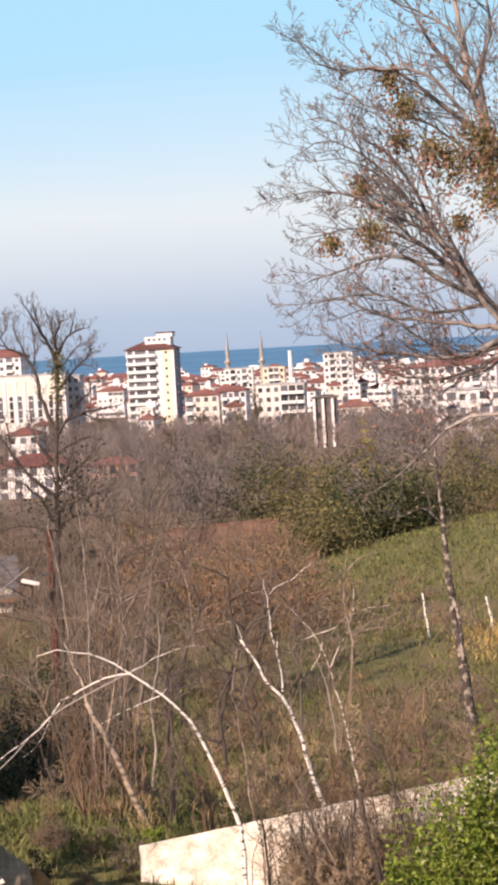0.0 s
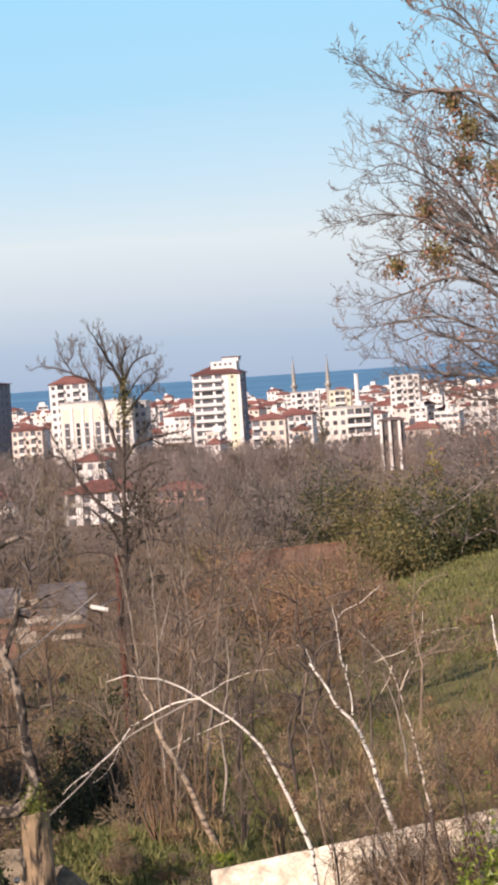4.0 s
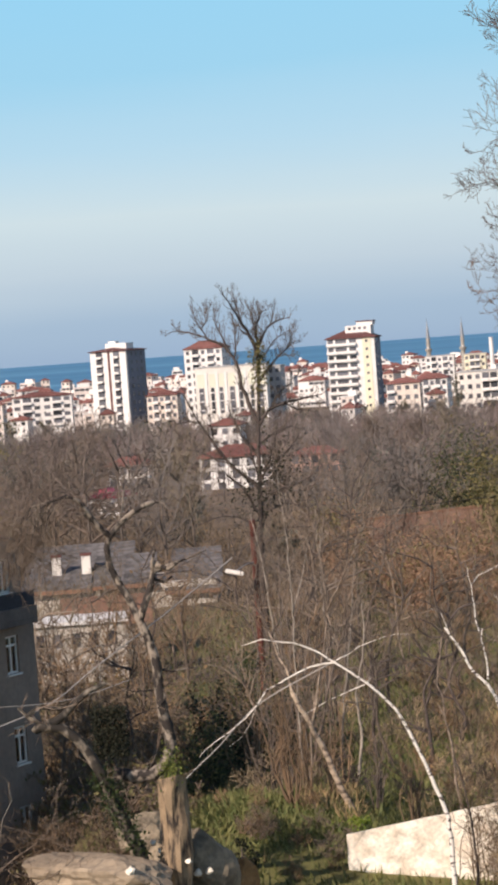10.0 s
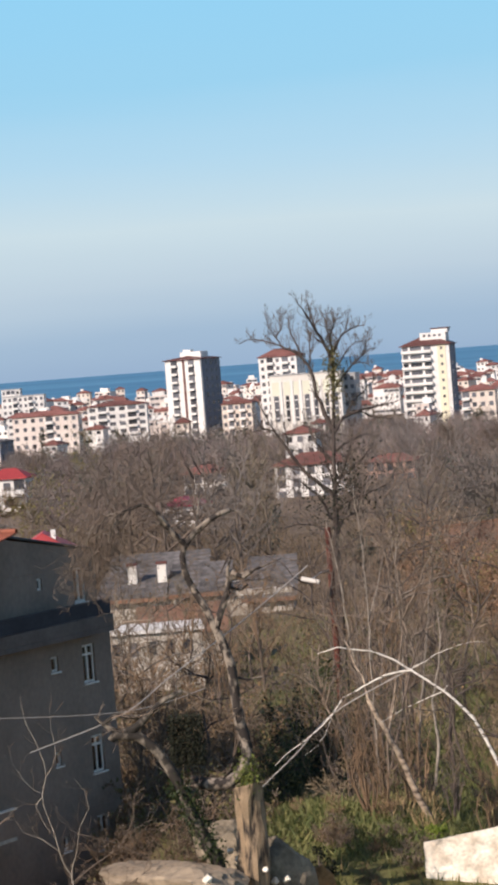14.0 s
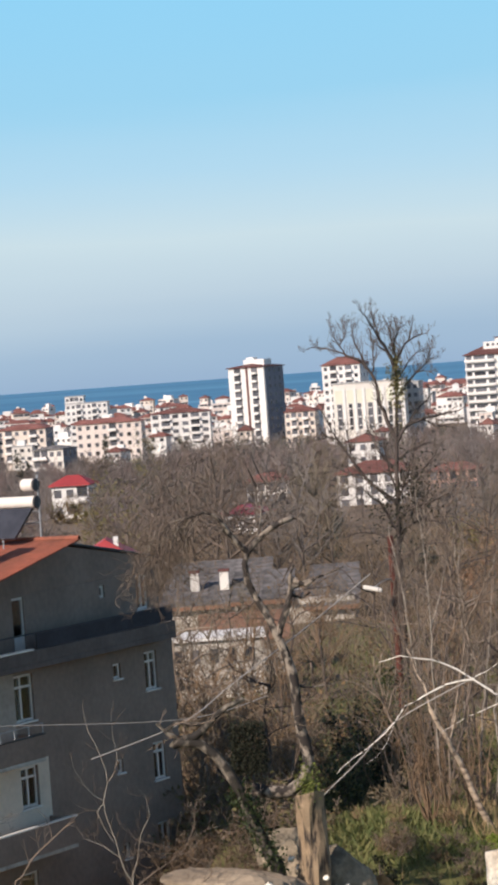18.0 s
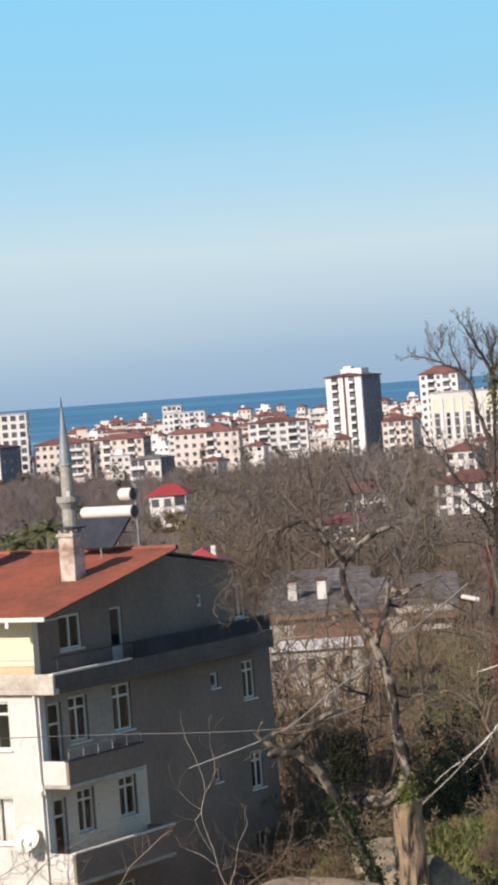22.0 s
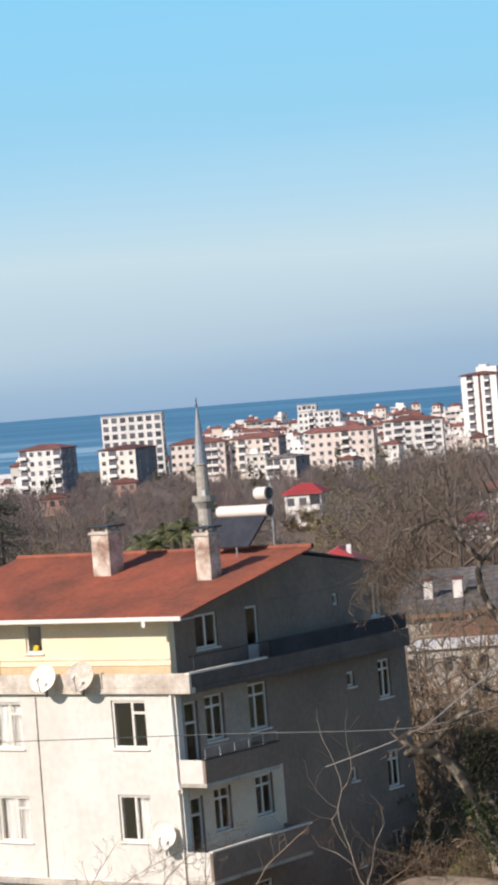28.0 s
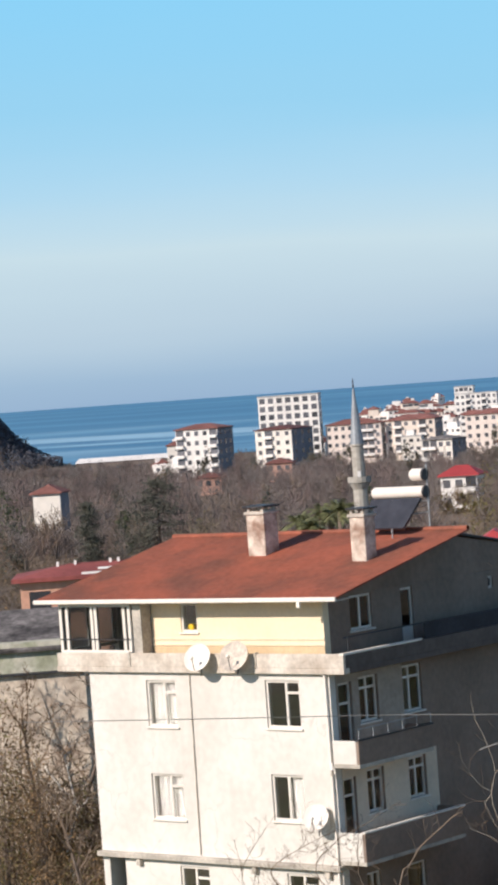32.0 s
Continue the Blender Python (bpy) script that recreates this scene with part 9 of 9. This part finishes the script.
    return any(math.hypot(x - a, y - b) < r + pad for a, b, r in TOWN)


_r = random.Random(5)
count = 0
while count < 190:
    az = _r.uniform(-9, 23.5)
    d = 170 + 330 * _r.random() ** 0.8
    x, y = spot(az, d)
    if on_meadow(x, y) or keep_clear(x, y, 2.5) or (6.0 < az < 9.3 and d < 228) or (12.4 < az < 15 and d < 210) or (az < 0.3 and d < 300) or in_view_of_house(az, d):
        continue
    s = _r.uniform(0.62, 1.0) * (0.75 if az > 9 else 1.0)
    if d < 330 and _r.random() < 0.6:
        plant(WIDE[_r.randrange(5)], x, y, s * 0.8, _r.uniform(0, 360), "spreading trees of the wood", 0.1)
    else:
        plant(FAR[_r.randrange(8)], x, y, s, _r.uniform(0, 360), "trees of the wood", 0.1)
    count += 1
for az, d, s in ((3.4, 118, 0.95), (4.0, 140, 1.05), (2.6, 135, 0.9), (5.4, 132, 0.85), (6.2, 128, 0.8), (7.0, 118, 0.75), (8.4, 120, 0.8), (5.9, 150, 0.9), (1.6, 140, 0.8), (0.8, 160, 0.8), (6.7, 108, 0.6), (7.9, 100, 0.55), (8.8, 104, 0.7), (9.4, 112, 0.8), (17.8, 100, 0.95), (18.6, 98, 0.9), (19.4, 103, 1.0), (18.9, 112, 0.8), (20.3, 108, 0.9), (18.2, 92, 0.6), (19.6, 90, 0.6), (21.0, 115, 1.0), (3.0, 105, 0.8), (4.6, 108, 0.85), (2.0, 122, 0.85), (1.2, 128, 0.75), (0.4, 138, 0.75), (-0.3, 150, 0.8), (-0.9, 165, 0.8), (0.2, 175, 0.9), (2.2, 165, 1.0), (3.2, 170, 1.0), (4.4, 165, 1.0), (5.0, 120, 0.9), (7.6, 140, 0.8), (8.8, 140, 0.85), (9.2, 128, 0.7), (-1.4, 135, 0.6), (-2.2, 140, 0.55), (1.0, 112, 0.6), (-0.6, 118, 0.6), (5.6, 100, 0.65),
    (6.2, 238, 1.75), (7.1, 246, 1.9), (7.8, 240, 1.8), (8.5, 250, 1.85), (9.2, 244, 1.7), (6.7, 262, 1.9), (8.1, 265, 2.0), (5.6, 250, 1.6), (9.8, 240, 1.5), (10.6, 255, 1.4), (11.6, 262, 1.3), (12.3, 250, 1.2), (3.2, 225, 1.5), (2.3, 240, 1.5), (1.4, 255, 1.5), (0.6, 270, 1.5), (-0.6, 310, 1.6), (-1.8, 320, 1.6), (-3.0, 330, 1.7), (-5.0, 330, 1.7), (16.4, 240, 1.2), (20.4, 240, 1.4), (21.6, 225, 1.4), (15.6, 260, 1.3), (19.6, 400, 0.95), (20.05, 410, 0.9), (19.85, 390, 0.8), (10.75, 455, 0.6), (11.1, 460, 0.62), (10.95, 470, 0.6), (6.2, 152, 0.8), (6.9, 146, 0.8), (7.6, 152, 0.85), (8.3, 146, 0.8), (5.8, 160, 0.7), (6.9, 92, 0.5), (7.5, 96, 0.55), (8.3, 98, 0.6), (8.6, 93, 0.5)):
    if d < 150 and 4.5 < az < 6.6 or d < 150 and -2.5 < az < 3.1 and int(d) % 4 < 2:
        continue
    x, y = spot(az, d)
    if 200 < d < 350:
        plant(WIDE[_r.randrange(5)], x, y, s * 0.66, _r.uniform(0, 360), "spreading trees of the wood", 0.1)
        continue
    plant(NEAR[_r.randrange(5)], x, y, s, _r.uniform(0, 360), "trees above the field", 0.1)
# taller crowns standing up before the first houses
for k, (az, el) in enumerate(((0.09, -1.19), (0.67, -1.37), (1.23, -1.52), (-0.43, -1.50), (1.54, -1.60), (1.54, -1.36), (-0.08, -1.47), (7.60, -1.40), (5.73, -1.49), (10.40, -1.23), (8.03, -1.53), (4.28, -1.72))):
    d = 430 + 37 * (k % 5)
    x, y = spot(az, d)
    if keep_clear(x, y, 3.0):
        continue
    plant(FAR[k % 8], x, y, (EYE + d * math.tan(radians(el)) - ground_z(x, y)) / 10.5, 77 * k, "trees of the wood", 0.1)
# broad old crowns that stand up before the towers
for k, (az, el, d) in enumerate(((6.78, -1.07, 250), (7.73, -1.34, 270), (5.88, -1.41, 260), (2.94, -1.37, 290), (3.60, -1.28, 300), (2.26, -1.50, 330), (8.89, -1.37, 300))):
    x, y = spot(az, d)
    plant(WIDE[k % 5], x, y, (EYE + d * math.tan(radians(el)) - ground_z(x, y)) / 12.5, 61 * k, "spreading trees of the wood", 0.1)
count = 0
FAR_BRUSH = []
while count < 130:
    az = _r.uniform(-7, 4.7)
    d = 88 + 120 * _r.random() ** 1.3
    x, y = spot(az, d)
    if (on_meadow(x, y) and _r.random() < 0.95) or (x > -4 and (y - 79.9) - (x + 3.9) * 0.4 < 2.0):
        continue
    count += 1
    if d > 118:
        FAR_BRUSH.append((x, y, _r.uniform(0.5, 1.1), _r.uniform(0, 6.28)))
        continue
    plant(BRUSH[_r.randrange(8)], x, y, _r.uniform(0.5, 1.1), _r.uniform(0, 360), "brush on the field", 0.05)
count = 0
while count < 70:
    az = _r.choice((_r.uniform(6.4, 9.6), _r.uniform(17.3, 21)))
    d = 80 + 60 * _r.random()
    x, y = spot(az, d)
    if az > 9.7 and d < 88:
        continue
    plant(BRUSH[_r.choice((1, 3, 4, 5))], x, y, _r.uniform(0.7, 1.3), _r.uniform(0, 360), "brush by the house", 0.05)
    count += 1
for k in range(20):
    x, y = spot(_r.uniform(3.0, 6.0), _r.uniform(79, 88))
    plant(BRUSH[_r.choice((4, 7, 1, 3))], x, y, _r.uniform(0.25, 0.5), _r.uniform(0, 360), "low brush on the bank", 0.05)
for k in range(30):
    f = _r.uniform(0.38, 0.95)
    x, y = -3.0 + 10.0 * f + _r.uniform(-0.6, 0.6), 77.0 - 0.6 * f + _r.uniform(-0.7, 0.7)
    plant(BRUSH[_r.choice((0, 7, 7, 2))], x, y, _r.uniform(0.6, 1.1), _r.uniform(0, 360), "brush before the pale wall", 0.05)


def joined(name, label, protos, places, mat):
    """Many far trees in one mesh."""
    src = []
    for p in protos:
        vs, fs, base = [], [], 0
        for c in p.children:
            if c.type != "MESH":
                continue
            me = c.data
            co = np.empty(len(me.vertices) * 3)
            me.vertices.foreach_get("co", co)
            vs.append(co.reshape(-1, 3))
            fs += [tuple(i + base for i in q.vertices) for q in me.polygons]
            base += len(me.vertices)
        src.append((np.concatenate(vs), fs))
    V, F, base = [], [], 0
    for k, (x, y, s, rz) in enumerate(places):
        v, f = src[k % len(src)]
        c, sn = math.cos(rz) * s, math.sin(rz) * s
        V.append(np.stack([v[:, 0] * c - v[:, 1] * sn + x, v[:, 0] * sn + v[:, 1] * c + y, v[:, 2] * s + ground_z(x, y) - 0.2], 1))
        F += [tuple(i + base for i in q) for q in f]
        base += len(v)
    tagged(mesh_part(name, np.concatenate(V), F, mat), label, "trees", kind="stuff")


joined("far_brush", "dry brush scattered over the far field", [BRUSH[0], BRUSH[7]], FAR_BRUSH[::2], TWIG)
joined("far_brush", "brown brush scattered over the far field", [BRUSH[1], BRUSH[3]], FAR_BRUSH[1::2], TWIG_RED)


def far_trees(name, label, places, sticks, mat, seed):
    """Far woods: each tree a short trunk and a rounded crown of many upward twigs, all in one mesh."""
    rng = np.random.default_rng(seed)
    n = len(places)
    P = np.array([(x, y, ground_z(x, y), h, w) for x, y, h, w in places])
    k = np.repeat(np.arange(n), sticks)
    m = len(k)
    u = rng.normal(size=(m, 3))
    u /= np.linalg.norm(u, axis=1)[:, None]
    rad = rng.uniform(0.15, 1.0, m) ** 0.6
    lump = 1 + 0.3 * np.sin(np.arctan2(u[:, 1], u[:, 0]) * 3 + k) * np.abs(u[:, 2])
    tip = np.stack([u[:, 0] * P[k, 4] * 0.5 * rad * lump, u[:, 1] * P[k, 4] * 0.5 * rad * lump, P[k, 3] * 0.55 + u[:, 2] * P[k, 3] * 0.42 * rad * lump], 1)
    way = unit_rows(np.stack([u[:, 0], u[:, 1], np.abs(u[:, 2]) * 0.6 + 0.9], 1) + rng.normal(size=(m, 3)) * 0.35)
    L = rng.uniform(0.12, 0.28, m)[:, None] * P[k, 3][:, None]
    first = np.concatenate([[True], k[1:] != k[:-1]])
    base = tip - way * L
    base[first] = (0, 0, -0.3)
    tip[first] = np.stack([rng.normal(size=n) * 0.3, rng.normal(size=n) * 0.3, P[:, 3] * 0.6], 1)
    off = P[k, :3]
    d = np.hypot(off[:, 0], off[:, 1])
    r = np.where(first, 0.16, 0.022 + 0.00006 * d)[:, None]
    p0, p1 = base + off, tip + off
    ax = unit_rows(p1 - p0)
    a = unit_rows(np.cross(ax, np.array([0.3, 0.9, 0.1])))
    b = np.cross(ax, a)
    vs = []
    for q, sc in ((p0, 1.0), (p1, 0.45)):
        for j in range(3):
            vs.append(q + (math.cos(j * 2.094) * a + math.sin(j * 2.094) * b) * r * sc)
    v = np.stack(vs, 1).reshape(-1, 3)
    i = np.arange(m) * 6
    f = np.concatenate([np.stack([i + j, i + (j + 1) % 3, i + 3 + (j + 1) % 3, i + 3 + j], 1) for j in range(3)]).tolist()
    tagged(mesh_part(name, v, f, mat), label, "trees", kind="stuff")


def unit_rows(v):
    return v / (np.linalg.norm(v, axis=1)[:, None] + 1e-9)


places = []
while len(places) < 2000:
    az = _r.uniform(-9, 24)
    d = 330 + 560 * _r.random() ** 0.8 if len(places) < 1740 else _r.uniform(850, 1350)
    x, y = spot(az, d)
    if keep_clear(x, y, 1.0) or in_view_of_house(az, d):
        continue
    h = _r.choice((_r.uniform(5, 8), _r.uniform(7, 12.5))) * (0.85 if az > 9 else 1.0) * (0.72 if d > 720 else 1.0)
    places.append((x, y, h, h * _r.uniform(0.65, 1.05)))
for k in range(420):
    x, y = spot(_r.uniform(13.5, 22), _r.uniform(680, 1240))
    if keep_clear(x, y, 1.0):
        continue
    places.append((x, y, _r.uniform(4.5, 7.5), _r.uniform(5, 7.5)))
for k in range(30):
    x, y = spot(_r.uniform(19.2, 20.4), _r.uniform(395, 438))
    places.append((x, y, _r.uniform(4.4, 5.4), _r.uniform(3.5, 5)))
FAR_MATS = (("grey-brown", FAR_TWIG_HAZE), ("reddish", leaf_material("far_reddish_twigs", (0.13, 0.098, 0.088), (0.25, 0.18, 0.16), 0.9, 0.0)), ("dark", leaf_material("far_dark_twigs", (0.085, 0.07, 0.064), (0.19, 0.15, 0.13), 0.9, 0.0)), ("pale", leaf_material("far_pale_twigs", (0.14, 0.12, 0.108), (0.26, 0.22, 0.195), 0.9, 0.0)))
for k, (word, mat) in enumerate(FAR_MATS):
    far_trees("far_woods", word + " bare woods reaching to the edge of the town", places[k::4], 90, mat, 301 + k)
places = []
for k in range(260):
    h = _r.uniform(5, 8)
    places.append((-536 + _r.gauss(0, 22), 1290 + _r.gauss(0, 30), h, h * 0.8))
far_trees("headland_woods", "dark bare woods covering the headland", places, 60, BARK_DARK, 302)


def hazy_headland_leaves():
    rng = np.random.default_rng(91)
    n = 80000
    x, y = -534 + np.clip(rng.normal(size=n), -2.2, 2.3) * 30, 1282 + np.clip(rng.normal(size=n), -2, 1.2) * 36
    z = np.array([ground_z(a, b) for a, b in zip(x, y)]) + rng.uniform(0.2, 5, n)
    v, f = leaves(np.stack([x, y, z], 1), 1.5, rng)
    tagged(mesh_part("headland_evergreens", v, f, HEADLAND_HAZE), "evergreen woods on the headland, haze put into their blue-grey colour", "woods", kind="stuff")


hazy_headland_leaves()


def undergrowth():
    """Thickets of short twigs that cover the floor of the wood."""
    rng = np.random.default_rng(92)
    V, F, base = [], [], 0
    n = 36000
    az = rng.uniform(-9, 24, n)
    d = 100 + 260 * rng.random(n) ** 1.15
    x, y = -d * np.sin(np.radians(az)), d * np.cos(np.radians(az))
    ok = ~((((x - 20) / 17) ** 2 + ((y - 185) / 48) ** 2 < 1.0) & (x > 4)) & ~((d < 135) & (az > 9.5) & (az < 17)) & ~((az < 6) & (d < 150) & (rng.random(n) < 0.75)) & ~((az > 3.9) & (az < 5.2) & (d > 300) & (d < 460)) & ~((az > 4.5) & (az < 6.5) & (d < 225) & (rng.random(n) < 0.45))
    x, y, d = x[ok], y[ok], d[ok]
    n = len(x)
    z = np.array([ground_z(a, b) for a, b in zip(x, y)])
    r = 0.012 + 0.00009 * d
    L = rng.uniform(0.8, 3.2, n)
    way = np.stack([rng.normal(size=n) * 0.6, rng.normal(size=n) * 0.6, np.ones(n)], 1)
    way /= np.linalg.norm(way, axis=1)[:, None]
    p0 = np.stack([x, y, z + rng.uniform(-0.1, 1.2, n)], 1)
    p1 = p0 + way * L[:, None]
    a = np.cross(way, np.array([0.3, 0.9, 0.1]))
    a /= np.linalg.norm(a, axis=1)[:, None]
    b = np.cross(way, a)
    vs = []
    for k in range(3):
        o = (math.cos(k * 2.094) * a + math.sin(k * 2.094) * b) * r[:, None]
        vs.append(p0 + o)
    for k in range(3):
        o = (math.cos(k * 2.094) * a + math.sin(k * 2.094) * b) * r[:, None] * 0.4
        vs.append(p1 + o)
    v = np.stack(vs, 1).reshape(-1, 3)
    i = np.arange(n) * 6
    f = np.concatenate([np.stack([i + j, i + (j + 1) % 3, i + 3 + (j + 1) % 3, i + 3 + j], 1) for j in range(3)]).tolist()
    m = leaf_material("thicket_twigs", (0.07, 0.052, 0.036), (0.22, 0.16, 0.10), 0.9, 0.0)
    tagged(mesh_part("undergrowth", v, f, m), "brown leafless thicket on the wood floor", "undergrowth", kind="stuff")
    q = rng.random(n) < 0.08
    c = p1[q] + rng.normal(size=(q.sum(), 3)) * 0.4
    v, f = leaves(c, 0.28, rng)
    tagged(mesh_part("undergrowth_leaves", v, f, LEAF_DEAD), "withered leaves clinging to the thicket", "leaves", kind="stuff")


undergrowth()


def grass():
    rng = np.random.default_rng(77)
    n = 26000
    az = rng.uniform(-7.5, 8.5, n)
    d = 74 + 130 * rng.random(n) ** 1.4
    x, y = -d * np.sin(np.radians(az)), d * np.cos(np.radians(az))
    z = np.array([ground_z(a, b) for a, b in zip(x, y)])
    h = rng.uniform(0.12, 0.45, n)
    wd = rng.uniform(0.03, 0.07, n)
    a = rng.uniform(0, math.pi, n)
    lean = rng.normal(size=(n, 2)) * 0.15
    p0 = np.stack([x - wd * np.cos(a), y - wd * np.sin(a), z - 0.03], 1)
    p1 = np.stack([x + wd * np.cos(a), y + wd * np.sin(a), z - 0.03], 1)
    p2 = np.stack([x + lean[:, 0], y + lean[:, 1], z + h], 1)
    v = np.stack([p0, p1, p2], 1).reshape(-1, 3)
    f = np.arange(n * 3).reshape(-1, 3).tolist()
    tagged(mesh_part("grass", v, f, GRASS), "winter grass tufts, green and straw mixed", "grass", kind="stuff")


grass()


def tufts(name, label, x, y, lo, hi, wide, mat, seed):
    rng = np.random.default_rng(seed)
    n = len(x)
    z = np.array([ground_z(a, b) for a, b in zip(x, y)])
    h = rng.uniform(lo, hi, n)
    wd = rng.uniform(0.5, 1.0, n) * wide
    a = rng.uniform(0, math.pi, n)
    lean = rng.normal(size=(n, 2)) * hi * 0.4
    v = np.stack([np.stack([x - wd * np.cos(a), y - wd * np.sin(a), z - 0.03], 1), np.stack([x + wd * np.cos(a), y + wd * np.sin(a), z - 0.03], 1), np.stack([x + lean[:, 0], y + lean[:, 1], z + h], 1)], 1).reshape(-1, 3)
    tagged(mesh_part(name, v, np.arange(n * 3).reshape(-1, 3).tolist(), mat), label, "grass", kind="stuff")


_g = np.random.default_rng(78)
tufts("bank_grass", "fresh green grass on the bank", -6.6 + _g.normal(size=6000) * 2.3, 83.5 + _g.normal(size=6000) * 3.0, 0.05, 0.16, 0.045, GRASS_BRIGHT, 1)
tufts("meadow_grass", "dark green rough meadow grass", _g.uniform(2, 48, 40000), _g.uniform(150, 245, 40000), 0.1, 0.32, 0.1, GRASS, 2)
_a, _d = _g.uniform(-6, 6, 36000), 80 + 60 * _g.random(36000)
_k = np.array([noise.noise((a * 0.9, d * 0.11, 4.0)) for a, d in zip(_a, _d)])
_a1, _d1 = _a[_k > -0.04], _d[_k > -0.04]
tufts("field_grass", "patches of green grass in the field", -_d1 * np.sin(np.radians(_a1)), _d1 * np.cos(np.radians(_a1)), 0.1, 0.35, 0.06, GRASS, 3)
_a1, _d1 = _a[_k < -0.3], _d[_k < -0.3]
tufts("field_straw", "patches of straw-coloured dry grass in the field", -_d1 * np.sin(np.radians(_a1)), _d1 * np.cos(np.radians(_a1)), 0.2, 0.6, 0.04, leaf_material("straw_blades", (0.30, 0.21, 0.10), (0.52, 0.38, 0.20), 0.8, 0.2), 4)
_n = 800
tufts("dry_grass", "bright yellow-orange dry grass on the slope", 13.4 + _g.normal(size=_n) * 1.6, 146 + _g.normal(size=_n) * 5, 0.2, 0.7, 0.08, leaf_material("orange_straw", (0.36, 0.25, 0.08), (0.52, 0.38, 0.14), 0.8, 0.2), 5)
